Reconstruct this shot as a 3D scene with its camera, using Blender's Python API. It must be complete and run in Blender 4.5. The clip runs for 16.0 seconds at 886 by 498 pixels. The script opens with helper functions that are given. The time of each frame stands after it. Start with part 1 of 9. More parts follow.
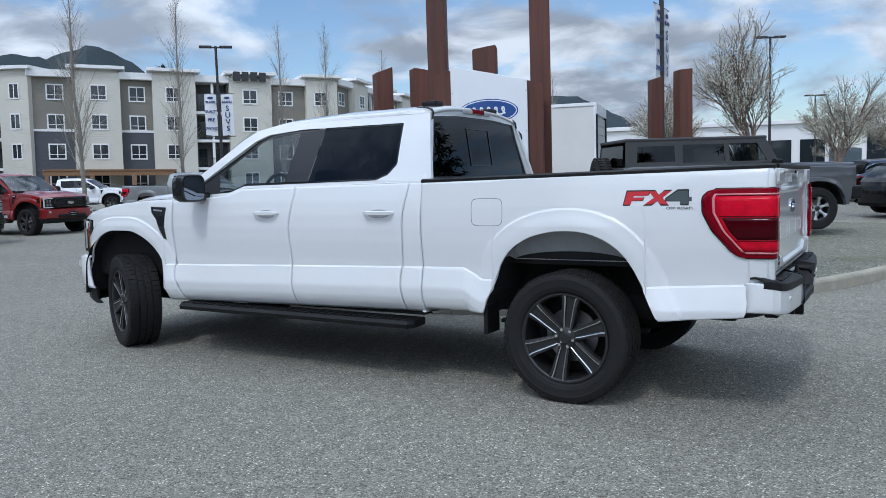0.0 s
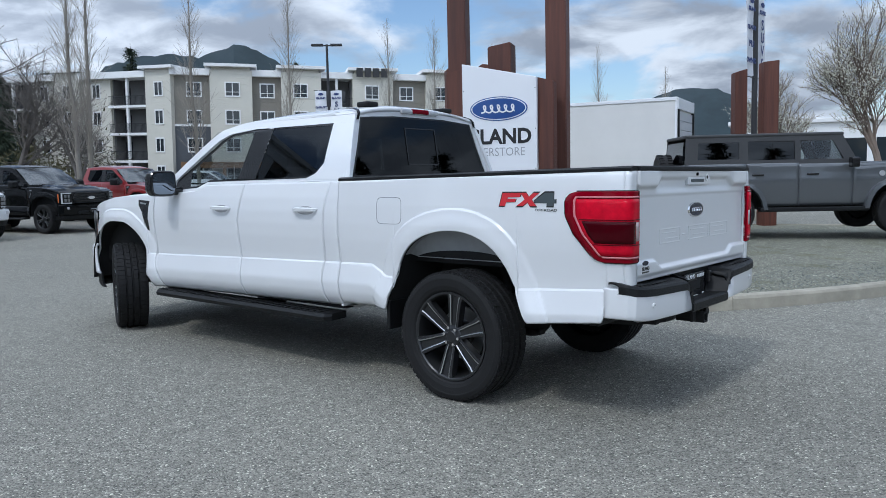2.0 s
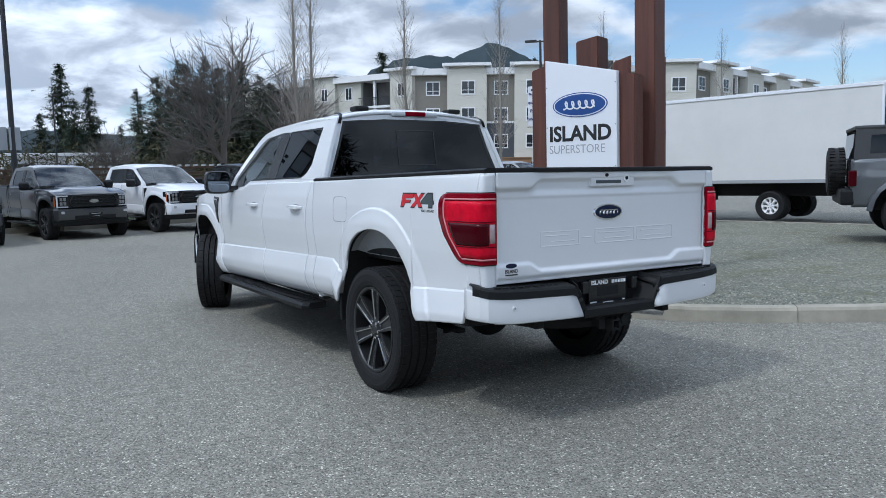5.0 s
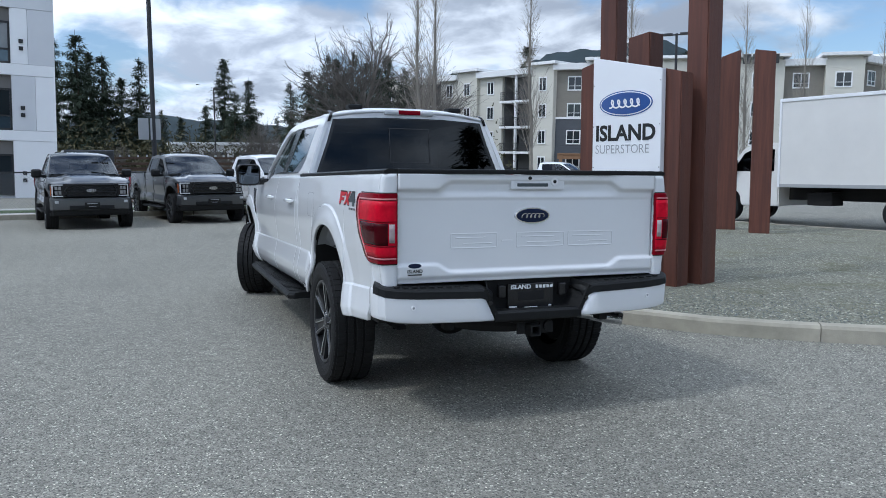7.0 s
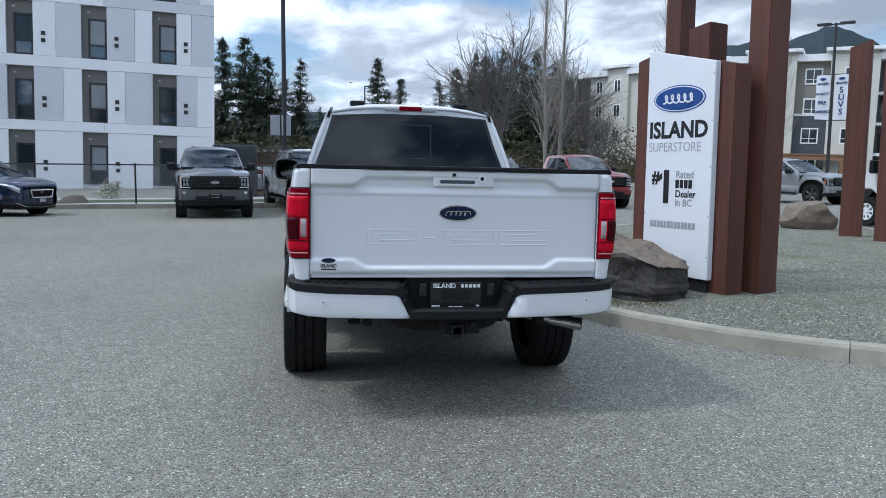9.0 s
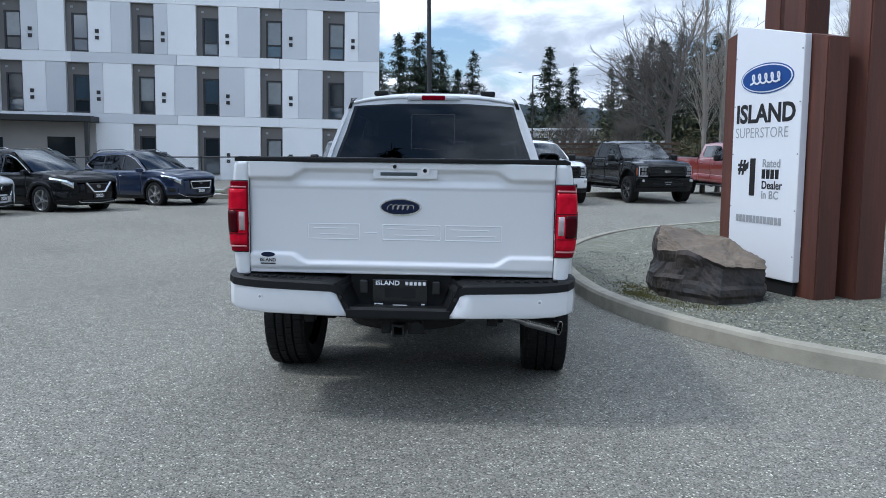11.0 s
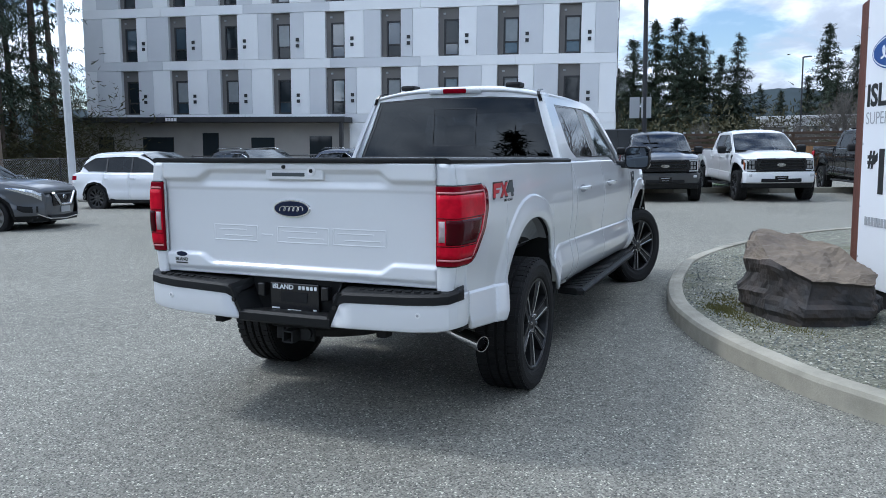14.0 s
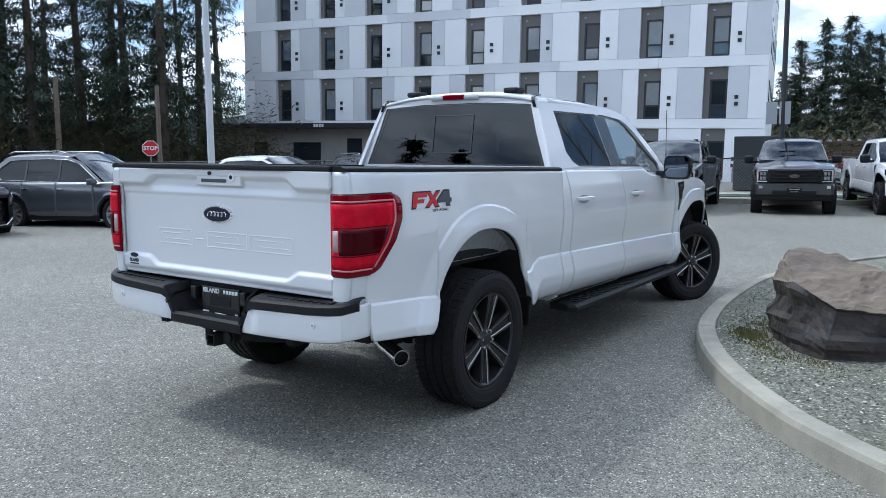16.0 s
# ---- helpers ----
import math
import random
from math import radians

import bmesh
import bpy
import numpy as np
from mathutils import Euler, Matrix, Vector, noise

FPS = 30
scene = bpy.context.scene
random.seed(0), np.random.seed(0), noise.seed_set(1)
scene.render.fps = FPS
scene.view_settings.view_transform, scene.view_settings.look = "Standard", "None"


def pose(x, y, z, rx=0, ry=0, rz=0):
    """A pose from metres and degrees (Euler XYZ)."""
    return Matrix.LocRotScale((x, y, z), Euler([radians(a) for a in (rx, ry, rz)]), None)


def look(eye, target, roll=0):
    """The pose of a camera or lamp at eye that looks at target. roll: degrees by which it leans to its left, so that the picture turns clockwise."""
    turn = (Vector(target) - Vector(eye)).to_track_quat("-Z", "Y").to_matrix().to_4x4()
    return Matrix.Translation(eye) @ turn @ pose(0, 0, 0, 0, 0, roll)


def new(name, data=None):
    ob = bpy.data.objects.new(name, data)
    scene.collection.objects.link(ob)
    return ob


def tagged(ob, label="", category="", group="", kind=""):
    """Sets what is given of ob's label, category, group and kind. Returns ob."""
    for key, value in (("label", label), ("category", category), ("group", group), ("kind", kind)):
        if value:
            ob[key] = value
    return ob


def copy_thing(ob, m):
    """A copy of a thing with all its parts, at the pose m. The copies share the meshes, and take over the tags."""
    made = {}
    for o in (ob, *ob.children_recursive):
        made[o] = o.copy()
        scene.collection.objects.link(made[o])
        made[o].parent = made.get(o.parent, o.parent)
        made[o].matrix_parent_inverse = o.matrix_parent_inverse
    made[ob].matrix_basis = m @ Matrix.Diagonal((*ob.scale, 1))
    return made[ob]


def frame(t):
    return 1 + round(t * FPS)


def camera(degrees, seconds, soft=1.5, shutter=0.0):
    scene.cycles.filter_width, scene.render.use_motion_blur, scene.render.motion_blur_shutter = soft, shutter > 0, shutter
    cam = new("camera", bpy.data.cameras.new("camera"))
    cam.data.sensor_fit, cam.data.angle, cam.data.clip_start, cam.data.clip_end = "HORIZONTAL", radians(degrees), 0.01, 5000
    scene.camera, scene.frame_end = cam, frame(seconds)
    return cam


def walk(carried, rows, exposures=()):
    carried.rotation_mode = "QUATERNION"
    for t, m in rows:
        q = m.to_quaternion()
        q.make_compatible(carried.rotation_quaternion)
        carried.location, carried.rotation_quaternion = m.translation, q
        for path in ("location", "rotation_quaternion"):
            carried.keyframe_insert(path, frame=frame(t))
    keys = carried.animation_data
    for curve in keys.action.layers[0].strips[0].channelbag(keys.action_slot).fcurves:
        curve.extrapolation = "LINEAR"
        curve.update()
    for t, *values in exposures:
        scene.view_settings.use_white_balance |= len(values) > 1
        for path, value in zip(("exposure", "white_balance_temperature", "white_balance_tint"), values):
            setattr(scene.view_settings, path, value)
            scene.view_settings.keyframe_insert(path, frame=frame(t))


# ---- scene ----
cam = camera(59.5, 16.0, soft=0.6)
PATH = [
    (0, (0.1, -0.027, 1.468), (0.055, 1.964, 1.28), -1.8),
    (0.5, (0.489, -0.032, 1.472), (0.37, 1.956, 1.286), -1.7),
    (1, (0.892, -0.063, 1.474), (0.697, 1.919, 1.289), -1.5),
    (1.5, (1.268, -0.032, 1.461), (0.991, 1.94, 1.27), -1.3),
    (2, (1.631, -0.003, 1.463), (1.259, 1.953, 1.269), -1.3),
    (2.5, (2.023, 0.004, 1.461), (1.549, 1.937, 1.265), -1.2),
    (3, (2.373, 0.094, 1.443), (1.794, 1.998, 1.244), -1.1),
    (3.5, (2.702, 0.178, 1.454), (2.021, 2.048, 1.256), -1.0),
    (4, (3.064, 0.262, 1.461), (2.284, 2.093, 1.266), -1.1),
    (4.2, (3.192, 0.308, 1.453), (2.372, 2.123, 1.26), -1.2),
    (6.3, (4.417, 0.979, 1.463), (3.252, 2.592, 1.265), -0.9),
    (6.5, (4.521, 1.057, 1.459), (3.325, 2.648, 1.262), -0.6),
    (7, (4.837, 1.231, 1.471), (3.566, 2.762, 1.269), -0.2),
    (7.5, (5.079, 1.472, 1.461), (3.735, 2.939, 1.254), 0.1),
    (8, (5.307, 1.73, 1.465), (3.89, 3.125, 1.254), 0.1),
    (8.5, (5.588, 1.977, 1.474), (4.1, 3.297, 1.264), 0.1),
    (8.7, (5.66, 2.071, 1.466), (4.148, 3.364, 1.259), 0.3),
    (10.8, (6.225, 3.346, 1.519), (4.463, 4.257, 1.267), -0.0),
    (11, (6.262, 3.477, 1.481), (4.473, 4.341, 1.243), 0.0),
    (11.5, (6.351, 3.809, 1.487), (4.513, 4.56, 1.245), -0.1),
    (12, (6.397, 4.134, 1.471), (4.517, 4.772, 1.23), -0.3),
    (12.5, (6.44, 4.476, 1.48), (4.526, 5.005, 1.241), -0.6),
    (13, (6.495, 4.842, 1.484), (4.555, 5.267, 1.243), -0.8),
    (13.5, (6.5, 5.157, 1.472), (4.541, 5.478, 1.228), -0.9),
    (14, (6.499, 5.471, 1.49), (4.526, 5.692, 1.241), -0.9),
    (14.5, (6.506, 5.817, 1.492), (4.525, 5.94, 1.241), -0.7),
    (15, (6.481, 6.103, 1.483), (4.496, 6.129, 1.235), -0.5),
    (15.5, (6.437, 6.381, 1.492), (4.453, 6.31, 1.251), -0.3),
    (16, (6.39, 6.71, 1.489), (4.41, 6.542, 1.259), -0.4),
]
walk(cam, [(t, look(eye, target, roll)) for t, eye, target, roll in PATH],
     exposures=[(0, -0.28, 5730, 8), (4, -0.22, 5730, 8), (7, -0.20, 5730, 8), (8.5, -0.16, 5730, 8), (11, -0.07, 5730, 8), (13, 0.0, 5700, 8), (16, 0.13, 5700, 8)])

# ---- light ----
SUN_FROM = Vector((-0.413, -0.984, 1.45)).normalized()


def build_world():
    world = bpy.data.worlds.new("sky")
    scene.world = world
    world.use_nodes = True
    nt = world.node_tree
    nt.nodes.clear()
    out = nt.nodes.new("ShaderNodeOutputWorld")
    back = nt.nodes.new("ShaderNodeBackground")
    sky = nt.nodes.new("ShaderNodeTexSky")
    sky.sky_type = "NISHITA"
    sky.sun_disc = False
    sky.sun_elevation = math.asin(SUN_FROM.z)
    sky.sun_rotation = math.atan2(SUN_FROM.x, SUN_FROM.y)
    sky.ozone_density = 2.0
    geo = nt.nodes.new("ShaderNodeTexCoord")
    sep = nt.nodes.new("ShaderNodeSeparateXYZ")
    nt.links.new(geo.outputs["Generated"], sep.inputs[0])
    # flat cloud layer: direction divided by its height
    up = nt.nodes.new("ShaderNodeMath")
    up.operation = "ADD"
    up.inputs[1].default_value = 0.30
    nt.links.new(sep.outputs["Z"], up.inputs[0])
    comb = nt.nodes.new("ShaderNodeCombineXYZ")
    for ax in ("X", "Y"):
        dv = nt.nodes.new("ShaderNodeMath")
        dv.operation = "DIVIDE"
        nt.links.new(sep.outputs[ax], dv.inputs[0])
        nt.links.new(up.outputs[0], dv.inputs[1])
        nt.links.new(dv.outputs[0], comb.inputs[ax])
    comb.inputs["Z"].default_value = 3.7

    def cloud(scale, detail, lo, hi, rough=0.55):
        n = nt.nodes.new("ShaderNodeTexNoise")
        n.inputs["Scale"].default_value = scale
        n.inputs["Detail"].default_value = detail
        n.inputs["Roughness"].default_value = rough
        n.inputs["Distortion"].default_value = 0.35
        nt.links.new(comb.outputs[0], n.inputs["Vector"])
        r = nt.nodes.new("ShaderNodeMapRange")
        r.interpolation_type = "SMOOTHSTEP"
        r.inputs["From Min"].default_value, r.inputs["From Max"].default_value = lo, hi
        nt.links.new(n.outputs["Fac"], r.inputs["Value"])
        return r.outputs[0]

    cover = cloud(2.5, 9, 0.39, 0.56, 0.53)
    shade = cloud(4.2, 8, 0.34, 0.66, 0.52)
    tone = nt.nodes.new("ShaderNodeMix")
    tone.data_type = "RGBA"
    tone.inputs["A"].default_value = (2.8, 3.05, 3.5, 1)
    tone.inputs["B"].default_value = (6.7, 6.95, 7.3, 1)
    nt.links.new(shade, tone.inputs["Factor"])
    mix = nt.nodes.new("ShaderNodeMix")
    mix.data_type = "RGBA"
    nt.links.new(cover, mix.inputs["Factor"])
    nt.links.new(sky.outputs[0], mix.inputs["A"])
    nt.links.new(tone.outputs["Result"], mix.inputs["B"])
    nt.links.new(mix.outputs["Result"], back.inputs["Color"])
    # forward scattering: haze and cloud are brightest round the sun
    dot = nt.nodes.new("ShaderNodeVectorMath")
    dot.operation = "DOT_PRODUCT"
    dot.inputs[1].default_value = SUN_FROM
    nt.links.new(geo.outputs["Generated"], dot.inputs[0])
    glow = nt.nodes.new("ShaderNodeMapRange")
    glow.interpolation_type = "SMOOTHSTEP"
    glow.inputs["From Min"].default_value, glow.inputs["From Max"].default_value = -0.5, 1.0
    glow.inputs["To Min"].default_value, glow.inputs["To Max"].default_value = 0.92, 2.9
    nt.links.new(dot.outputs["Value"], glow.inputs["Value"])
    lit = nt.nodes.new("ShaderNodeVectorMath")
    lit.operation = "SCALE"
    nt.links.new(tone.outputs["Result"], lit.inputs[0])
    nt.links.new(glow.outputs[0], lit.inputs["Scale"])
    nt.links.new(lit.outputs[0], mix.inputs["B"])
    back.inputs["Strength"].default_value = 0.15
    nt.links.new(back.outputs[0], out.inputs[0])


build_world()
sun = new("sun", bpy.data.lights.new("sun", "SUN"))
sun.data.energy, sun.data.angle, sun.data.color = 1.3, radians(6.0), (1.0, 0.95, 0.88)
sun.matrix_world = look(SUN_FROM * 50, (0, 0, 0))


# ---- materials ----
def material(name, colour, rough=0.6, metal=0.0, vary=0.12, scale=6.0, bump=0.0, bump_scale=60.0, coat=0.0,
             second=None, second_scale=1.0, second_amount=0.5, spec=0.5, island=False, stretch=None):
    """A plain surface: base colour with two scales of variation, and a fine relief."""
    m = bpy.data.materials.new(name)
    m.use_nodes = True
    nt = m.node_tree
    b = nt.nodes["Principled BSDF"]
    b.inputs["Roughness"].default_value = rough
    b.inputs["Metallic"].default_value = metal
    b.inputs["Specular IOR Level"].default_value = spec
    b.inputs["Coat Weight"].default_value = coat
    b.inputs["Coat Roughness"].default_value = 0.03
    tc = nt.nodes.new("ShaderNodeTexCoord")
    src = tc.outputs["Object"]
    if stretch:
        mp = nt.nodes.new("ShaderNodeMapping")
        mp.inputs["Scale"].default_value = stretch
        nt.links.new(src, mp.inputs["Vector"])
        src = mp.outputs[0]

    def noise_node(s, detail=4, rough_=0.6):
        n = nt.nodes.new("ShaderNodeTexNoise")
        n.inputs["Scale"].default_value, n.inputs["Detail"].default_value = s, detail
        n.inputs["Roughness"].default_value = rough_
        nt.links.new(src, n.inputs["Vector"])
        return n.outputs["Fac"]

    def mixed(fac, a, b_, kind="MIX"):
        x = nt.nodes.new("ShaderNodeMix")
        x.data_type, x.blend_type = "RGBA", kind
        if isinstance(fac, float):
            x.inputs["Factor"].default_value = fac
        else:
            nt.links.new(fac, x.inputs["Factor"])
        for sock, v in (("A", a), ("B", b_)):
            if isinstance(v, tuple):
                x.inputs[sock].default_value = (*v[:3], 1)
            else:
                nt.links.new(v, x.inputs[sock])
        return x.outputs["Result"]

    dark = tuple(c * (1 - vary) for c in colour)
    light = tuple(min(1, c * (1 + vary)) for c in colour)
    col = mixed(noise_node(scale), dark, light)
    if second:
        r = nt.nodes.new("ShaderNodeMapRange")
        r.inputs["From Min"].default_value, r.inputs["From Max"].default_value = 0.42, 0.68
        r.inputs["To Max"].default_value = second_amount
        nt.links.new(noise_node(second_scale, 6), r.inputs["Value"])
        col = mixed(r.outputs[0], col, second)
    if island:
        info = nt.nodes.new("ShaderNodeObjectInfo")
        r = nt.nodes.new("ShaderNodeMapRange")
        r.inputs["To Min"].default_value, r.inputs["To Max"].default_value = 0.82, 1.12
        nt.links.new(info.outputs["Random"], r.inputs["Value"])
        g = nt.nodes.new("ShaderNodeCombineColor")
        for i in range(3):
            nt.links.new(r.outputs[0], g.inputs[i])
        col = mixed(1.0, col, g.outputs[0], "MULTIPLY")
    nt.links.new(col, b.inputs["Base Color"])
    if bump:
        bp = nt.nodes.new("ShaderNodeBump")
        bp.inputs["Strength"].default_value = bump
        bp.inputs["Distance"].default_value = 0.01
        nt.links.new(noise_node(bump_scale, 5, 0.65), bp.inputs["Height"])
        nt.links.new(bp.outputs[0], b.inputs["Normal"])
    return m


def paint(name, colour, metal=0.0):
    m = material(name, colour, rough=0.32, metal=metal, vary=0.015, scale=1.5, coat=1.0)
    return m


def glass(name, tint, rough=0.0, base=0.03):
    """Tinted pane: mirror-like by Fresnel over a tinted see-through."""
    m = bpy.data.materials.new(name)
    m.use_nodes = True
    nt = m.node_tree
    nt.nodes.clear()
    out = nt.nodes.new("ShaderNodeOutputMaterial")
    tr = nt.nodes.new("ShaderNodeBsdfTransparent")
    tr.inputs[0].default_value = (*tint, 1)
    gl = nt.nodes.new("ShaderNodeBsdfGlossy")
    gl.inputs["Roughness"].default_value = rough
    gl.inputs["Color"].default_value = (0.9, 0.95, 1, 1)
    lw = nt.nodes.new("ShaderNodeLayerWeight")
    lw.inputs["Blend"].default_value = 0.5
    pw5 = nt.nodes.new("ShaderNodeMath")
    pw5.operation = "POWER"
    pw5.inputs[1].default_value = 5.0
    nt.links.new(lw.outputs["Facing"], pw5.inputs[0])
    fr = nt.nodes.new("ShaderNodeMath")
    fr.operation = "MULTIPLY_ADD"
    fr.inputs[1].default_value, fr.inputs[2].default_value = 0.95 - base, base
    nt.links.new(pw5.outputs[0], fr.inputs[0])
    mx = nt.nodes.new("ShaderNodeMixShader")
    nt.links.new(fr.outputs[0], mx.inputs[0])
    nt.links.new(tr.outputs[0], mx.inputs[1])
    nt.links.new(gl.outputs[0], mx.inputs[2])
    nt.links.new(mx.outputs[0], out.inputs[0])
    return m


def stone_chips(name, scale, tones, relief, moss=None):
    """Stone chips bound or loose: each chip its own tone, with broad stains over them."""
    m = bpy.data.materials.new(name)
    m.use_nodes = True
    nt = m.node_tree
    b = nt.nodes["Principled BSDF"]
    tc = nt.nodes.new("ShaderNodeTexCoord")
    P = tc.outputs["Object"]

    def node(kind, **kw):
        n = nt.nodes.new(kind)
        for k, v in kw.items():
            n.inputs[k].default_value = v
        return n

    vor = node("ShaderNodeTexVoronoi", Scale=scale)
    nt.links.new(P, vor.inputs["Vector"])
    spk = nt.nodes.new("ShaderNodeSeparateColor")
    nt.links.new(vor.outputs["Color"], spk.inputs[0])
    ramp = nt.nodes.new("ShaderNodeValToRGB")
    e = ramp.color_ramp.elements
    e[0].position, e[0].color = 0.0, (*tones[0], 1)
    e[1].position, e[1].color = 1.0, (*tones[-1], 1)
    for pos, c in zip((0.3, 0.78, 0.955), tones[1:-1]):
        x = ramp.color_ramp.elements.new(pos)
        x.color = (*c, 1)
    nt.links.new(spk.outputs[0], ramp.inputs[0])
    big = node("ShaderNodeTexNoise", Scale=0.35, Detail=5.0)
    nt.links.new(P, big.inputs["Vector"])
    r = node("ShaderNodeMapRange", **{"From Min": 0.3, "From Max": 0.7, "To Min": 0.90, "To Max": 1.10})
    nt.links.new(big.outputs["Fac"], r.inputs["Value"])
    mid = node("ShaderNodeTexNoise", Scale=9.0, Detail=7.0, Roughness=0.75)
    nt.links.new(P, mid.inputs["Vector"])
    r2 = node("ShaderNodeMapRange", **{"From Min": 0.3, "From Max": 0.7, "To Min": 0.80, "To Max": 1.18})
    nt.links.new(mid.outputs["Fac"], r2.inputs["Value"])
    mul = nt.nodes.new("ShaderNodeMath")
    mul.operation = "MULTIPLY"
    nt.links.new(r.outputs[0], mul.inputs[0])
    nt.links.new(r2.outputs[0], mul.inputs[1])
    vm = nt.nodes.new("ShaderNodeVectorMath")
    vm.operation = "SCALE"
    nt.links.new(ramp.outputs[0], vm.inputs[0])
    nt.links.new(mul.outputs[0], vm.inputs["Scale"])
    col = vm.outputs[0]
    if moss:
        mo = node("ShaderNodeTexNoise", Scale=1.1, Detail=7.0, Roughness=0.7)
        nt.links.new(P, mo.inputs["Vector"])
        r3 = node("ShaderNodeMapRange", **{"From Min": 0.52, "From Max": 0.72, "To Min": 0.0, "To Max": 0.75})
        nt.links.new(mo.outputs["Fac"], r3.inputs["Value"])
        mx = nt.nodes.new("ShaderNodeMix")
        mx.data_type = "RGBA"
        nt.links.new(r3.outputs[0], mx.inputs["Factor"])
        nt.links.new(col, mx.inputs["A"])
        mx.inputs["B"].default_value = (*moss, 1)
        col = mx.outputs["Result"]
    nt.links.new(col, b.inputs["Base Color"])
    b.inputs["Roughness"].default_value = 0.85
    bp = node("ShaderNodeBump", Strength=relief, Distance=0.006)
    bp.invert = True
    nt.links.new(vor.outputs["Distance"], bp.inputs["Height"])
    nt.links.new(bp.outputs[0], b.inputs["Normal"])
    return m


ASPHALT = stone_chips("asphalt", 118.0, ((0.066, 0.064, 0.054), (0.172, 0.166, 0.139), (0.248, 0.239, 0.200), (0.345, 0.333, 0.279), (0.70, 0.68, 0.57)), 0.55)
WHITE_PAINT = paint("white_paint", (0.735, 0.745, 0.755))
BLACK_PLASTIC = material("black_plastic", (0.0085, 0.009, 0.0095), spec=0.25, rough=0.5, vary=0.2, scale=30, bump=0.15, bump_scale=400)
GLOSS_BLACK = material("gloss_black", (0.012, 0.012, 0.013), rough=0.18, vary=0.1)
RUBBER = material("rubber", (0.011, 0.011, 0.0115), spec=0.3, rough=0.7, vary=0.25, scale=14, bump=0.2, bump_scale=120)
DARK = material("underbody", (0.007, 0.007, 0.007), rough=0.85, vary=0.3)
CHROME = material("chrome", (0.75, 0.75, 0.76), rough=0.12, metal=1.0, vary=0.03)
WHEEL_DARK = material("wheel_dark", (0.045, 0.046, 0.048), rough=0.3, metal=0.6, vary=0.1)
WHEEL_CUT = material("wheel_machined", (0.62, 0.63, 0.64), rough=0.28, metal=1.0, vary=0.05)
STEEL = material("steel", (0.32, 0.32, 0.32), rough=0.42, metal=1.0, vary=0.15, scale=18)
CONCRETE = material("kerb_concrete", (0.38, 0.352, 0.285), rough=0.9, vary=0.18, scale=9, bump=0.4, bump_scale=70,
                    second=(0.17, 0.165, 0.13), second_scale=2.2, second_amount=0.55, island=True)
CEDAR = material("red_stained_timber", (0.112, 0.038, 0.023), rough=0.62, vary=0.35, scale=5, bump=0.35, bump_scale=22,
                 second=(0.06, 0.022, 0.015), second_scale=1.6, second_amount=0.75, stretch=(6, 6, 0.35), island=True)
SIGN_WHITE = material("sign_white", (0.80, 0.81, 0.83), rough=0.35, vary=0.03, scale=2)
WHITE_WALL = material("white_cladding", (0.89, 0.895, 0.90), rough=0.6, vary=0.05, scale=0.6)
# ---- building helpers ----
import itertools


def mesh_object(name, bm, mat, parent=None, label="", smooth=False, sharp=0.38):
    me = bpy.data.meshes.new(name)
    bm.normal_update()
    if smooth:
        for e in bm.edges:
            if len(e.link_faces) == 2 and e.calc_face_angle(0) > sharp:
                e.smooth = False
    bm.to_mesh(me)
    bm.free()
    for mt in mat if isinstance(mat, (list, tuple)) else [mat]:
        me.materials.append(mt)
    if smooth:
        me.polygons.foreach_set("use_smooth", [True] * len(me.polygons))
    ob = new(name, me)
    if parent is not None:
        ob.parent = parent
    if label:
        ob["label"] = label
    return ob


def part(name, bm, mat, parent, label="", smooth=False, sharp=0.38):
    return mesh_object(name, bm, mat, parent, label, smooth, sharp)


def thing(name, m, label, category, group="", kind=""):
    ob = new(name)
    ob.empty_display_size = 0.2
    ob.matrix_world = m
    return tagged(ob, label, category, group, kind)


def box(bm, x0, x1, y0, y1, z0, z1, bevel=0.0, m=None, mi=0):
    vs = []
    for c in itertools.product((x0, x1), (y0, y1), (z0, z1)):
        p = Vector(c)
        vs.append(bm.verts.new(m @ p if m is not None and not bevel else p))
    for q in ((0, 1, 3, 2), (4, 6, 7, 5), (0, 4, 5, 1), (2, 3, 7, 6), (0, 2, 6, 4), (1, 5, 7, 3)):
        bm.faces.new([vs[i] for i in q])
    faces = {f for v in vs for f in v.link_faces}
    if bevel:
        es = {e for v in vs for e in v.link_edges}
        rb = bmesh.ops.bevel(bm, geom=list(es), offset=bevel, segments=2, affect="EDGES", profile=0.6)
        faces = set(rb["faces"]) | {f for f in faces if f.is_valid}
        vs = list({v for f in faces for v in f.verts})
    if mi:
        for f in faces:
            f.material_index = mi
    if m is not None and bevel:
        bmesh.ops.transform(bm, matrix=m, verts=vs)
    return vs


def cyl(bm, a, b, r0, r1=None, n=16, caps=True):
    """A tapered rod from a to b."""
    a, b = Vector(a), Vector(b)
    r1 = r0 if r1 is None else r1
    d = b - a
    q = d.to_track_quat("Z", "Y").to_matrix().to_4x4()
    r = bmesh.ops.create_cone(bm, cap_ends=caps, segments=n, radius1=r0, radius2=r1, depth=d.length,
                              matrix=Matrix.Translation((a + b) / 2) @ q)
    return r["verts"]


def tube(bm, pts, r, n=8):
    for p, q in zip(pts, pts[1:]):
        cyl(bm, p, q, r, r, n)


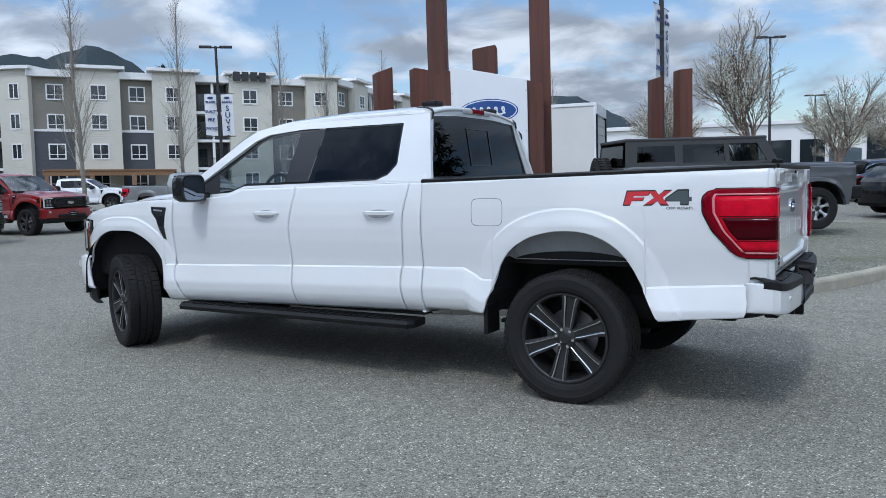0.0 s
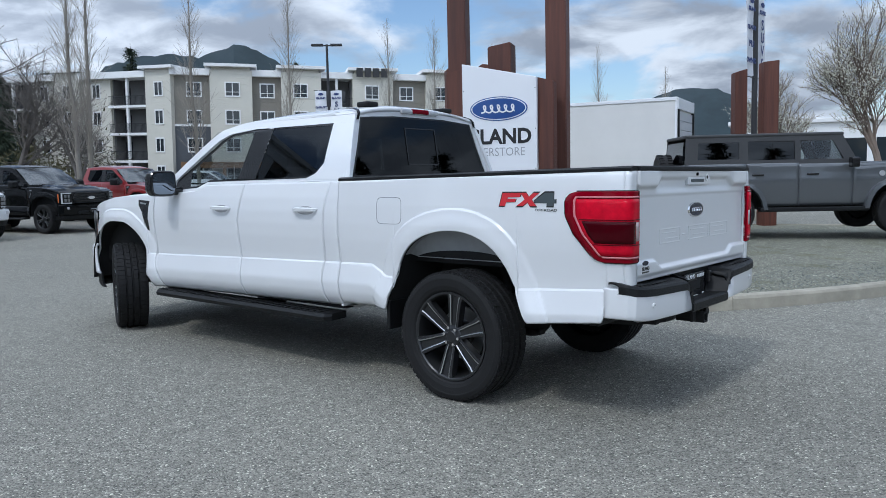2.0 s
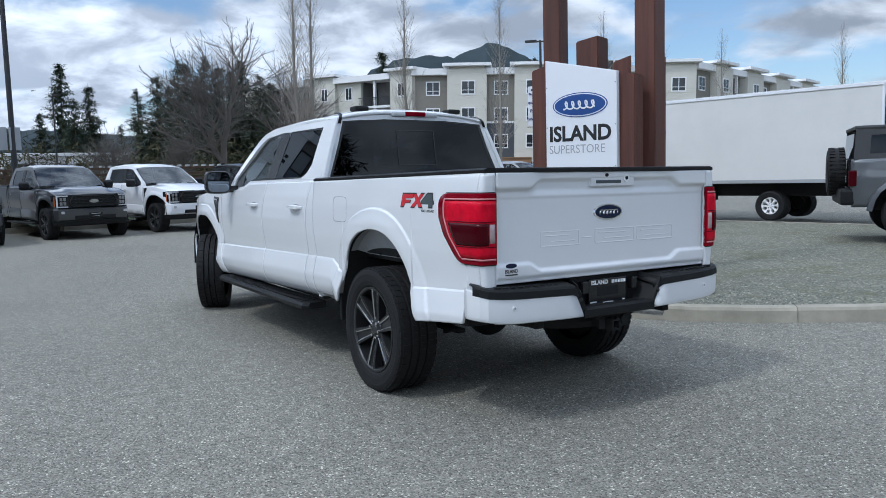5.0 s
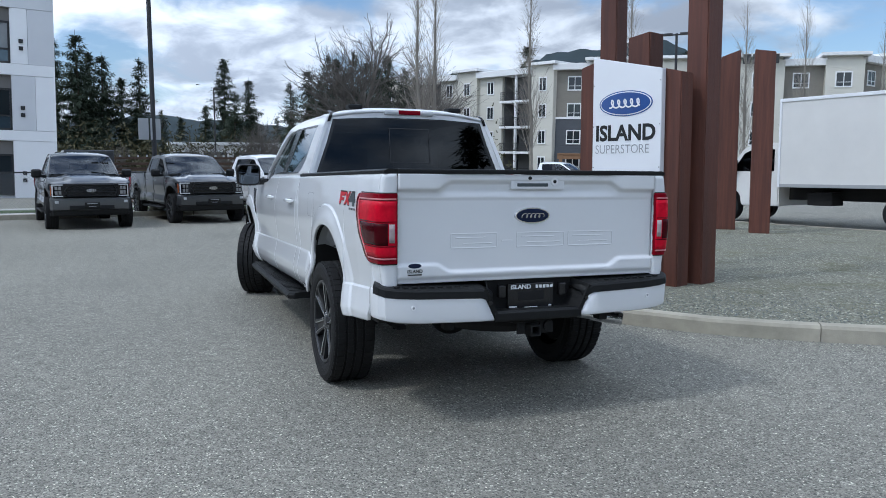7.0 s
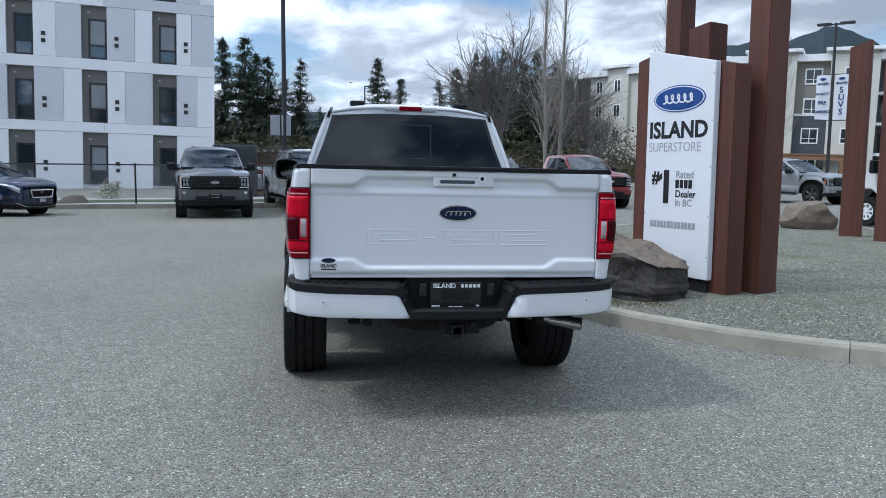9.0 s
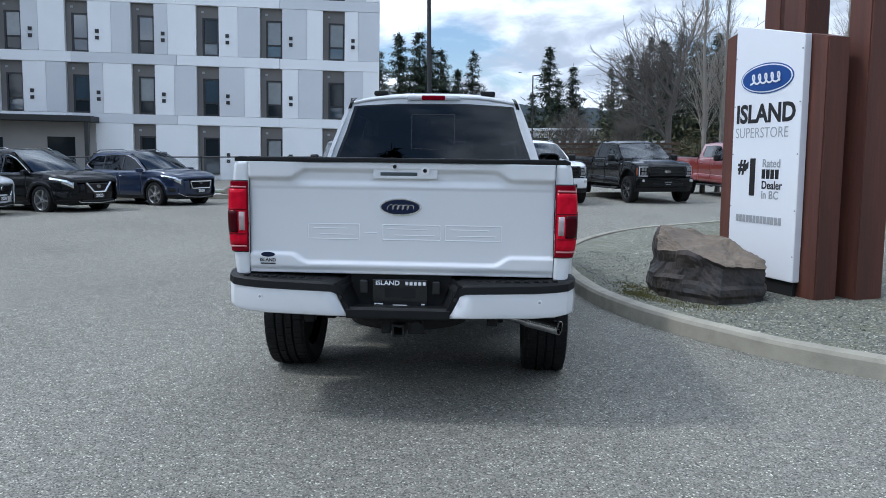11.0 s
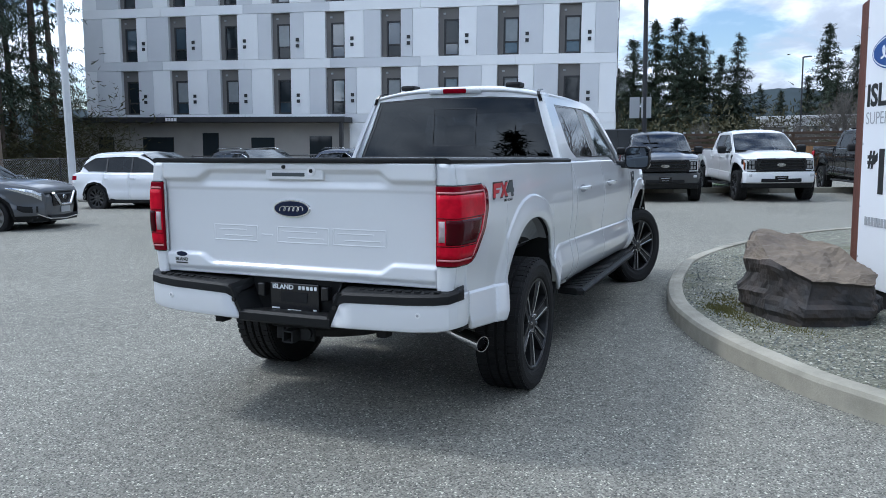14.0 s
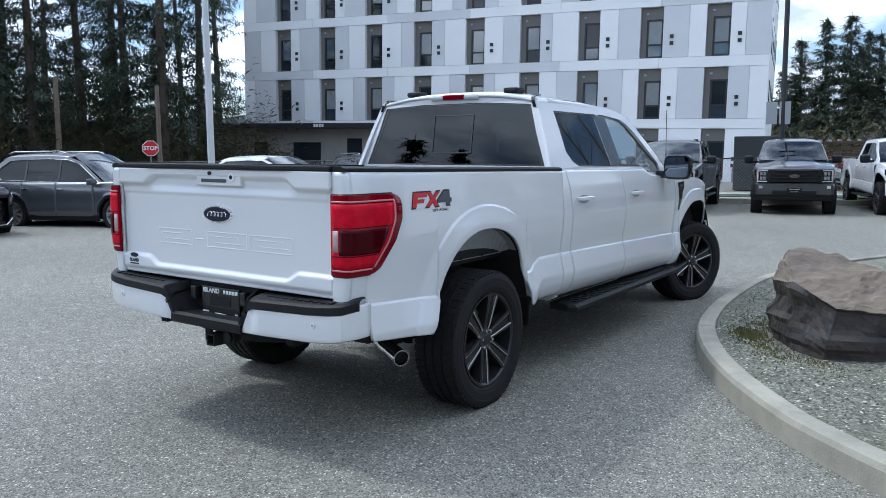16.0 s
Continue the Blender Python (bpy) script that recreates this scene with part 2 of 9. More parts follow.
def grid_faces(bm, rows, closed=False, mi=0, flip=False):
    """Quads over rows of equally many points."""
    vs = [[bm.verts.new(p) for p in row] for row in rows]
    for r0, r1 in zip(vs, vs[1:]):
        n = len(r0)
        for i in range(n if closed else n - 1):
            q = (r0[i], r0[(i + 1) % n], r1[(i + 1) % n], r1[i])
            f = bm.faces.new(q[::-1] if flip else q)
            f.material_index = mi
    return vs


def lathe(bm, profile, n=32, axis="y", mi=0):
    """profile: (radius, offset along the axis) turned round the axis."""
    rows = []
    for r, o in profile:
        ring = []
        for i in range(n):
            a = 2 * math.pi * i / n
            ring.append((r * math.cos(a), o, r * math.sin(a)) if axis == "y" else (r * math.cos(a), r * math.sin(a), o))
        rows.append(ring)
    return grid_faces(bm, rows, closed=True, mi=mi)


def smooth_line(pts, step):
    """Catmull-Rom through pts, sampled at about step."""
    pts = [Vector(p) for p in pts]
    out = []
    for i in range(len(pts) - 1):
        p0, p1, p2, p3 = pts[max(i - 1, 0)], pts[i], pts[i + 1], pts[min(i + 2, len(pts) - 1)]
        n = max(1, round((p2 - p1).length / step))
        for k in range(n):
            t = k / n
            out.append(0.5 * ((2 * p1) + (p2 - p0) * t + (2 * p0 - 5 * p1 + 4 * p2 - p3) * t * t + (3 * p1 - p0 - 3 * p2 + p3) * t ** 3))
    out.append(pts[-1])
    return out


def pw(x, *pts):
    """Piecewise linear."""
    if x <= pts[0][0]:
        return pts[0][1]
    for (a, u), (b, v) in zip(pts, pts[1:]):
        if x <= b:
            return u + (v - u) * (x - a) / (b - a)
    return pts[-1][1]


def soft(x, *pts):
    """A smooth curve through the points."""
    if x <= pts[0][0]:
        return pts[0][1]
    for i in range(len(pts) - 1):
        (a, u), (b, v) = pts[i], pts[i + 1]
        if x <= b:
            h = b - a
            s = (v - u) / h
            s0 = (u - pts[i - 1][1]) / (a - pts[i - 1][0]) if i else s
            s1 = (pts[i + 2][1] - v) / (pts[i + 2][0] - b) if i + 2 < len(pts) else s
            m0 = (s0 + s) / 2 if s0 * s > 0 else 0.0
            m1 = (s1 + s) / 2 if s1 * s > 0 else 0.0
            t = (x - a) / h
            return u * (1 + 2 * t) * (1 - t) ** 2 + m0 * h * t * (1 - t) ** 2 + v * t * t * (3 - 2 * t) + m1 * h * t * t * (t - 1)
    return pts[-1][1]


def sstep(a, b, x):
    t = min(1, max(0, (x - a) / (b - a)))
    return t * t * (3 - 2 * t)

# ---- ground ----
def lot_z(x, y):
    """The lot falls gently towards the island, and is level further off."""
    far = sstep(10.0, 28.0, math.hypot(x - 2.0, y - 6.0))
    return (0.036 - 0.0045 * x - 0.0076 * y) * (1 - far)


def build_ground():
    bm = bmesh.new()
    n = 120
    rows = []
    for i in range(n + 1):
        row = []
        for j in range(n + 1):
            u, v = (i / n * 2 - 1), (j / n * 2 - 1)
            x, y = 1500 * u * abs(u) ** 2, 1500 * v * abs(v) ** 2 + 10
            row.append((x, y, lot_z(x, y)))
        rows.append(row)
    grid_faces(bm, rows, flip=True)
    return tagged(mesh_object("ground", bm, ASPHALT, smooth=True), "grey asphalt lot of fine worn chippings", "ground", kind="structure")


build_ground()
KERB = smooth_line([(-7.4, 23.4, 0), (-6.6, 19.0, 0), (-6.2, 15.7, 0), (-5.6, 13.2, 0), (-4.4, 11.2, 0), (-2.9, 9.70, 0), (-1.75, 8.98, 0), (-0.8, 8.52, 0),
                    (0.1, 8.22, 0), (1.07, 8.10, 0), (2.0, 8.15, 0), (2.8, 8.36, 0), (3.75, 8.82, 0), (4.45, 9.25, 0), (5.43, 9.98, 0), (7.2, 11.6, 0), (9.4, 14.4, 0), (10.6, 17.0, 0),
                    (10.2, 19.0, 0), (8.0, 20.0, 0), (3.0, 21.2, 0), (-2.5, 22.6, 0), (-5.5, 23.9, 0), (-7.4, 23.4, 0)], 0.12)
GRAVEL_Z = 0.13


def build_island():
    pts = [Vector((p.x, p.y)) for p in KERB[:-1]]
    c = sum(pts, Vector((0, 0))) / len(pts)
    # gravel bed
    bm = bmesh.new()
    n = len(pts)
    inner = []
    for i, p in enumerate(pts):
        t = (pts[(i + 1) % n] - pts[i - 1]).normalized()
        q = Vector((t.y, -t.x))
        if (c - p).dot(q) < 0:
            q = -q
        inner.append(q)
    rows = []
    for k in range(25):
        s = (k / 24) ** 1.2
        row = []
        for p, q in zip(pts, inner):
            e = p + q * 0.14
            w = e.lerp(c, s)
            row.append((w.x, w.y, lot_z(w.x, w.y) + GRAVEL_Z + 0.02 * noise.noise((w.x * 0.5, w.y * 0.5, 0)) + 0.05 * sstep(0, 1, s)))
        rows.append(row)
    grid_faces(bm, rows, closed=True, flip=True)
    tagged(mesh_object("gravel_bed", bm, GRAVEL, smooth=True), "grey-green crushed stone bed inside the kerb", "gravel", kind="structure")
    return pts, inner, c


GRAVEL = stone_chips("gravel", 62.0, ((0.06, 0.058, 0.043), (0.135, 0.134, 0.10), (0.20, 0.202, 0.153), (0.31, 0.305, 0.24), (0.66, 0.64, 0.53)), 0.9, (0.085, 0.082, 0.024))
ISLAND_PTS, ISLAND_IN, ISLAND_C = build_island()


def build_kerb():
    kerb = tagged(thing("kerb", Matrix(), "weathered grey concrete kerb round the gravel island", "kerb"), kind="structure")
    n = len(ISLAND_PTS)
    prof = [(0.0, -0.02), (0.006, 0.115), (0.022, 0.143), (0.065, 0.152), (0.13, 0.152), (0.15, 0.145), (0.15, 0.05)]
    start = min(range(n), key=lambda k: (ISLAND_PTS[k] - Vector((0.03, 8.24))).length)
    per = 27
    i = start
    while i < n + start:
        last = min(i + per, n + start)
        bm = bmesh.new()
        rows = []
        for k in range(i, last + 1):
            p, q = ISLAND_PTS[k % n], ISLAND_IN[k % n]
            if k in (i, last):
                p = p + (ISLAND_PTS[(k + 1) % n] - p) * (0.03 if k == i else -0.03)
            wob = 0.004 * noise.noise((p.x * 2, p.y * 2, 1))
            rows.append([(p.x + q.x * (o + wob), p.y + q.y * (o + wob), lot_z(p.x, p.y) + z + (wob if z > 0.1 else 0)) for o, z in prof])
        vs = grid_faces(bm, rows)
        bm.faces.new(vs[0])
        bm.faces.new(vs[-1][::-1])
        bmesh.ops.recalc_face_normals(bm, faces=bm.faces)
        part("kerb_stone", bm, CONCRETE, kerb)
        i = last


build_kerb()
# ---- pickup trucks ----
FRONT_AXLE = 4.215
TYRE_R = 0.420
TINT = glass("privacy_glass", (0.016, 0.018, 0.021))
CLEAR = glass("door_glass", (0.50, 0.54, 0.53), base=0.05)
LENS_RED = material("red_lens", (0.20, 0.001, 0.009), rough=0.08, vary=0.15, scale=30, spec=0.12)
LENS_DARK = material("dark_red_lens", (0.050, 0.001, 0.004), rough=0.10, spec=0.12, vary=0.25, scale=30)
LENS_GUIDE = material("pale_light_guide", (0.62, 0.20, 0.22), rough=0.25, vary=0.1, scale=40)
LENS_CLEAR = material("reversing_lens", (0.42, 0.33, 0.33), rough=0.2, vary=0.2, scale=60)
LENS_WHITE = material("clear_lens", (0.50, 0.51, 0.52), rough=0.15, vary=0.1, scale=40, coat=1.0)
LENS_PINK = material("light_guide", (0.56, 0.004, 0.022), rough=0.2, vary=0.45, scale=22, spec=0.12)
AMBER = material("amber_lens", (0.50, 0.13, 0.04), rough=0.15, vary=0.1, coat=1.0)
SEAT = material("seat_fabric", (0.045, 0.046, 0.05), rough=0.9, vary=0.2, scale=30, bump=0.2, bump_scale=300)
LINER = material("grey_liner", (0.30, 0.31, 0.32), rough=0.8, vary=0.15, scale=12)
BADGE_BLUE = material("badge_blue", (0.006, 0.012, 0.04), rough=0.25, vary=0.05, coat=0.2, spec=0.3)
DECAL_RED = material("decal_red", (0.55, 0.02, 0.03), rough=0.4, vary=0.05)
DECAL_GREY = material("decal_grey", (0.06, 0.075, 0.08), rough=0.4, vary=0.1)
DECAL_BLACK = material("decal_black", (0.015, 0.015, 0.015), rough=0.4, vary=0.1)
LETTER_WHITE = material("letter_white", (0.8, 0.8, 0.8), rough=0.4, vary=0.03)
LETTER_GREY = material("letter_grey", (0.36, 0.37, 0.38), rough=0.4, vary=0.03)
MIRROR = material("mirror_glass", (0.20, 0.23, 0.27), rough=0.02, metal=1.0, vary=0.01)

REAR_ARCH = [(-0.59, 0.56), (-0.55, 0.64), (-0.495, 0.75), (-0.44, 0.865), (-0.355, 0.975), (-0.26, 1.04), (-0.13, 1.085), (0.0, 1.094), (0.13, 1.08),
             (0.27, 1.035), (0.39, 0.95), (0.47, 0.83), (0.515, 0.70), (0.56, 0.59), (0.575, 0.50)]
FRONT_ARCH = [(0.93 * a, b) for a, b in [(-0.53, 0.47), (-0.52, 0.60), (-0.48, 0.78), (-0.40, 0.91), (-0.27, 1.01), (-0.1, 1.06), (0.08, 1.06), (0.25, 1.02), (0.40, 0.93),
              (0.50, 0.80), (0.55, 0.62), (0.56, 0.44)]]



def rounded(line, n=30):
    """The same line with its corners eased."""
    a, b = line[0][0], line[-1][0]
    return [(x, soft(x, *line)) for x in [a + (b - a) * (0.5 - 0.5 * math.cos(math.pi * k / n)) for k in range(n + 1)]]


REAR_ARCH, FRONT_ARCH = rounded(REAR_ARCH), rounded(FRONT_ARCH)


def arch_gap(x, z, arch, cx):
    """Distance from (x, z) to the edge of a wheel arch."""
    best = 9.0
    if abs(x - cx) > 0.85 or z > 1.4:
        return best
    p = Vector((x - cx, z))
    for a, b in zip(arch, arch[1:]):
        a, b = Vector(a), Vector(b)
        t = max(0, min(1, (p - a).dot(b - a) / (b - a).length_squared))
        best = min(best, (p - a.lerp(b, t)).length)
    return best


def crease(x):
    """Height of the crease low on the body side."""
    return pw(x, (-1.2, 0.805), (-0.45, 0.758), (0.60, 0.765), (0.74, 0.838), (1.1, 0.832), (2.29, 0.806), (3.11, 0.785), (3.6, 0.775), (4.6, 0.76))


def body_y(x, z):
    """Half width of the body side at x, z."""
    w = pw(x, (-1.24, 0.955), (-1.1, 0.972), (-0.8, 0.982), (4.2, 0.985), (4.45, 0.972), (4.65, 0.935), (4.8, 0.875), (4.95, 0.76))
    d = z - crease(x)
    if d < 0:
        p = pw(d, (-0.36, -0.09), (-0.31, -0.045), (-0.27, -0.016), (-0.22, 0.003), (-0.15, 0.012), (-0.012, -0.018), (0.0, -0.034))
    elif x < 1.07:
        p = pw(z, (0.75, -0.032), (0.85, -0.025), (1.0, -0.007), (1.12, 0.0), (1.25, -0.004), (1.38, -0.016), (1.43, -0.022), (1.47, -0.04))
    else:
        p = pw(z, (0.75, -0.032), (0.86, -0.024), (1.0, -0.006), (1.1, 0.0), (1.2, -0.005), (1.3, -0.02), (1.4, -0.045), (1.46, -0.062))
    y = w + p
    for arch, cx, reach in ((REAR_ARCH, 0.0, 0.148), (FRONT_ARCH, FRONT_AXLE, 0.128)):
        g = arch_gap(x, z, arch, cx)
        if g < 0.2:
            y += 0.011 * (1 - sstep(reach - 0.016, reach, g)) + 0.013 * (1 - sstep(0.03, reach - 0.01, g))
    return y


def skin(bm, s, xa, xb, zlow, zup, nx, nz, off=0.0):
    """A body-side panel on side s between the edge lines xa(z), xb(z) and zlow(x), zup(x)."""
    rows = []
    for i in range(nx + 1):
        u = i / nx
        row = []
        for j in range(nz + 1):
            v = j / nz
            x = xa + (xb - xa) * u if not callable(xa) else None
            if x is None:
                zz = 0.45 + 1.0 * v
                x = xa(zz) + (xb(zz) - xa(zz)) * u
            z0, z1 = zlow(x), zup(x)
            zc = crease(x)
            if zc > z0 + 0.06:
                # rows keep to the crease so that it stays crisp
                nl = round(nz * 0.34)
                z = z0 + (zc - 0.012 - z0) * j / (nl - 1) if j < nl else zc + (z1 - zc) * (j - nl) / (nz - nl)
            else:
                z = z0 + (z1 - z0) * v
            row.append((x, s * (body_y(x, z) + off), z))
        rows.append(row)
    return grid_faces(bm, rows, flip=(s < 0))


CORNER_U = [0.0, 0.03, 0.06, 0.078, 0.088, 0.098, 0.108, 0.118, 0.1283]


def wrap(u, z, s, off=0.0):
    """A point at the distance u from the tailgate, round the rear corner and forwards."""
    r, flat = 0.032, 0.078
    x0 = -1.226
    arc = r * math.pi / 2
    if u > flat + arc:
        x = x0 + r + (u - flat - arc)
        return (x, s * (body_y(x, z) + off), z)
    yc = body_y(x0 + r, z) - r
    if u > flat:
        a = (u - flat) / r
        return (x0 + r - (r + off) * math.cos(a), s * (yc + (r + off) * math.sin(a)), z)
    return (x0 - off, s * (0.852 + (yc - 0.852) * u / flat), z)


def lamp_edge(z):
    """How far the tail light reaches round the corner at the height z."""
    return pw(z, (0.950, 0.235), (0.953, 0.26), (0.957, 0.275), (0.967, 0.295), (0.977, 0.31), (1.10, 0.417), (1.205, 0.472), (1.285, 0.476), (1.30, 0.472), (1.318, 0.460), (1.33, 0.444), (1.338, 0.423), (1.342, 0.40))


def solid(ob, t=0.02):
    md = ob.modifiers.new("thickness", "SOLIDIFY")
    md.thickness, md.offset = t, -1
    return ob


def belt(x):
    return pw(x, (1.0, 1.425), (2.82, 1.41), (2.98, 1.36), (3.66, 1.315))


def fender_top(x):
    return pw(x, (3.6, 1.33), (4.0, 1.318), (4.3, 1.292), (4.55, 1.245), (4.72, 1.19), (4.86, 1.10))


def arch_low(x, arch, cx, base):
    if arch[0][0] < x - cx < arch[-1][0]:
        return pw(x - cx, *arch)
    return base


def rail_top(x):
    return pw(x, (-1.24, 1.452), (1.08, 1.42))


def green_y(x, z):
    return pw(x, (1.0, 0.93), (1.3, 0.938), (2.9, 0.938), (3.5, 0.905), (3.7, 0.875)) - 0.028 - (z - 1.42) * pw(z, (1.4, 0.30), (1.95, 0.37))


def pane_y(x, z):
    """The flat plane of the side panes."""
    return 0.900 - max(0.0, x - 2.24) * 0.032 - (z - 1.42) * 0.345


def poly_sheet(bm, loops, fn, s, mi=0):
    """Flat polygon with holes in (x, z), lifted by fn to y."""
    from_loops = [[Vector((x, 0, z)) for x, z in lp] for lp in loops]
    flat = [p for lp in from_loops for p in lp]
    vs = [bm.verts.new((p.x, s * fn(p.x, p.z), p.z)) for p in flat]
    for t in tessellate([[Vector((p.x, p.z, 0)) for p in lp] for lp in from_loops]):
        try:
            f = bm.faces.new([vs[i] for i in t])
            f.material_index = mi
        except ValueError:
            pass
    bm.normal_update()
    for f in bm.faces:
        if f.normal.y * s < 0:
            f.normal_flip()
    return vs


from mathutils.geometry import tessellate_polygon as tessellate


def dense(loop, step=0.06):
    out = []
    for a, b in zip(loop, loop[1:] + loop[:1]):
        n = max(1, round(math.dist(a, b) / step))
        out += [(a[0] + (b[0] - a[0]) * k / n, a[1] + (b[1] - a[1]) * k / n) for k in range(n)]
    return out


def oval(bm, cx, cy, cz, ry, rz, t, nx=28, normal="-x"):
    """A flat oval disc facing along x."""
    sgn = -1 if normal == "-x" else 1
    ring0 = [(cx, cy + ry * math.cos(a), cz + rz * math.sin(a)) for a in [2 * math.pi * i / nx for i in range(nx)]]
    ring1 = [(cx + sgn * t, cy + 0.93 * ry * math.cos(a), cz + 0.93 * rz * math.sin(a)) for a in [2 * math.pi * i / nx for i in range(nx)]]
    vs = grid_faces(bm, [ring0, ring1], closed=True)
    bm.faces.new(vs[1])
    bmesh.ops.recalc_face_normals(bm, faces=bm.faces)


def text_mesh(body, size, depth=0.002, align="CENTER", bold=0.0):
    """Letters in Blender's own typeface as a bmesh in the xy plane."""
    cu = bpy.data.curves.new("letters", "FONT")
    cu.body, cu.size, cu.extrude, cu.align_x, cu.align_y, cu.offset = body, size, depth, align, "CENTER", bold
    cu.resolution_u = 3
    ob = bpy.data.objects.new("letters", cu)
    scene.collection.objects.link(ob)
    dg = bpy.context.evaluated_depsgraph_get()
    me = bpy.data.meshes.new_from_object(ob.evaluated_get(dg))
    bm = bmesh.new()
    bm.from_mesh(me)
    bpy.data.objects.remove(ob)
    bpy.data.meshes.remove(me)
    bpy.data.curves.remove(cu)
    return bm


def build_wheel(parent, name, x, y, side, turn, mats, spokes=6, r_rim=0.286, r_tyre=TYRE_R, width=0.284, style="twin"):
    """tyre, rim, hub of one wheel; side +1 faces left."""
    hub = new(name)
    hub.parent = parent
    rest = r_tyre - 0.008  # the tyre flattens where it stands
    hub.matrix_local = pose(x, y, rest, 0, 0, turn + (0 if side > 0 else 180))
    w = width / 2
    R = r_tyre + 0.006
    bm = bmesh.new()
    lathe(bm, [(r_rim, -w * 0.8), (R - 0.06, -w), (R - 0.022, -w * 0.95), (R - 0.010, -w * 0.84), (R - 0.008, -w * 0.45), (R - 0.016, -w * 0.42), (R - 0.016, -w * 0.37), (R - 0.008, -w * 0.34),
               (R - 0.008, -w * 0.06), (R - 0.016, -w * 0.03), (R - 0.016, w * 0.03), (R - 0.008, w * 0.06), (R - 0.008, w * 0.34), (R - 0.016, w * 0.37), (R - 0.016, w * 0.42), (R - 0.008, w * 0.45),
               (R - 0.010, w * 0.84), (R - 0.022, w * 0.95), (R - 0.045, w), (R - 0.052, w * 1.004), (R - 0.056, w * 0.995), (r_rim + 0.045, w * 0.985), (r_rim + 0.02, w * 0.93), (r_rim + 0.008, w * 0.86), (r_rim, w * 0.8)], 72)
    # low tread blocks between the grooves
    n = 58
    for i in range(n):
        a = 2 * math.pi * i / n
        for sgn in (-1, 1):
            m = Matrix.Rotation(-a - (0.035 if sgn > 0 else 0), 4, "Y") @ Matrix.Translation((R - 0.008, 0, 0))
            box(bm, -0.010, 0.006, sgn * w * 0.47, sgn * w * 0.80, -0.0203, 0.0203, 0, m)
            box(bm, -0.016, -0.001, sgn * w * 0.80, sgn * w * 0.925, -0.0165, 0.0165, 0, m)
            box(bm, -0.010, 0.006, sgn * w * 0.08, sgn * w * 0.33, -0.0209, 0.0209, 0, Matrix.Rotation(-a + 0.03 * sgn, 4, "Y") @ Matrix.Translation((R - 0.008, 0, 0)))
    bmesh.ops.recalc_face_normals(bm, faces=bm.faces)
    for v in bm.verts:
        low = -v.co.z - rest
        bulge = sstep(-0.10, 0.0, low) * sstep(0.05, 0.11, R - math.hypot(v.co.x, v.co.z) + 0.06)
        v.co.y *= 1 + 0.035 * bulge
        if low > 0:
            v.co.z = -rest
    part("tyre", bm, RUBBER, hub)
    bm = bmesh.new()
    rr = r_rim
    lathe(bm, [(rr + 0.004, w * 0.80), (rr + 0.004, w * 0.90), (rr - 0.008, w * 0.90), (rr - 0.016, w * 0.84), (rr - 0.022, w * 0.5), (rr - 0.035, -w * 0.5)], 56)
    bmesh.ops.recalc_face_normals(bm, faces=bm.faces)
    part("rim", bm, mats[0], hub, smooth=True)
    bm = bmesh.new()
    lathe(bm, [(rr - 0.03, -w * 0.45), (0.0, -w * 0.45)], 32)
    part("wheel_back", bm, DARK, hub)
    bm = bmesh.new()
    lathe(bm, [(0.175, -w * 0.30), (0.175, -w * 0.12), (0.09, -w * 0.12), (0.085, w * 0.1), (0.0, w * 0.1)], 32)
    bmesh.ops.recalc_face_normals(bm, faces=bm.faces)
    part("brake_disc", bm, STEEL, hub)
    bm = bmesh.new()
    lathe(bm, [(0.0, w * 0.80), (0.033, w * 0.80), (0.037, w * 0.77), (0.068, w * 0.70), (0.078, w * 0.60), (0.08, w * 0.2)], 28)
    bmesh.ops.recalc_face_normals(bm, faces=bm.faces)
    part("hub_cap", bm, mats[0], hub)
    for k in range(6):
        a = 2 * math.pi * k / 6 + 0.18
        bm = bmesh.new()
        cyl(bm, (0.057 * math.cos(a), w * 0.66, 0.057 * math.sin(a)), (0.057 * math.cos(a), w * 0.82, 0.057 * math.sin(a)), 0.0125, 0.011, 6)
        part("wheel_nut", bm, CHROME, hub)
    for k in range(spokes):
        bm = bmesh.new()
        a = 2 * math.pi * k / spokes + 0.70
        m = Matrix.Rotation(-a, 4, "Y")
        rows = []
        if style == "twin":
            # two ridges with a groove between them, bright on the groove's edges
            for r_, h, top, bot in ((0.045, 0.030, 0.66, 0.30), (0.10, 0.039, 0.73, 0.36), (0.20, 0.049, 0.82, 0.44), (0.245, 0.055, 0.85, 0.48), (rr - 0.012, 0.066, 0.87, 0.5)):
                cut = min(0.012, (r_ - 0.05) * 0.3)
                rows.append([(r_, w * bot, -h), (r_, w * top, -h), (r_, w * (top + 0.02), -h * 0.66), (r_, w * top, -h * 0.52), (r_, w * top - cut, -h * 0.42), (r_, w * top - cut, h * 0.42),
                             (r_, w * top, h * 0.52), (r_, w * (top + 0.02), h * 0.66), (r_, w * top, h), (r_, w * bot, h)])
            grid_faces(bm, rows)
            bm.faces.ensure_lookup_table()
            for i, q in enumerate(bm.faces):
                if i % 9 in (2, 6):
                    q.material_index = 1
        else:
            for r_, half, top, bot in ((0.05, 0.03, 0.72, 0.3), (0.15, 0.02, 0.80, 0.4), (rr - 0.01, 0.045, 0.88, 0.5)):
                rows.append([(r_, w * bot, -half), (r_, w * top, -half), (r_, w * (top + 0.03), 0), (r_, w * top, half), (r_, w * bot, half)])
            grid_faces(bm, rows, mi=1 if style == "star" else 0)
        bmesh.ops.transform(bm, matrix=m, verts=bm.verts)
        bmesh.ops.recalc_face_normals(bm, faces=bm.faces)
        part("spoke", bm, list(mats), hub)
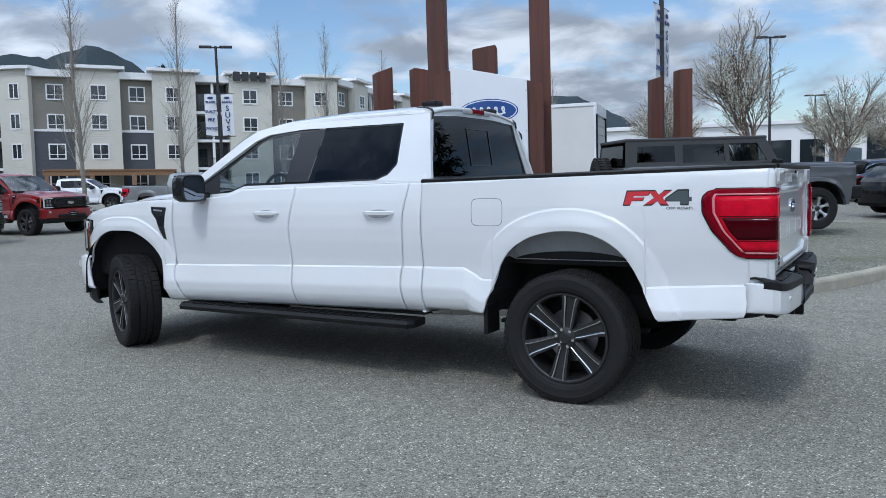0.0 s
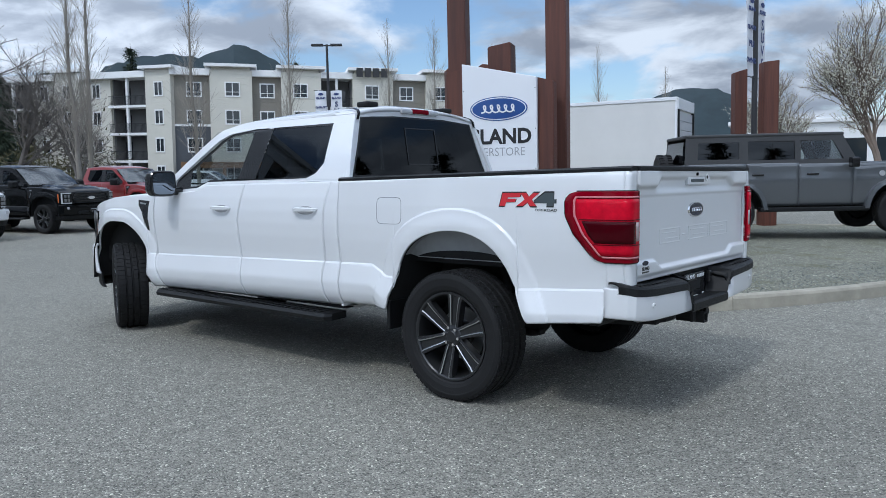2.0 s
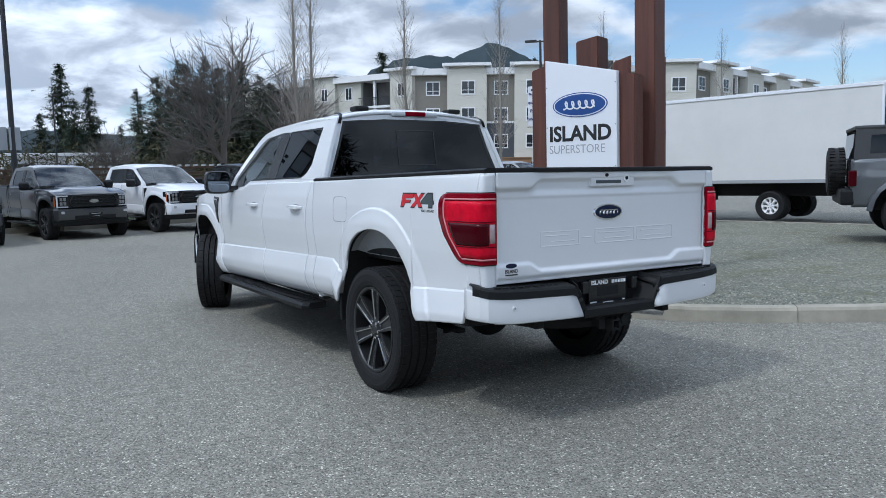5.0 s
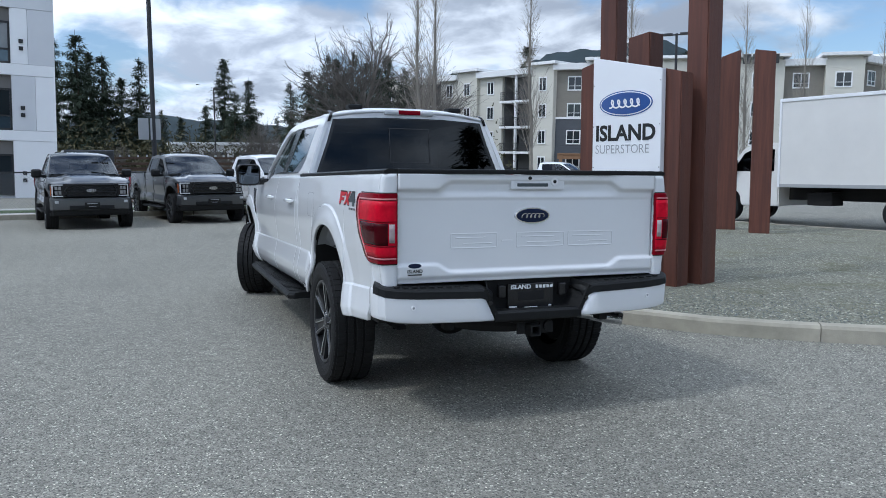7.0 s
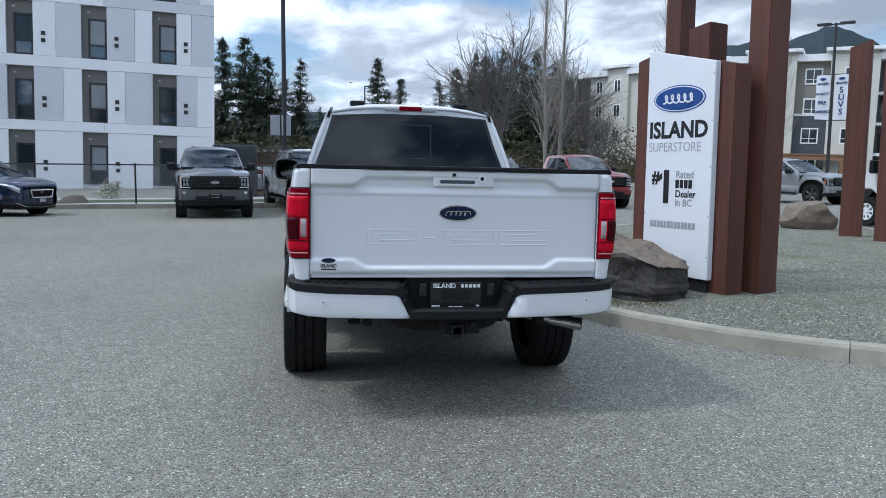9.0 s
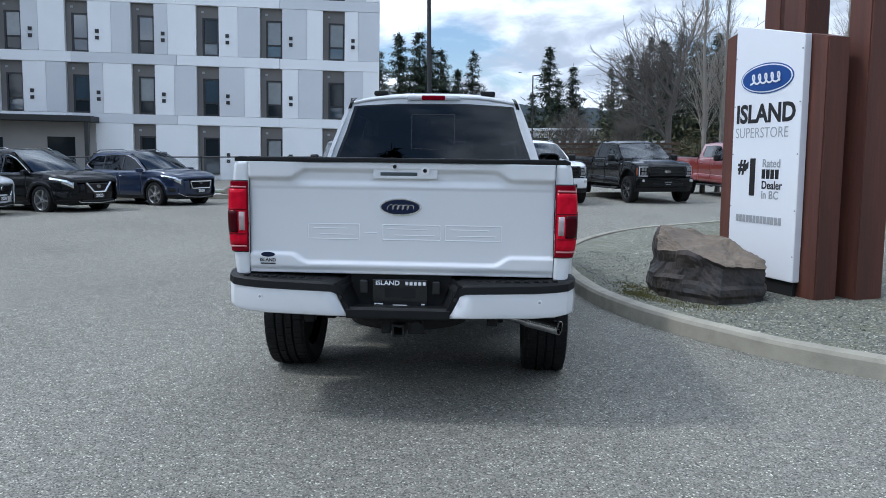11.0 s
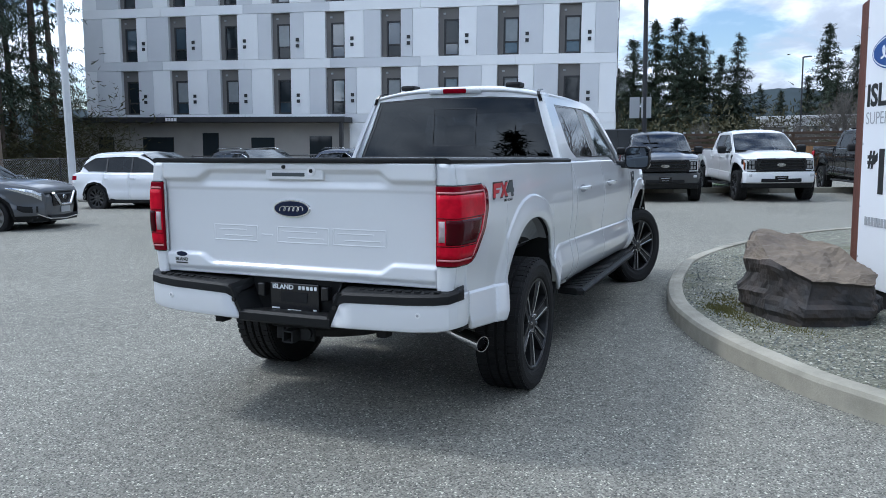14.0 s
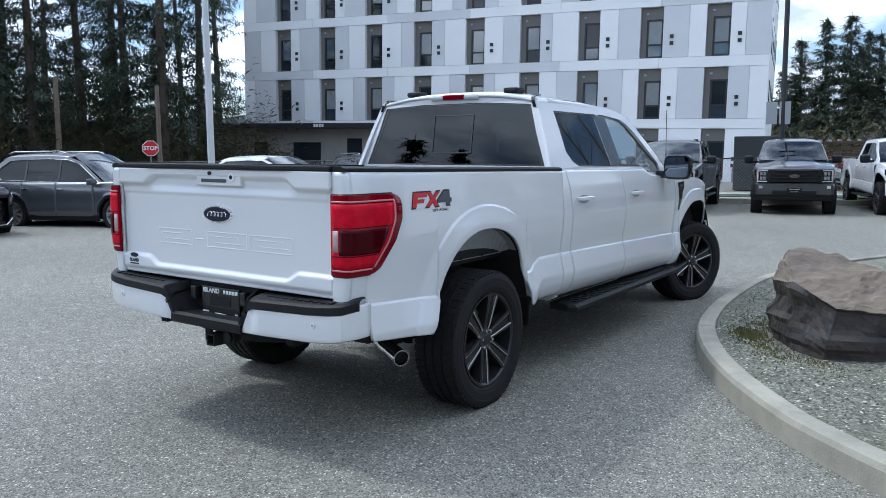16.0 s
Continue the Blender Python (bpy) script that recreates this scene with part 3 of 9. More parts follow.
    return hub


def nose(x):
    """Where a point of the body drawn at x stands along the truck: the front end is longer."""
    return x if x < 2.3 else 5.20 + (x - 5.0) if x > 5.0 else pw(x, (2.3, 2.3), (3.6, 3.565), (4.215, 4.305), (5.0, 5.20))


def pickup(m, paint_mat, label, main=False, group="", steer=0.0):
    T = thing("pickup_truck", m, label, "pickup truck", group)
    FA = FRONT_AXLE
    step = 0.55 if main else 1.6
    fine = 58 if main else 26

    def n_of(length):
        return max(6, int(length / (0.028 * step)))

    gap = 0.004
    for s in (1, -1):
        sill = lambda x: pw(x, (0.5, 0.535), (1.2, 0.505), (3.6, 0.455))
        # bed side
        bm = bmesh.new()
        skin(bm, s, -1.1935, 1.068, lambda x: arch_low(x, REAR_ARCH, 0.0, pw(x, (-1.095, 0.80), (-1.085, 0.61), (-0.59, 0.56)) if x < 0 else 0.535), rail_top, n_of(2.28), fine)
        solid(part("bed_side", bm, paint_mat, T, smooth=True))
        # rail cap
        bm = bmesh.new()
        rows = []
        for i in range(17):
            x = -1.225 + i * (2.295 / 16)
            y, z = body_y(x, rail_top(x)) - 0.002, rail_top(x) + 0.002
            rows.append([(x, s * (y - 0.10), z - 0.02), (x, s * (y - 0.10), z + 0.024), (x, s * (y - 0.02), z + 0.026), (x, s * (y + 0.003), z + 0.016), (x, s * (y + 0.003), z)])
        vs = grid_faces(bm, rows)
        bm.faces.new(vs[0]), bm.faces.new(vs[-1])
        bmesh.ops.recalc_face_normals(bm, faces=bm.faces)
        part("rail_cap", bm, BLACK_PLASTIC, T)
        # fuel door on the left side: seam ring
        if s > 0:
            bm = bmesh.new()
            ring = []
            for i in range(40):
                a = 2 * math.pi * i / 40
                c, d = math.cos(a), math.sin(a)
                ring.append((0.550 + 0.117 * math.copysign(abs(c) ** 0.35, c), 1.215 + 0.092 * math.copysign(abs(d) ** 0.35, d)))
            rows = [[(0.550 + (x - 0.550) * q, body_y(x, z) + 0.0012, 1.215 + (z - 1.215) * q) for x, z in ring] for q in (1.0, 0.972)]
            grid_faces(bm, rows, closed=True)
            part("fuel_door_seam", bm, DECAL_GREY, T)
        # rear and front doors
        mid = lambda z: pw(z, (0.45, 2.258), (0.55, 2.268), (0.8, 2.290), (1.12, 2.298), (1.4, 2.245))
        rear_edge = lambda z: pw(z, (0.45, 1.235), (0.7, 1.258), (0.85, 1.240), (1.2, 1.226), (1.42, 1.19))
        front_edge = lambda z: pw(z, (0.45, 3.565), (0.7, 3.64), (1.35, 3.645))
        for nm, xa, xb in (("cab_corner", lambda z: 1.076, lambda z: rear_edge(z) - gap), ("rear_door", lambda z: rear_edge(z) + gap, lambda z: mid(z) - gap),
                           ("front_door", lambda z: mid(z) + gap, lambda z: front_edge(z) - gap)):
            bm = bmesh.new()
            skin(bm, s, xa, xb, sill, belt, n_of(xb(1) - xa(1)), fine if main else 22)
            door = solid(part(nm, bm, paint_mat, T, smooth=True), 0.018)
            if nm != "cab_corner":
                hx = 1.43 if nm == "rear_door" else 2.53
                bm = bmesh.new()
                yh = body_y(hx, 1.21)
                rows = []
                for i in range(11):
                    u = i / 10 * 2 - 1
                    sw = 1 - abs(u) ** 6 * 0.5
                    x = hx + 0.135 * u
                    o = 0.045 * (1 - abs(u) ** 5)
                    rows.append([(x, s * (yh + o - 0.006), 1.212 - 0.016 * sw), (x, s * (yh + o + 0.008), 1.212 - 0.012 * sw), (x, s * (yh + o + 0.010), 1.212 + 0.010 * sw),
                                 (x, s * (yh + o - 0.004), 1.212 + 0.017 * sw)])
                grid_faces(bm, rows, closed=True)
                bmesh.ops.recalc_face_normals(bm, faces=bm.faces)
                part("door_handle", bm, paint_mat, door, smooth=True)
                bm = bmesh.new()
                ring = [(hx + 0.10 * math.cos(a), 1.205 + 0.032 * math.sin(a)) for a in [2 * math.pi * i / 20 for i in range(20)]]
                poly_sheet(bm, [ring], lambda x, z: body_y(x, z) + 0.0015, s)
                part("handle_recess", bm, LINER, door)
        # front fender
        bm = bmesh.new()
        skin(bm, s, lambda z: front_edge(z) + gap, lambda z: 4.80, lambda x: arch_low(x, FRONT_ARCH, FA, 0.455 if x < FA else 0.60), fender_top, n_of(1.2), fine)
        fen = solid(part("front_fender", bm, paint_mat, T, smooth=True), 0.018)
        # fender vent
        bm = bmesh.new()
        vent = [(3.71, 1.265), (3.87, 1.275), (3.86, 1.22), (3.80, 1.15), (3.745, 1.0), (3.715, 0.985), (3.73, 1.1), (3.72, 1.2)]
        poly_sheet(bm, [dense(vent)], lambda x, z: body_y(x, z) + 0.006, s)
        vent_ob = solid(part("fender_vent", bm, GLOSS_BLACK, fen), 0.008)
        bm = bmesh.new()
        poly_sheet(bm, [[(3.752, 1.03), (3.80, 1.155), (3.812, 1.15), (3.76, 1.02)]], lambda x, z: body_y(x, z) + 0.010, s)
        part("vent_trim", bm, CHROME, vent_ob)
        bm = bmesh.new()
        poly_sheet(bm, [[(3.735, 1.243), (3.85, 1.252), (3.85, 1.238), (3.735, 1.229)]], lambda x, z: body_y(x, z) + 0.010, s)
        part("vent_trim", bm, CHROME, vent_ob)
        # greenhouse frame with its window opening
        hole = [(1.335, 1.865), (2.31, 1.870), (2.66, 1.845), (2.80, 1.80), (3.40, 1.455), (3.43, 1.36), (2.99, 1.382), (2.83, 1.432), (1.50, 1.448), (1.40, 1.485), (1.33, 1.56)]
        outer = [(1.02, 1.43), (1.125, 1.925), (2.0, 1.937), (2.55, 1.925), (2.80, 1.885), (2.95, 1.815), (3.60, 1.425), (3.66, 1.318), (3.3, 1.34), (2.98, 1.362), (2.82, 1.412), (1.9, 1.418)]
        bm = bmesh.new()
        poly_sheet(bm, [dense(outer), dense(hole)], green_y, s)
        solid(part("cab_frame", bm, paint_mat, T), 0.03)
        # black surround and panes
        rw = [(1.352, 1.848), (2.07, 1.858), (2.155, 1.452), (1.51, 1.462), (1.41, 1.497), (1.348, 1.57)]
        fw = [(2.315, 1.846), (2.62, 1.822), (2.75, 1.778), (3.18, 1.525), (3.14, 1.392), (2.995, 1.400), (2.84, 1.450), (2.40, 1.455)]
        bm = bmesh.new()
        poly_sheet(bm, [dense(hole), dense(rw), dense(fw)], lambda x, z: pane_y(x, z) + 0.004, s)
        part("window_surround", bm, GLOSS_BLACK, T)
        for nm, lp, mt in (("rear_door_glass", rw, TINT), ("front_door_glass", fw, CLEAR)):
            bm = bmesh.new()
            poly_sheet(bm, [dense(lp)], pane_y, s)
            part(nm, bm, mt, T)
        # mirror
        mir = new("side_mirror")
        mir.parent = T
        mir.matrix_local = pose(3.27, s * 0.965, 1.41, 0, 0, 0)
        bm = bmesh.new()
        rows = []
        for x, k in ((-0.075, 0.93), (-0.06, 1.0), (0.0, 1.0), (0.06, 0.86), (0.095, 0.55)):
            ring = []
            for i in range(24):
                a = 2 * math.pi * i / 24
                c, d = math.cos(a), math.sin(a)
                ring.append((x, s * (0.155 + k * 0.125 * math.copysign(abs(c) ** 0.45, c)), 0.015 + k * 0.115 * math.copysign(abs(d) ** 0.45, d)))
            rows.append(ring)
        vs = grid_faces(bm, rows, closed=True)
        bm.faces.new(vs[0]), bm.faces.new(vs[-1])
        box(bm, -0.03, 0.05, min(s * -0.06, s * 0.06), max(s * -0.06, s * 0.06), -0.09, -0.02, 0.012)
        bmesh.ops.recalc_face_normals(bm, faces=bm.faces)
        part("mirror_housing", bm, BLACK_PLASTIC if not main else GLOSS_BLACK, mir, smooth=False)
        bm = bmesh.new()
        ring = [(-0.078, s * (0.155 + 0.105 * math.copysign(abs(math.cos(a)) ** 0.4, math.cos(a))), 0.015 + 0.095 * math.copysign(abs(math.sin(a)) ** 0.4, math.sin(a)))
                for a in [2 * math.pi * i / 24 for i in range(24)]]
        f = bm.faces.new([bm.verts.new(p) for p in ring])
        bm.normal_update()
        if f.normal.x > 0:
            f.normal_flip()
        part("mirror_glass", bm, MIRROR, mir)
        # running board with bracket ends
        bm = bmesh.new()
        rows = []
        for x, k in ((1.13, 0.6), (1.16, 1), (3.52, 1), (3.56, 0.6)):
            rows.append([(x, s * (0.93 + 0.125 * k), 0.395), (x, s * (0.93 + 0.135 * k), 0.425), (x, s * (0.93 + 0.115 * k), 0.447), (x, s * 0.86, 0.452), (x, s * 0.86, 0.40)])
        vs = grid_faces(bm, rows, closed=True)
        bm.faces.new(vs[0]), bm.faces.new(vs[-1])
        for i in range(30):
            x = 1.25 + i * 0.077
            box(bm, x, x + 0.05, min(s * 0.90, s * 1.03), max(s * 0.90, s * 1.03), 0.448, 0.454)
        bmesh.ops.recalc_face_normals(bm, faces=bm.faces)
        part("running_board", bm, BLACK_PLASTIC, T)
        # wheel liner and mud flap
        for cx, arch in ((0.0, REAR_ARCH), (FA, FRONT_ARCH)):
            bm = bmesh.new()
            rows = [[(cx + px, s * 0.965, pz + 0.012), (cx + px, s * 0.88, pz + 0.02), (cx + px, s * 0.48, pz + 0.02)] for px, pz in arch]
            grid_faces(bm, rows)
            bm.faces.new([bm.verts.new((cx + px, s * 0.48, pz + 0.02)) for px, pz in arch])
            bmesh.ops.recalc_face_normals(bm, faces=bm.faces)
            part("wheel_liner", bm, DARK, T)
            if cx == 0:
                top = [p for p in arch if p[1] > 0.9]
                bm = bmesh.new()
                rows = [[(px, s * 0.955, pz + 0.006), (px, s * 0.90, pz + 0.012), (px * 0.98, s * 0.84, 0.893 + 0.3 * (pz - 0.893)), (px * 0.97, s * 0.835, 0.893)] for px, pz in top]
                grid_faces(bm, rows)
                bmesh.ops.recalc_face_normals(bm, faces=bm.faces)
                part("arch_panel", bm, LINER, T, "bare grey inner arch panel")
                for px in (-0.30, -0.07, 0.18):
                    bm = bmesh.new()
                    cyl(bm, (px, s * 0.835, 0.905), (px, s * 0.846, 0.905), 0.008, 0.008, 8)
                    part("panel_clip", bm, DARK, T)
        bm = bmesh.new()
        box(bm, 0.555, 0.585, min(s * 0.80, s * 0.985), max(s * 0.80, s * 0.985), 0.39, 0.59, 0.008)
        part("mud_flap", bm, BLACK_PLASTIC, T)
        # corner post of the bed, closing the side towards the tailgate
        bm = bmesh.new()
        rows = []
        for k in range(31):
            z = 0.80 + (1.452 - 0.80) * k / 30
            rows.append([wrap(u, z, s) for u in CORNER_U])
        grid_faces(bm, rows, flip=(s > 0))
        bm.normal_update()
        solid(part("corner_post", bm, paint_mat, T, smooth=True), 0.03)
        # tail light, wrapped round the corner

        def lens_sheet(nm, zs, u0, inset, off, mt, parent, u_end=None, lab=""):
            bm = bmesh.new()
            rows = []
            for z in zs:
                ue = u_end if u_end else lamp_edge(z) - inset
                us = [u for u in CORNER_U + [0.15, 0.19] if u0 < u < ue - 0.01]
                us = [u0] + us[:9] + [max(us[:9] + [u0]) + (ue - max(us[:9] + [u0])) * k / 6 for k in range(1, 7)]
                rows.append(us)
            n = min(len(r) for r in rows)
            rows = [[wrap(r[0] + (r[-1] - r[0]) * i / 27 if len(r) != n else r[min(i, n - 1)], z, s, off) for i in range(28 if max(map(len, rows)) != n else n)] for r, z in zip(rows, zs)]
            grid_faces(bm, rows, flip=(s > 0))
            return solid(part(nm, bm, mt, parent, lab, smooth=True), 0.003 if parent != T else 0.02)

        span = lambda a, b, n: [a + (b - a) * k / n for k in range(n + 1)]
        tail = lens_sheet("tail_light", [0.950, 0.953, 0.957, 0.967, 0.977] + span(0.995, 1.285, 14) + [1.30, 1.318, 1.33, 1.338, 1.342], 0.0, 0.0, 0.012, LENS_RED, T)
        lens_sheet("lens_gasket", [0.944, 0.948] + span(0.962, 1.33, 16) + [1.342, 1.348], 0.0, -0.009, 0.006, GLOSS_BLACK, tail)
        lens_sheet("inner_lens", span(0.988, 1.300, 12), 0.008, 0.066, 0.0165, LENS_PINK, tail)
        lens_sheet("dark_lens", span(1.055, 1.178, 6), 0.060, 0.092, 0.0190, LENS_DARK, tail)
        lens_sheet("reversing_lamp", span(1.068, 1.172, 3), 0.018, 0, 0.0190, LENS_CLEAR, tail, 0.052)
        for zz in (1.184, 1.046):
            lens_sheet("lens_rib", [zz, zz + 0.004], 0.010, 0.080, 0.0195, LENS_DARK, tail)
        # pale light guide: along the top, then down the slanted edge
        lens_sheet("light_guide", [1.306, 1.315], 0.010, 0.055, 0.0175, LENS_GUIDE, tail)
        bm = bmesh.new()
        grid_faces(bm, [[wrap(lamp_edge(z) - 0.068 + 0.014 * k, z, s, 0.0178) for k in (0, 0.5, 1)] for z in span(0.984, 1.315, 24)], flip=(s > 0))
        solid(part("light_guide", bm, LENS_GUIDE, tail, smooth=True), 0.003)
        lens_sheet("light_guide", [0.974, 0.983], 0.010, 0.066, 0.0175, LENS_GUIDE, tail)

        # headlight: dark lamp body wrapping the corner, clear C-shaped guide, amber marker
        bm = bmesh.new()
        rows = []
        for x, zt, zb in ((4.62, 1.155, 1.05), (4.70, 1.16, 0.86), (4.78, 1.165, 0.84), (4.85, 1.165, 0.835), (4.905, 1.165, 0.83)):
            yy = body_y(x, 1.0) + 0.004 if x < 4.8 else pw(x, (4.8, 0.885), (4.85, 0.80), (4.905, 0.635))
            rows.append([(x, s * yy, zb + (zt - zb) * k / 4) for k in range(5)])
        grid_faces(bm, rows, flip=(s < 0))
        head = solid(part("headlight", bm, GLOSS_BLACK, T), 0.02)
        bm = bmesh.new()
        for z0, z1 in ((1.125, 1.155), (0.845, 0.875)):
            grid_faces(bm, [[(4.80, s * 0.892, z0), (4.80, s * 0.892, z1)], [(4.862, s * 0.802, z0), (4.862, s * 0.802, z1)], [(4.915, s * 0.645, z0), (4.915, s * 0.645, z1)]], flip=(s < 0))
        grid_faces(bm, [[(4.80, s * 0.893, 0.875), (4.80, s * 0.893, 1.125)], [(4.825, s * 0.862, 0.875), (4.825, s * 0.862, 1.125)]], flip=(s < 0))
        part("light_guide", bm, LENS_WHITE, head)
        for z0 in (0.90, 1.015):
            for y0 in (0.68, 0.76):
                bm = bmesh.new()
                xx = pw(y0 + 0.03, (0.635, 4.905), (0.80, 4.85))
                box(bm, xx - 0.015, xx + 0.012, min(s * y0, s * (y0 + 0.062)), max(s * y0, s * (y0 + 0.062)), z0, z0 + 0.085, 0.006)
                part("projector", bm, STEEL, head)
        bm = bmesh.new()
        rows = [[(x, s * (body_y(x, 1.0) + 0.008), z) for z in (0.88, 1.0, 1.12)] for x in (4.70, 4.715, 4.73)]
        grid_faces(bm, rows, flip=(s < 0))
        part("side_marker", bm, AMBER, head)
        # front bumper end and fog lamp
        bm = bmesh.new()
        box(bm, -0.012, 0.012, -0.11, 0.11, -0.035, 0.035, 0.01, pose(4.925, s * 0.74, 0.715, 0, 0, -s * 24))
        part("fog_lamp", bm, LENS_WHITE, T)
    # roof
    bm = bmesh.new()
    rows = []
    for i in range(17):
        x = 1.125 + i * (2.86 - 1.125) / 16
        edge = pw(x, (1.125, 1.934), (1.3, 1.942), (2.0, 1.945), (2.55, 1.928), (2.80, 1.885), (2.9, 1.845))
        crown = soft(x, (1.125, 0.058), (1.22, 0.080), (1.6, 0.082), (2.6, 0.064), (2.86, 0.045))
        ye = green_y(x, edge)
        row = []
        for j in range(25):
            u = j / 24 * 2 - 1
            row.append((x + (0.05 * (1 - u * u) if i == 16 else 0), u * ye, edge + crown * (1 - abs(u) ** 3.2)))
        rows.append(row)
    grid_faces(bm, rows, flip=True)
    solid(part("roof", bm, paint_mat, T, smooth=True), 0.025)
    # cab rear wall and window
    def back_x(z):
        return pw(z, (0.5, 1.075), (1.43, 1.058), (1.93, 1.132))

    def back_sheet(nm, loops, mt, off, th):
        bm = bmesh.new()
        flat = [p for lp in loops for p in lp]
        vs = [bm.verts.new((back_x(z) + off, y, z)) for y, z in flat]
        for t in tessellate([[Vector((y, z, 0)) for y, z in lp] for lp in loops]):
            bm.faces.new([vs[i] for i in t])
        bm.normal_update()
        for f in bm.faces:
            if f.normal.x > 0:
                f.normal_flip()
        ob = part(nm, bm, mt, T)
        return solid(ob, th) if th else ob

    top_line = [(0.70, 1.918), (0.60, 1.945), (0.4, 1.968), (0.0, 1.980), (-0.4, 1.968), (-0.60, 1.945), (-0.70, 1.918)]
    outer = top_line + [(-0.90, 1.45), (-0.93, 1.2), (-0.93, 0.5), (0.93, 0.5), (0.93, 1.2), (0.90, 1.45)]
    hole = [(0.672, 1.905), (0.3, 1.928), (-0.3, 1.928), (-0.672, 1.905), (-0.735, 1.70), (-0.828, 1.452), (0.828, 1.452), (0.735, 1.70)]
    back_sheet("cab_back", [dense(outer), dense(hole)], paint_mat, 0.0, 0.03)
    slide = [(0.185, 1.842), (-0.185, 1.842), (-0.185, 1.545), (0.185, 1.545)]
    slide_in = [(0.177, 1.834), (-0.177, 1.834), (-0.177, 1.553), (0.177, 1.553)]
    back_sheet("rear_window", [dense(hole)], TINT, 0.012, 0)
    back_sheet("slider_frame", [slide, slide_in], GLOSS_BLACK, 0.006, 0.004)
    edge_in = [(y * 0.965, 1.685 + (z - 1.685) * 0.95) for y, z in hole]
    back_sheet("window_band", [dense(hole), dense(edge_in)], GLOSS_BLACK, 0.009, 0)
    for s in (1, -1):
        bm = bmesh.new()
        ln = [(1.120, 0.712, 1.875), (1.120, 0.695, 1.925), (1.14, 0.684, 1.950), (1.19, 0.676, 1.968), (1.27, 0.674, 1.976)]
        rows = [[(x - 0.004, s * (y - 0.014), z + 0.002), (x - 0.008, s * (y - 0.010), z + 0.008), (x - 0.008, s * (y + 0.010), z + 0.006), (x - 0.004, s * (y + 0.014), z - 0.002)] for x, y, z in ln]
        grid_faces(bm, rows, flip=(s > 0))
        bmesh.ops.recalc_face_normals(bm, faces=bm.faces)
        part("roof_seam", bm, GLOSS_BLACK, T, smooth=True)
        bm = bmesh.new()
        box(bm, 1.20, 1.33, s * 0.455 - 0.062, s * 0.455 + 0.062, 1.998, 2.040, 0.018)
        part("roof_pad", bm, BLACK_PLASTIC, T)
    # third brake light
    bm = bmesh.new()
    box(bm, 1.112, 1.20, -0.225, 0.225, 1.952, 1.994, 0.016)
    lamp = part("brake_lamp", bm, LENS_WHITE, T)
    bm = bmesh.new()
    box(bm, 1.107, 1.17, -0.10, 0.10, 1.957, 1.996, 0.010)
    part("red_lens", bm, LENS_RED, lamp)
    # windscreen
    bm = bmesh.new()
    rows = []
    for i in range(9):
        u = i / 8
        row = []
        for j in range(17):
            v = j / 16 * 2 - 1
            xt, zt = 2.90 + 0.03 * (1 - v * v), 1.875 + 0.035 * (1 - v * v)
            xb, zb = 3.58 + 0.16 * (1 - v * v), 1.405
            hw_ = 0.735 * (1 - u) + 0.835 * u
            row.append((xt + (xb - xt) * u, v * hw_, zt + (zb - zt) * u + 0.02 * math.sin(u * math.pi)))
        rows.append(row)
    grid_faces(bm, rows, flip=True)
    part("windscreen", bm, glass("windscreen_glass", (0.78, 0.82, 0.82)) if main else WINDSCREEN, T, smooth=True)
    # hood
    bm = bmesh.new()
    rows = []
    for i in range(21):
        x = 3.62 + i * (4.84 - 3.62) / 20
        zt = fender_top(x)
        ye = body_y(x, zt)
        row = []
        for j in range(33):
            u = j / 32 * 2 - 1
            a = abs(u)
            dome = 0.035 * (1 - sstep(0.50, 0.62, a)) + 0.035 * (1 - a ** 3)
            row.append((x + 0.07 * (1 - u * u) * (i / 20), u * ye, zt + dome * pw(x, (3.6, 1), (4.5, 1.0), (4.84, 0.6)) + 0.01 * (1 - a)))
        rows.append(row)
    grid_faces(bm, rows, flip=True)
    solid(part("hood", bm, paint_mat, T, smooth=True), 0.02)
    bm = bmesh.new()
    box(bm, 3.50, 3.74, -0.84, 0.84, 1.33, 1.375, 0.01)
    part("cowl", bm, BLACK_PLASTIC, T)
    for s in (1, -1):
        bm = bmesh.new()
        tube(bm, [(3.72, s * 0.12, 1.40), (3.64, s * 0.30, 1.415), (3.55, s * 0.72, 1.425)], 0.008, 6)
        part("wiper", bm, GLOSS_BLACK, T)
    # grille
    bm = bmesh.new()
    box(bm, 4.84, 4.91, -0.64, 0.64, 0.83, 1.175, 0.02)
    gr = part("grille", bm, GLOSS_BLACK, T)
    bm = bmesh.new()
    for pts in ([(-0.56, 0.88), (-0.60, 0.99), (-0.52, 1.13), (0.52, 1.13), (0.60, 0.99), (0.56, 0.88), (0.5, 0.86), (-0.5, 0.86), (-0.56, 0.88)],):
        tube(bm, [(4.925, y, z) for y, z in pts], 0.016, 8)
    part("grille_frame", bm, BLACK_PLASTIC, gr)
    for z in (0.955, 1.035):
        bm = bmesh.new()
        box(bm, 4.90, 4.935, -0.57, 0.57, z - 0.014, z + 0.014, 0.008)
        part("grille_bar", bm, BLACK_PLASTIC, gr)
    bm = bmesh.new()
    oval(bm, 4.935, 0, 0.995, 0.125, 0.05, 0.012, normal="+x")
    badge = part("badge", bm, CHROME, gr)
    bm = bmesh.new()
    oval(bm, 4.9455, 0, 0.995, 0.108, 0.039, 0.004, normal="+x")
    part("badge_field", bm, BADGE_BLUE if main else LETTER_GREY, badge)
    # front bumper
    bm = bmesh.new()
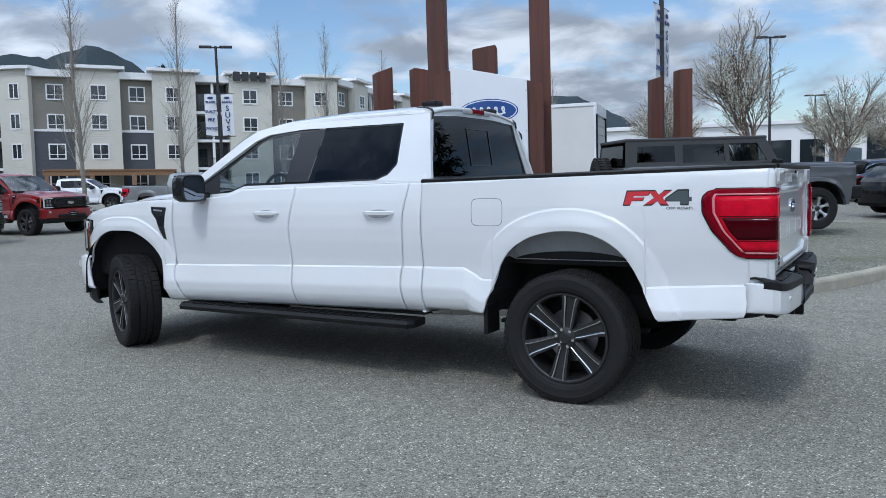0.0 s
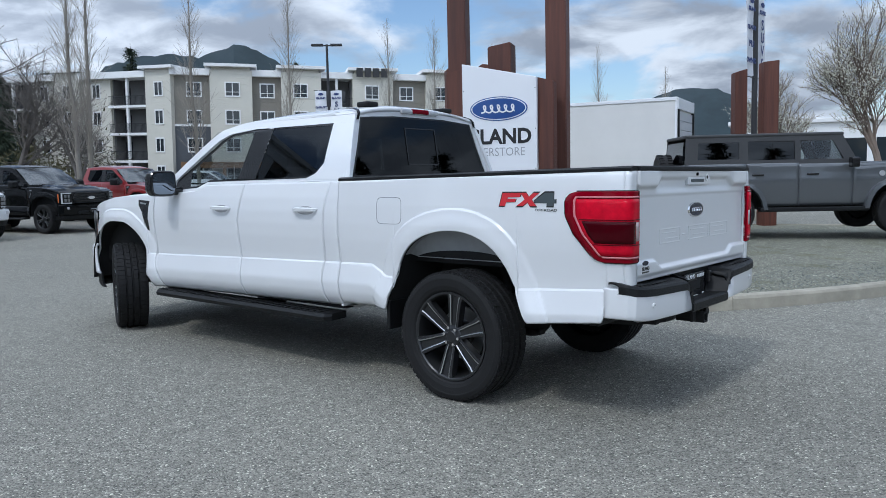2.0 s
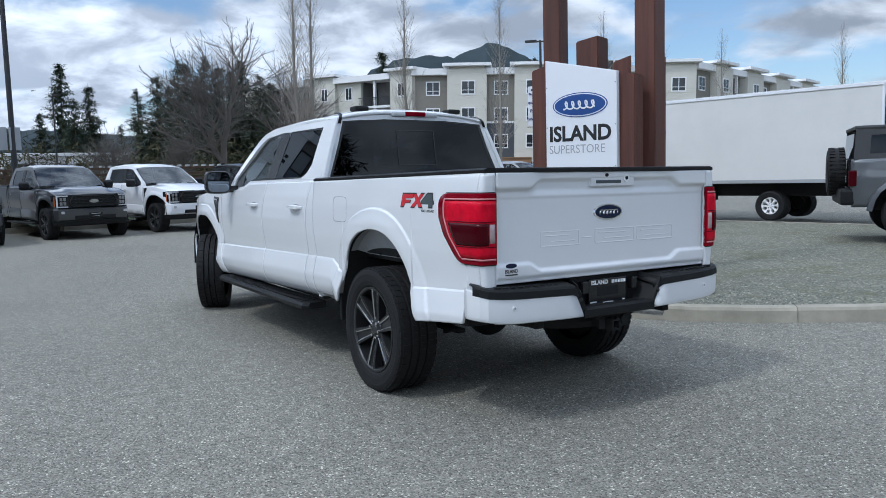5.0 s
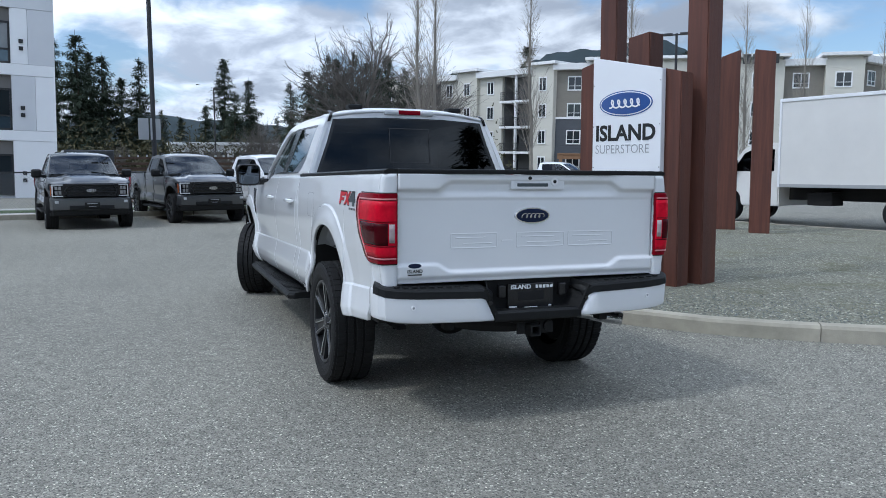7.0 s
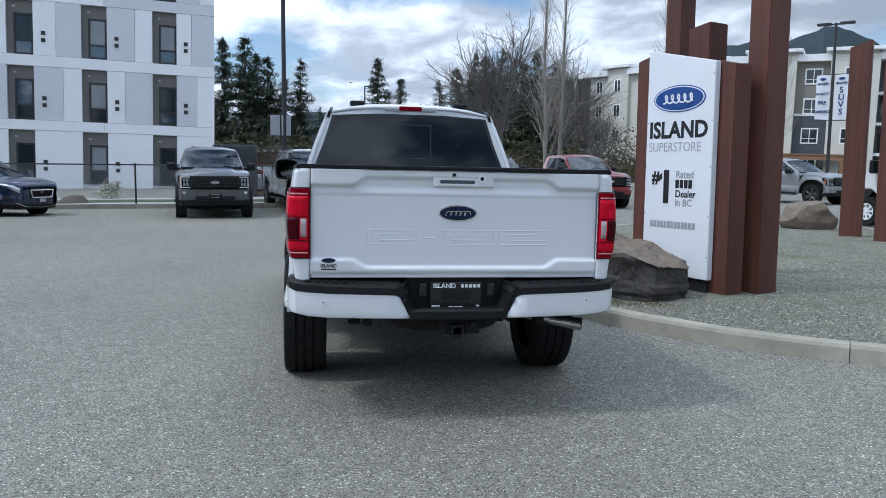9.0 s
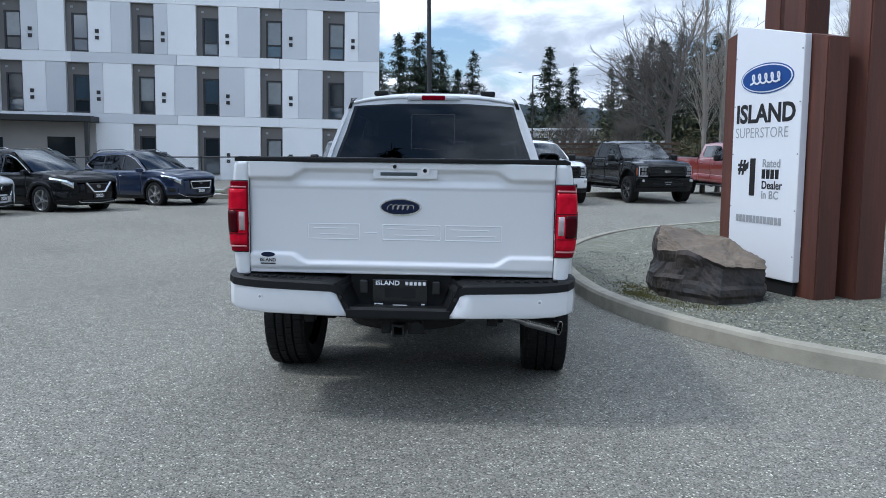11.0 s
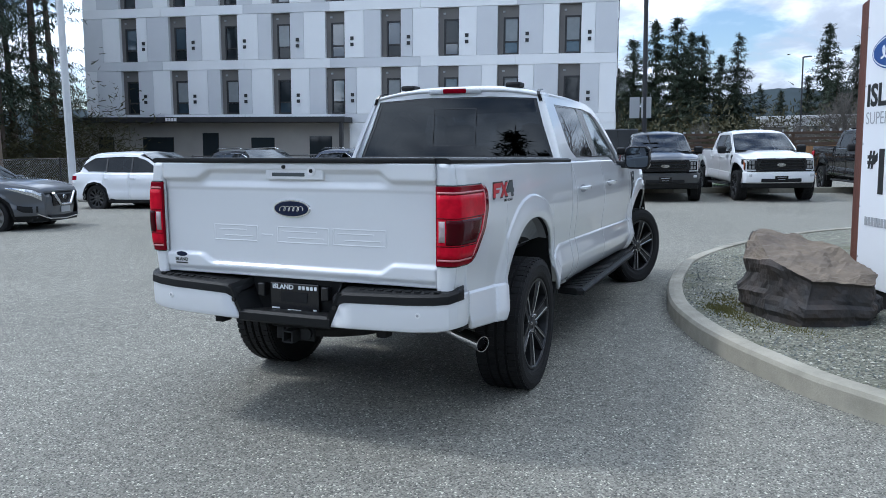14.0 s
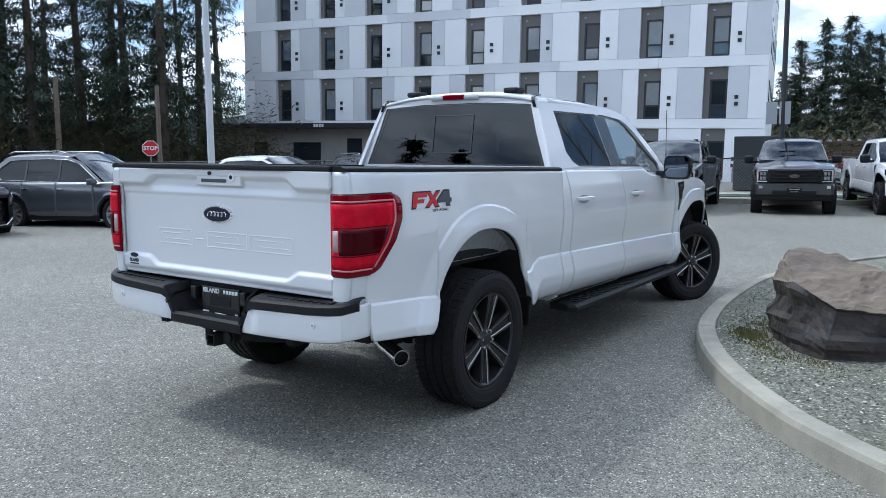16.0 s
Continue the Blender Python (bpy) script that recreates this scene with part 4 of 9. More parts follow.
    plan = [(0.955, 4.66), (0.94, 4.75), (0.88, 4.86), (0.7, 4.94), (0.4, 4.975), (0.0, 4.985)]
    plan = plan + [(-y, x) for y, x in plan[-2::-1]]
    rows = [[(x + o, y, z) for y, x in plan] for z, o in ((0.50, -0.03), (0.53, 0.0), (0.62, 0.02), (0.72, 0.03), (0.79, 0.025), (0.815, -0.03))]
    grid_faces(bm, rows)
    bmesh.ops.recalc_face_normals(bm, faces=bm.faces)
    solid(part("front_bumper", bm, paint_mat, T, smooth=True), 0.02)
    bm = bmesh.new()
    rows = [[(x + o, y * 0.99, z) for y, x in plan] for z, o in ((0.36, -0.10), (0.40, -0.05), (0.505, -0.035))]
    grid_faces(bm, rows)
    bmesh.ops.recalc_face_normals(bm, faces=bm.faces)
    solid(part("front_valance", bm, BLACK_PLASTIC, T), 0.02)
    bm = bmesh.new()
    box(bm, 4.93, 5.008, -0.52, 0.52, 0.53, 0.63, 0.02)
    part("lower_grille", bm, BLACK_PLASTIC, T)
    bm = bmesh.new()
    box(bm, 4.995, 5.022, -0.17, 0.17, 0.575, 0.70, 0.006)
    pl = part("front_plate", bm, GLOSS_BLACK, T)
    bm = bmesh.new()
    box(bm, 5.021, 5.025, -0.12, 0.12, 0.66, 0.675)
    part("plate_bar", bm, LETTER_GREY, pl)
    bm = bmesh.new()
    box(bm, 5.021, 5.025, -0.09, 0.09, 0.595, 0.605)
    part("plate_bar", bm, LETTER_GREY, pl)
    # bed: floor, front wall, inner sides
    bm = bmesh.new()
    box(bm, -1.18, 1.05, -0.80, 0.80, 0.86, 0.90)
    box(bm, 0.99, 1.05, -0.86, 0.86, 0.9, 1.42, 0.01)
    for s in (1, -1):
        box(bm, -1.18, 1.0, min(s * 0.80, s * 0.84), max(s * 0.80, s * 0.84), 0.9, 1.41)
    part("bed_liner", bm, BLACK_PLASTIC, T)
    build_tailgate(T, paint_mat, main)
    build_rear_bumper(T, paint_mat, main)
    # frame, axles, exhaust, spare wheel
    bm = bmesh.new()
    for s in (1, -1):
        box(bm, -0.50, 4.6, s * 0.45 - 0.06, s * 0.45 + 0.06, 0.48, 0.64, 0.01)
        box(bm, -1.15, -0.45, s * 0.45 - 0.055, s * 0.45 + 0.055, 0.575, 0.70, 0.01)
        box(bm, -1.20, -1.12, s * 0.52 - 0.03, s * 0.52 + 0.03, 0.545, 0.64, 0.012)
    box(bm, 1.1, 3.7, -0.90, 0.90, 0.47, 0.56, 0.02)
    box(bm, 3.6, 4.7, -0.5, 0.5, 0.36, 0.9, 0.05)
    box(bm, 3.45, 4.82, -0.80, 0.80, 0.62, 1.05, 0.03)
    part("chassis", bm, DARK, T)
    bm = bmesh.new()
    cyl(bm, (0, -0.75, TYRE_R), (0, 0.75, TYRE_R), 0.05, 0.05, 14)
    bmesh.ops.create_uvsphere(bm, u_segments=16, v_segments=10, radius=0.16, matrix=Matrix.Translation((0, 0.05, TYRE_R)))
    part("rear_axle", bm, DARK, T, smooth=True)
    for s in (1, -1):
        bm = bmesh.new()
        cyl(bm, (-0.18, s * 0.52, 0.36), (-0.10, s * 0.55, 0.85), 0.028, 0.028, 10)
        box(bm, -0.42, 0.65, s * 0.56 - 0.035, s * 0.56 + 0.035, 0.40, 0.43, 0.01)
        part("suspension", bm, DARK, T)
    bm = bmesh.new()
    lathe(bm, [(0.20, -0.11), (0.36, -0.12), (0.38, -0.08), (0.385, 0.08), (0.36, 0.12), (0.20, 0.11)], 28, axis="z")
    bmesh.ops.transform(bm, matrix=pose(-0.70, 0, 0.60), verts=bm.verts)
    bmesh.ops.recalc_face_normals(bm, faces=bm.faces)
    part("spare_wheel", bm, RUBBER, T)
    bm = bmesh.new()
    cyl(bm, (0.6, -0.55, 0.50), (-0.62, -0.60, 0.50), 0.033, 0.033, 16)
    cyl(bm, (-0.62, -0.60, 0.50), (-0.79, -0.93, 0.458), 0.036, 0.036, 20, caps=False)
    pipe = part("tail_pipe", bm, CHROME, T, smooth=False)
    bm = bmesh.new()
    d = Vector((-0.17, -0.33, -0.042)).normalized()
    e = Vector((-0.79, -0.935, 0.456))
    cyl(bm, e - d * 0.22, e, 0.043, 0.045, 24, caps=False)
    solid(part("pipe_tip", bm, CHROME, pipe), 0.004)
    bm = bmesh.new()
    cyl(bm, e - d * 0.08, e - d * 0.06, 0.038, 0.038, 20)
    part("pipe_bore", bm, DARK, pipe)
    # seats, dash, wheel
    for x0, y0 in ((2.25, 0.38), (2.25, -0.38)):
        bm = bmesh.new()
        box(bm, x0, x0 + 0.52, y0 - 0.26, y0 + 0.26, 0.85, 1.02, 0.06)
        box(bm, x0 - 0.12, x0 + 0.08, y0 - 0.25, y0 + 0.25, 0.95, 1.55, 0.07, pose(0, 0, 0, 0, 0, 0))
        box(bm, x0 - 0.13, x0 - 0.03, y0 - 0.14, y0 + 0.14, 1.55, 1.74, 0.04)
        part("seat", bm, SEAT, T)
    bm = bmesh.new()
    box(bm, 1.2, 1.42, -0.66, 0.66, 0.85, 1.50, 0.07)
    for y0 in (-0.45, 0, 0.45):
        box(bm, 1.24, 1.34, y0 - 0.12, y0 + 0.12, 1.50, 1.66, 0.04)
    part("rear_bench", bm, SEAT, T)
    bm = bmesh.new()
    box(bm, 3.05, 3.58, -0.80, 0.80, 0.95, 1.36, 0.06)
    part("dashboard", bm, SEAT, T)
    bm = bmesh.new()
    ring = [Vector((0.19 * math.cos(a), 0, 0.19 * math.sin(a))) for a in [2 * math.pi * i / 20 for i in range(21)]]
    mw = pose(2.93, 0.38, 1.34, 0, -25, 90)
    tube(bm, [mw @ p for p in ring], 0.016, 8)
    tube(bm, [mw @ Vector((-0.18, 0, 0)), mw @ Vector((0.18, 0, 0))], 0.022, 8)
    tube(bm, [mw @ Vector((0, 0, 0)), (3.12, 0.38, 1.26)], 0.04, 8)
    part("steering_wheel", bm, SEAT, T)
    if main:
        bm = bmesh.new()
        cyl(bm, (3.82, -0.80, 1.34), (3.79, -0.80, 1.98), 0.004, 0.003, 6)
        cyl(bm, (3.82, -0.80, 1.33), (3.82, -0.80, 1.37), 0.018, 0.012, 10)
        part("aerial", bm, GLOSS_BLACK, T)
    # the front end is drawn out
    for ob in T.children:
        if ob.type == "MESH":
            for v in ob.data.vertices:
                v.co.x = nose(v.co.x)
        else:
            ob.location.x = nose(ob.location.x)
        for sub in ob.children:
            if ob.type == "MESH":
                for v in sub.data.vertices:
                    v.co.x = nose(v.co.x)
    mats = (WHEEL_DARK, WHEEL_CUT)
    for nm, x, s, turn in (("rear_wheel", 0, 1, 0), ("rear_wheel", 0, -1, 0), ("front_wheel", nose(FA), 1, steer), ("front_wheel", nose(FA), -1, steer)):
        build_wheel(T, nm, x, s * 0.882, s, turn, mats, width=0.29)
    return T


WINDSCREEN = glass("windscreen_tint", (0.26, 0.28, 0.29), base=0.10)


def build_tailgate(T, paint_mat, main):
    half, z0, z1 = 0.847, 0.832, 1.452

    def depth(y, z):
        a = abs(y)
        ends = sstep(0.52, 0.62, a)
        zt = 1.405 - 0.05 * ends
        d = 0.026 * sstep(zt - 0.012, zt + 0.018, z)             # lip along the top
        d -= 0.010 * sstep(1.315, 1.36, z) * (1 - ends)
        d += 0.005 * sstep(1.306, 1.314, z)
        zl = 0.905 + 0.046 * ends
        d += 0.020 * (1 - sstep(zl - 0.022, zl, z))               # ledge along the foot
        d -= 0.012 * (1 - sstep(0.845, 0.875, z))
        return d

    bm = bmesh.new()
    rows = []
    ny, nz = 120 if main else 40, 96 if main else 28
    for j in range(nz + 1):
        z = z0 + (z1 - z0) * j / nz
        rows.append([(-1.205 - depth(y, z), y, z) for y in [half * (2 * i / ny - 1) for i in range(ny + 1)]])
    grid_faces(bm, rows)
    bmesh.ops.recalc_face_normals(bm, faces=bm.faces)
    bm.normal_update()
    if sum(f.normal.x for f in bm.faces) > 0:
        bmesh.ops.reverse_faces(bm, faces=bm.faces)
    gate = solid(part("tailgate", bm, paint_mat, T, smooth=True, sharp=1.2), 0.04)
    bm = bmesh.new()
    box(bm, -1.238, -1.13, -0.85, 0.85, 1.453, 1.480, 0.008)
    part("gate_cap", bm, BLACK_PLASTIC, gate)
    bm = bmesh.new()
    box(bm, -1.2235, -1.20, -0.095, 0.11, 1.382, 1.402, 0.003)
    part("gate_handle", bm, DECAL_GREY, gate)
    bm = bmesh.new()
    box(bm, -1.2215, -1.19, -0.205, 0.15, 1.366, 1.448, 0.004)
    part("handle_bezel", bm, paint_mat, gate)
    bm = bmesh.new()
    cyl(bm, (-1.215, -0.137, 1.412), (-1.227, -0.137, 1.412), 0.024, 0.024, 18)
    lock = part("gate_lock", bm, LETTER_WHITE, gate)
    bm = bmesh.new()
    cyl(bm, (-1.226, -0.137, 1.412), (-1.229, -0.137, 1.412), 0.011, 0.011, 12)
    part("key_slot", bm, BLACK_PLASTIC, lock)
    bm = bmesh.new()
    cyl(bm, (-1.22, 0.03, 1.432), (-1.236, 0.03, 1.432), 0.010, 0.010, 12)
    part("rear_camera", bm, BLACK_PLASTIC, gate)
    # oval badge
    bm = bmesh.new()
    oval(bm, -1.20, 0.0, 1.21, 0.122, 0.050, 0.014)
    badge = part("badge", bm, CHROME, gate)
    bm = bmesh.new()
    oval(bm, -1.2125, 0.0, 1.21, 0.110, 0.042, 0.004)
    part("badge_field", bm, BADGE_BLUE, badge)
    if main:
        bm = bmesh.new()
        tube(bm, [(-1.2165, 0.068 - 0.136 * u + 0.011 * math.sin(u * 31), 1.210 - 0.012 * math.cos(u * 31) - 0.004 * math.sin(u * 31)) for u in [k / 70 for k in range(71)]], 0.0026, 6)
        part("badge_mark", bm, CHROME, badge)
        # pressed model panel: plain raised bars
        for y0, y1 in ((0.52, 0.23), (0.20, 0.13), (0.10, -0.22), (-0.25, -0.56)):
            bm = bmesh.new()
            tall = abs(y0 - y1) > 0.1
            if tall:
                for za, zb in ((1.105, 1.112), (1.022, 1.029)):
                    box(bm, -1.2070, -1.200, min(y0, y1), max(y0, y1), za, zb, 0.002)
                box(bm, -1.2070, -1.200, min(y0, y1) + 0.07, max(y0, y1) - 0.03, 1.082, 1.088, 0.002)
                box(bm, -1.2070, -1.200, min(y0, y1) + 0.03, max(y0, y1) - 0.07, 1.048, 1.054, 0.002)
                for yy in (y0, y1):
                    box(bm, -1.2070, -1.200, yy - 0.003, yy + 0.003, 1.028, 1.106, 0.001)
            else:
                box(bm, -1.2070, -1.200, min(y0, y1), max(y0, y1), 1.060, 1.067, 0.002)
            part("pressed_bar", bm, paint_mat, gate)
        # dealer decal: plain shapes
        bm = bmesh.new()
        oval(bm, -1.2245, 0.745, 0.933, 0.040, 0.014, 0.0015)
        part("decal_oval", bm, BADGE_BLUE, gate)
        bm = text_mesh("ISLAND", 0.027, 0.0006, "CENTER", 0.0008)
        bmesh.ops.transform(bm, matrix=pose(-1.2268, 0.745, 0.902, 90, 0, -90), verts=bm.verts)
        part("decal_letters", bm, DECAL_BLACK, gate)
        bm = bmesh.new()
        box(bm, -1.2275, -1.222, 0.703, 0.787, 0.879, 0.886)
        part("decal_bar", bm, DECAL_BLACK, gate)
        for s in (1, -1):
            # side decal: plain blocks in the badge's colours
            fn = lambda x, z: body_y(x, z) + 0.002
            fn2 = lambda x, z: body_y(x, z) + 0.0035
            x0 = -0.405
            specs = [([(0, 0), (0.135, 0), (0.125, -0.03), (0.04, -0.03), (0.036, -0.042), (0.10, -0.042), (0.092, -0.062), (0.03, -0.062), (0.02, -0.09), (-0.02, -0.09)], DECAL_RED),
                     ([(0.13, 0), (0.17, 0), (0.19, -0.028), (0.22, 0), (0.262, 0), (0.21, -0.045), (0.245, -0.09), (0.20, -0.09), (0.182, -0.064), (0.15, -0.09), (0.105, -0.09), (0.162, -0.045)], DECAL_RED),
                     ([(0.30, 0), (0.36, 0), (0.36, -0.045), (0.375, -0.045), (0.375, -0.068), (0.36, -0.068), (0.36, -0.09), (0.315, -0.09), (0.315, -0.068), (0.235, -0.068), (0.235, -0.05)], DECAL_GREY)]
            for lp, mt in specs:
                if s > 0:
                    pts = [(x0 - a, 1.335 + 0.86 * b) for a, b in lp]
                else:
                    pts = [(x0 - 0.328 + 0.94 * a, 1.335 + 0.86 * b) for a, b in lp]
                c = (sum(p[0] for p in pts) / len(pts), sum(p[1] for p in pts) / len(pts))
                bm = bmesh.new()
                poly_sheet(bm, [[(c[0] + (x - c[0]) * 1.10, c[1] + (z - c[1]) * 1.20) for x, z in pts]], fn, s)
                part("side_decal_edge", bm, DECAL_BLACK, T)
                bm = bmesh.new()
                poly_sheet(bm, [pts], fn2, s)
                part("side_decal", bm, mt, T)
            bm = text_mesh("OFF ROAD", 0.021, 0.0006)
            bmesh.ops.transform(bm, matrix=Matrix.Diagonal((1.5, 1, 1, 1)), verts=bm.verts)
            mm = pose(-0.715 if s > 0 else -0.49, s * (body_y(-0.6, 1.235) + 0.002), 1.234, 90, 0, 180 if s > 0 else 0)
            bmesh.ops.transform(bm, matrix=mm, verts=bm.verts)
            part("decal_letters", bm, DECAL_BLACK, T)


def build_rear_bumper(T, paint_mat, main):
    plan = [(0.972, -1.085), (0.978, -1.13), (0.976, -1.175), (0.962, -1.225), (0.93, -1.262), (0.86, -1.283), (0.74, -1.294), (0.55, -1.306), (0.42, -1.3135), (0.37, -1.316)]
    top = lambda y: pw(y, (0.34, 0.772), (0.80, 0.782), (0.93, 0.795), (0.98, 0.812))
    for s in (1, -1):
        bm = bmesh.new()
        rows = []
        for k, o in ((0.0, 0.050), (0.035, 0.018), (0.07, 0.007), (0.13, 0.003), (0.20, 0.0015), (0.5, 0.0), (0.88, 0.0), (0.95, 0.002), (0.98, 0.006), (1.0, 0.016)):
            row = []
            for y, x in plan:
                zb = pw(y, (0.3, 0.598), (0.8, 0.606), (0.975, 0.63))
                z = zb + (top(y) - zb) * k
                yy = y if y > 0.4 else 0.278 + 0.085 * k
                row.append((x + o, s * (yy - (o if y > 0.9 else 0)), z))
            rows.append(row)
        grid_faces(bm, rows)
        bmesh.ops.recalc_face_normals(bm, faces=bm.faces)
        bm.normal_update()
        q = max(bm.faces, key=lambda q: abs(q.normal.x))
        if q.normal.x > 0:
            bmesh.ops.reverse_faces(bm, faces=bm.faces)
        w = solid(part("bumper_wing", bm, paint_mat, T, smooth=True), 0.02)
        bm = bmesh.new()
        cyl(bm, (-1.280, s * 0.775, 0.705), (-1.297, s * 0.775, 0.705), 0.015, 0.014, 16)
        sensor = part("parking_sensor", bm, LETTER_WHITE, w)
        bm = bmesh.new()
        cyl(bm, (-1.296, s * 0.775, 0.705), (-1.2985, s * 0.775, 0.705), 0.007, 0.007, 12)
        part("sensor_eye", bm, LETTER_GREY, sensor)
        # tread pad along the top of the wing, dropping away towards the plate
        bm = bmesh.new()
        rows = []
        for y, x in plan[2:-1] + [(0.37, -1.316), (0.335, -1.314), (0.295, -1.30)]:
            dip = 0.0 if y > 0.36 else (0.36 - y) * 0.55
            t = (top(y) if y > 0.36 else 0.772) - dip
            rows.append([(x + 0.010, s * (y - 0.002), t - 0.034), (x - 0.005, s * (y + 0.003), t - 0.026), (x - 0.002, s * (y + 0.001), t + 0.012), (x + 0.010, s * (y - 0.006), t + 0.024),
                         (min(x + 0.05, -1.13), s * (y - 0.02), t + 0.033), (-1.10, s * (y - 0.03), min(t + 0.055, 0.838))])
        grid_faces(bm, rows)
        bmesh.ops.recalc_face_normals(bm, faces=bm.faces)
        bm.normal_update()
        if sum(q.normal.z for q in bm.faces) < 0:
            bmesh.ops.reverse_faces(bm, faces=bm.faces)
        pad = solid(part("step_pad", bm, BLACK_PLASTIC, T, smooth=True), 0.012)
        for k in range(9):
            y = 0.43 + 0.052 * k
            bm = bmesh.new()
            box(bm, -1.262, -1.215, min(s * y, s * (y + 0.03)), max(s * y, s * (y + 0.03)), top(y) + 0.030, top(y) + 0.039, 0.003)
            part("tread_bar", bm, BLACK_PLASTIC, pad)
    # recess for the plate between the wings
    bm = bmesh.new()
    prof = [(0.362, 0.785), (0.345, 0.745), (0.285, 0.625), (0.262, 0.598)]
    inner = [(0.285, 0.825), (0.275, 0.76), (0.235, 0.67), (0.215, 0.645)]
    for s in (1, -1):
        outer_row = [(-1.312, s * y, z) for y, z in prof]
        lip_row = [(-1.320, s * (y - 0.025), z + 0.012) for y, z in prof]
        in_row = [(-1.185, s * y, z) for y, z in inner]
        grid_faces(bm, [outer_row, lip_row, in_row], flip=(s > 0))
    lower = [[(-1.312, y, 0.598), (-1.322, y, 0.608), (-1.322, y, 0.648), (-1.308, y, 0.662), (-1.185, y, 0.655)] for y in (-0.285, -0.25, 0.25, 0.285)]
    grid_faces(bm, lower)
    grid_faces(bm, [[(-1.183, -0.30, 0.60), (-1.183, -0.30, 0.842)], [(-1.183, 0.30, 0.60), (-1.183, 0.30, 0.842)]])
    bmesh.ops.recalc_face_normals(bm, faces=bm.faces)
    mid = solid(part("bumper_centre", bm, BLACK_PLASTIC, T), 0.006)
    bm = bmesh.new()
    box(bm, -1.21, -1.192, -0.155, 0.155, 0.645, 0.805, 0.006)
    plate = part("plate_holder", bm, GLOSS_BLACK, T)
    bm = bmesh.new()
    box(bm, -1.2125, -1.209, -0.085, 0.085, 0.70, 0.758)
    part("plate_slot", bm, DARK, plate)
    if main:
        bm = text_mesh("ISLAND", 0.036, 0.0008, "LEFT", 0.001)
        bmesh.ops.transform(bm, matrix=pose(-1.2125, 0.138, 0.782, 90, 0, -90) @ Matrix.Diagonal((1.12, 1, 1, 1)), verts=bm.verts)
        part("plate_letters", bm, LETTER_WHITE, plate)
    k = -0.030 if main else 0.132
    while k > -0.13:
        bm = bmesh.new()
        box(bm, -1.2130, -1.2095, k - 0.0165, k, 0.772, 0.792)
        part("plate_bar", bm, LETTER_WHITE, plate)
        k -= 0.0245
    for ya, yb in ((-0.042, 0.042), (0.095, 0.145), (-0.14, -0.12)):
        bm = bmesh.new()
        box(bm, -1.2130, -1.2095, ya, yb, 0.652 + (0.008 if abs(ya + yb) > 0.1 else 0), 0.660 + (0.008 if abs(ya + yb) > 0.1 else 0))
        part("plate_bar", bm, LETTER_WHITE, plate)
    for y in (0.20, -0.205):
        bm = bmesh.new()
        box(bm, -1.235, -1.19, y - 0.022, y + 0.022, 0.725, 0.80, 0.008)
        part("plate_lamp", bm, GLOSS_BLACK, mid)
    for s in (1, -1):
        bm = bmesh.new()
        cyl(bm, (-1.28, s * 0.305, 0.715), (-1.325, s * 0.318, 0.715), 0.013, 0.013, 12)
        part("bumper_plug", bm, GLOSS_BLACK, mid)
    bm = bmesh.new()
    cyl(bm, (-1.285, 0.0, 0.525), (-1.10, 0.0, 0.525), 0.046, 0.046, 4, caps=False)
    bmesh.ops.rotate(bm, cent=(0, 0, 0.525), matrix=Matrix.Rotation(math.pi / 4, 3, "X"), verts=bm.verts)
    solid(part("tow_hitch", bm, DARK, T), 0.012)
    bm = bmesh.new()
    box(bm, -1.24, -1.12, -0.13, 0.13, 0.565, 0.60, 0.01)
    box(bm, -1.24, -1.22, 0.05, 0.10, 0.50, 0.57, 0.006)
    box(bm, -1.24, -1.22, -0.14, -0.05, 0.50, 0.57, 0.006)
    part("hitch_bracket", bm, DARK, T)
    bm = bmesh.new()
    cyl(bm, (-1.23, -0.10, 0.545), (-1.255, -0.10, 0.545), 0.03, 0.03, 14)
    part("tow_socket", bm, BLACK_PLASTIC, T)
    bm = bmesh.new()
    box(bm, -1.02, -0.62, -0.90, 0.90, 0.57, 0.63, 0.02)
    part("rear_valance", bm, BLACK_PLASTIC, T)


MAIN = pickup(pose(1.233, 5.712, lot_z(1.233, 5.712) + 0.004, 0.70, 0, 150.6), WHITE_PAINT, "white four-door pickup truck with black trim and dark wheels", main=True, steer=-24)
# ---- sign, posts and rocks on the island ----
SIGN_BLUE = material("sign_blue", (0.018, 0.07, 0.26), rough=0.3, vary=0.25, scale=1.5, coat=0.3)
SIGN_SILVER = material("sign_silver", (0.55, 0.57, 0.6), rough=0.3, vary=0.05)
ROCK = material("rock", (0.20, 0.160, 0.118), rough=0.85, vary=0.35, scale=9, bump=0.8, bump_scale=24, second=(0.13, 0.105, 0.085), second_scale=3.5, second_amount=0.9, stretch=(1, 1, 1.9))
# dark stone of the steep sides, with their shade put into its colour
ROCK_SHADED = material("shaded_rock", (0.034, 0.034, 0.035), rough=0.7, vary=0.5, scale=7, bump=1.0, bump_scale=20, second=(0.085, 0.062, 0.048), second_scale=3.0, second_amount=0.8)
MOSS = material("moss", (0.105, 0.100, 0.028), rough=0.95, vary=0.5, scale=12)


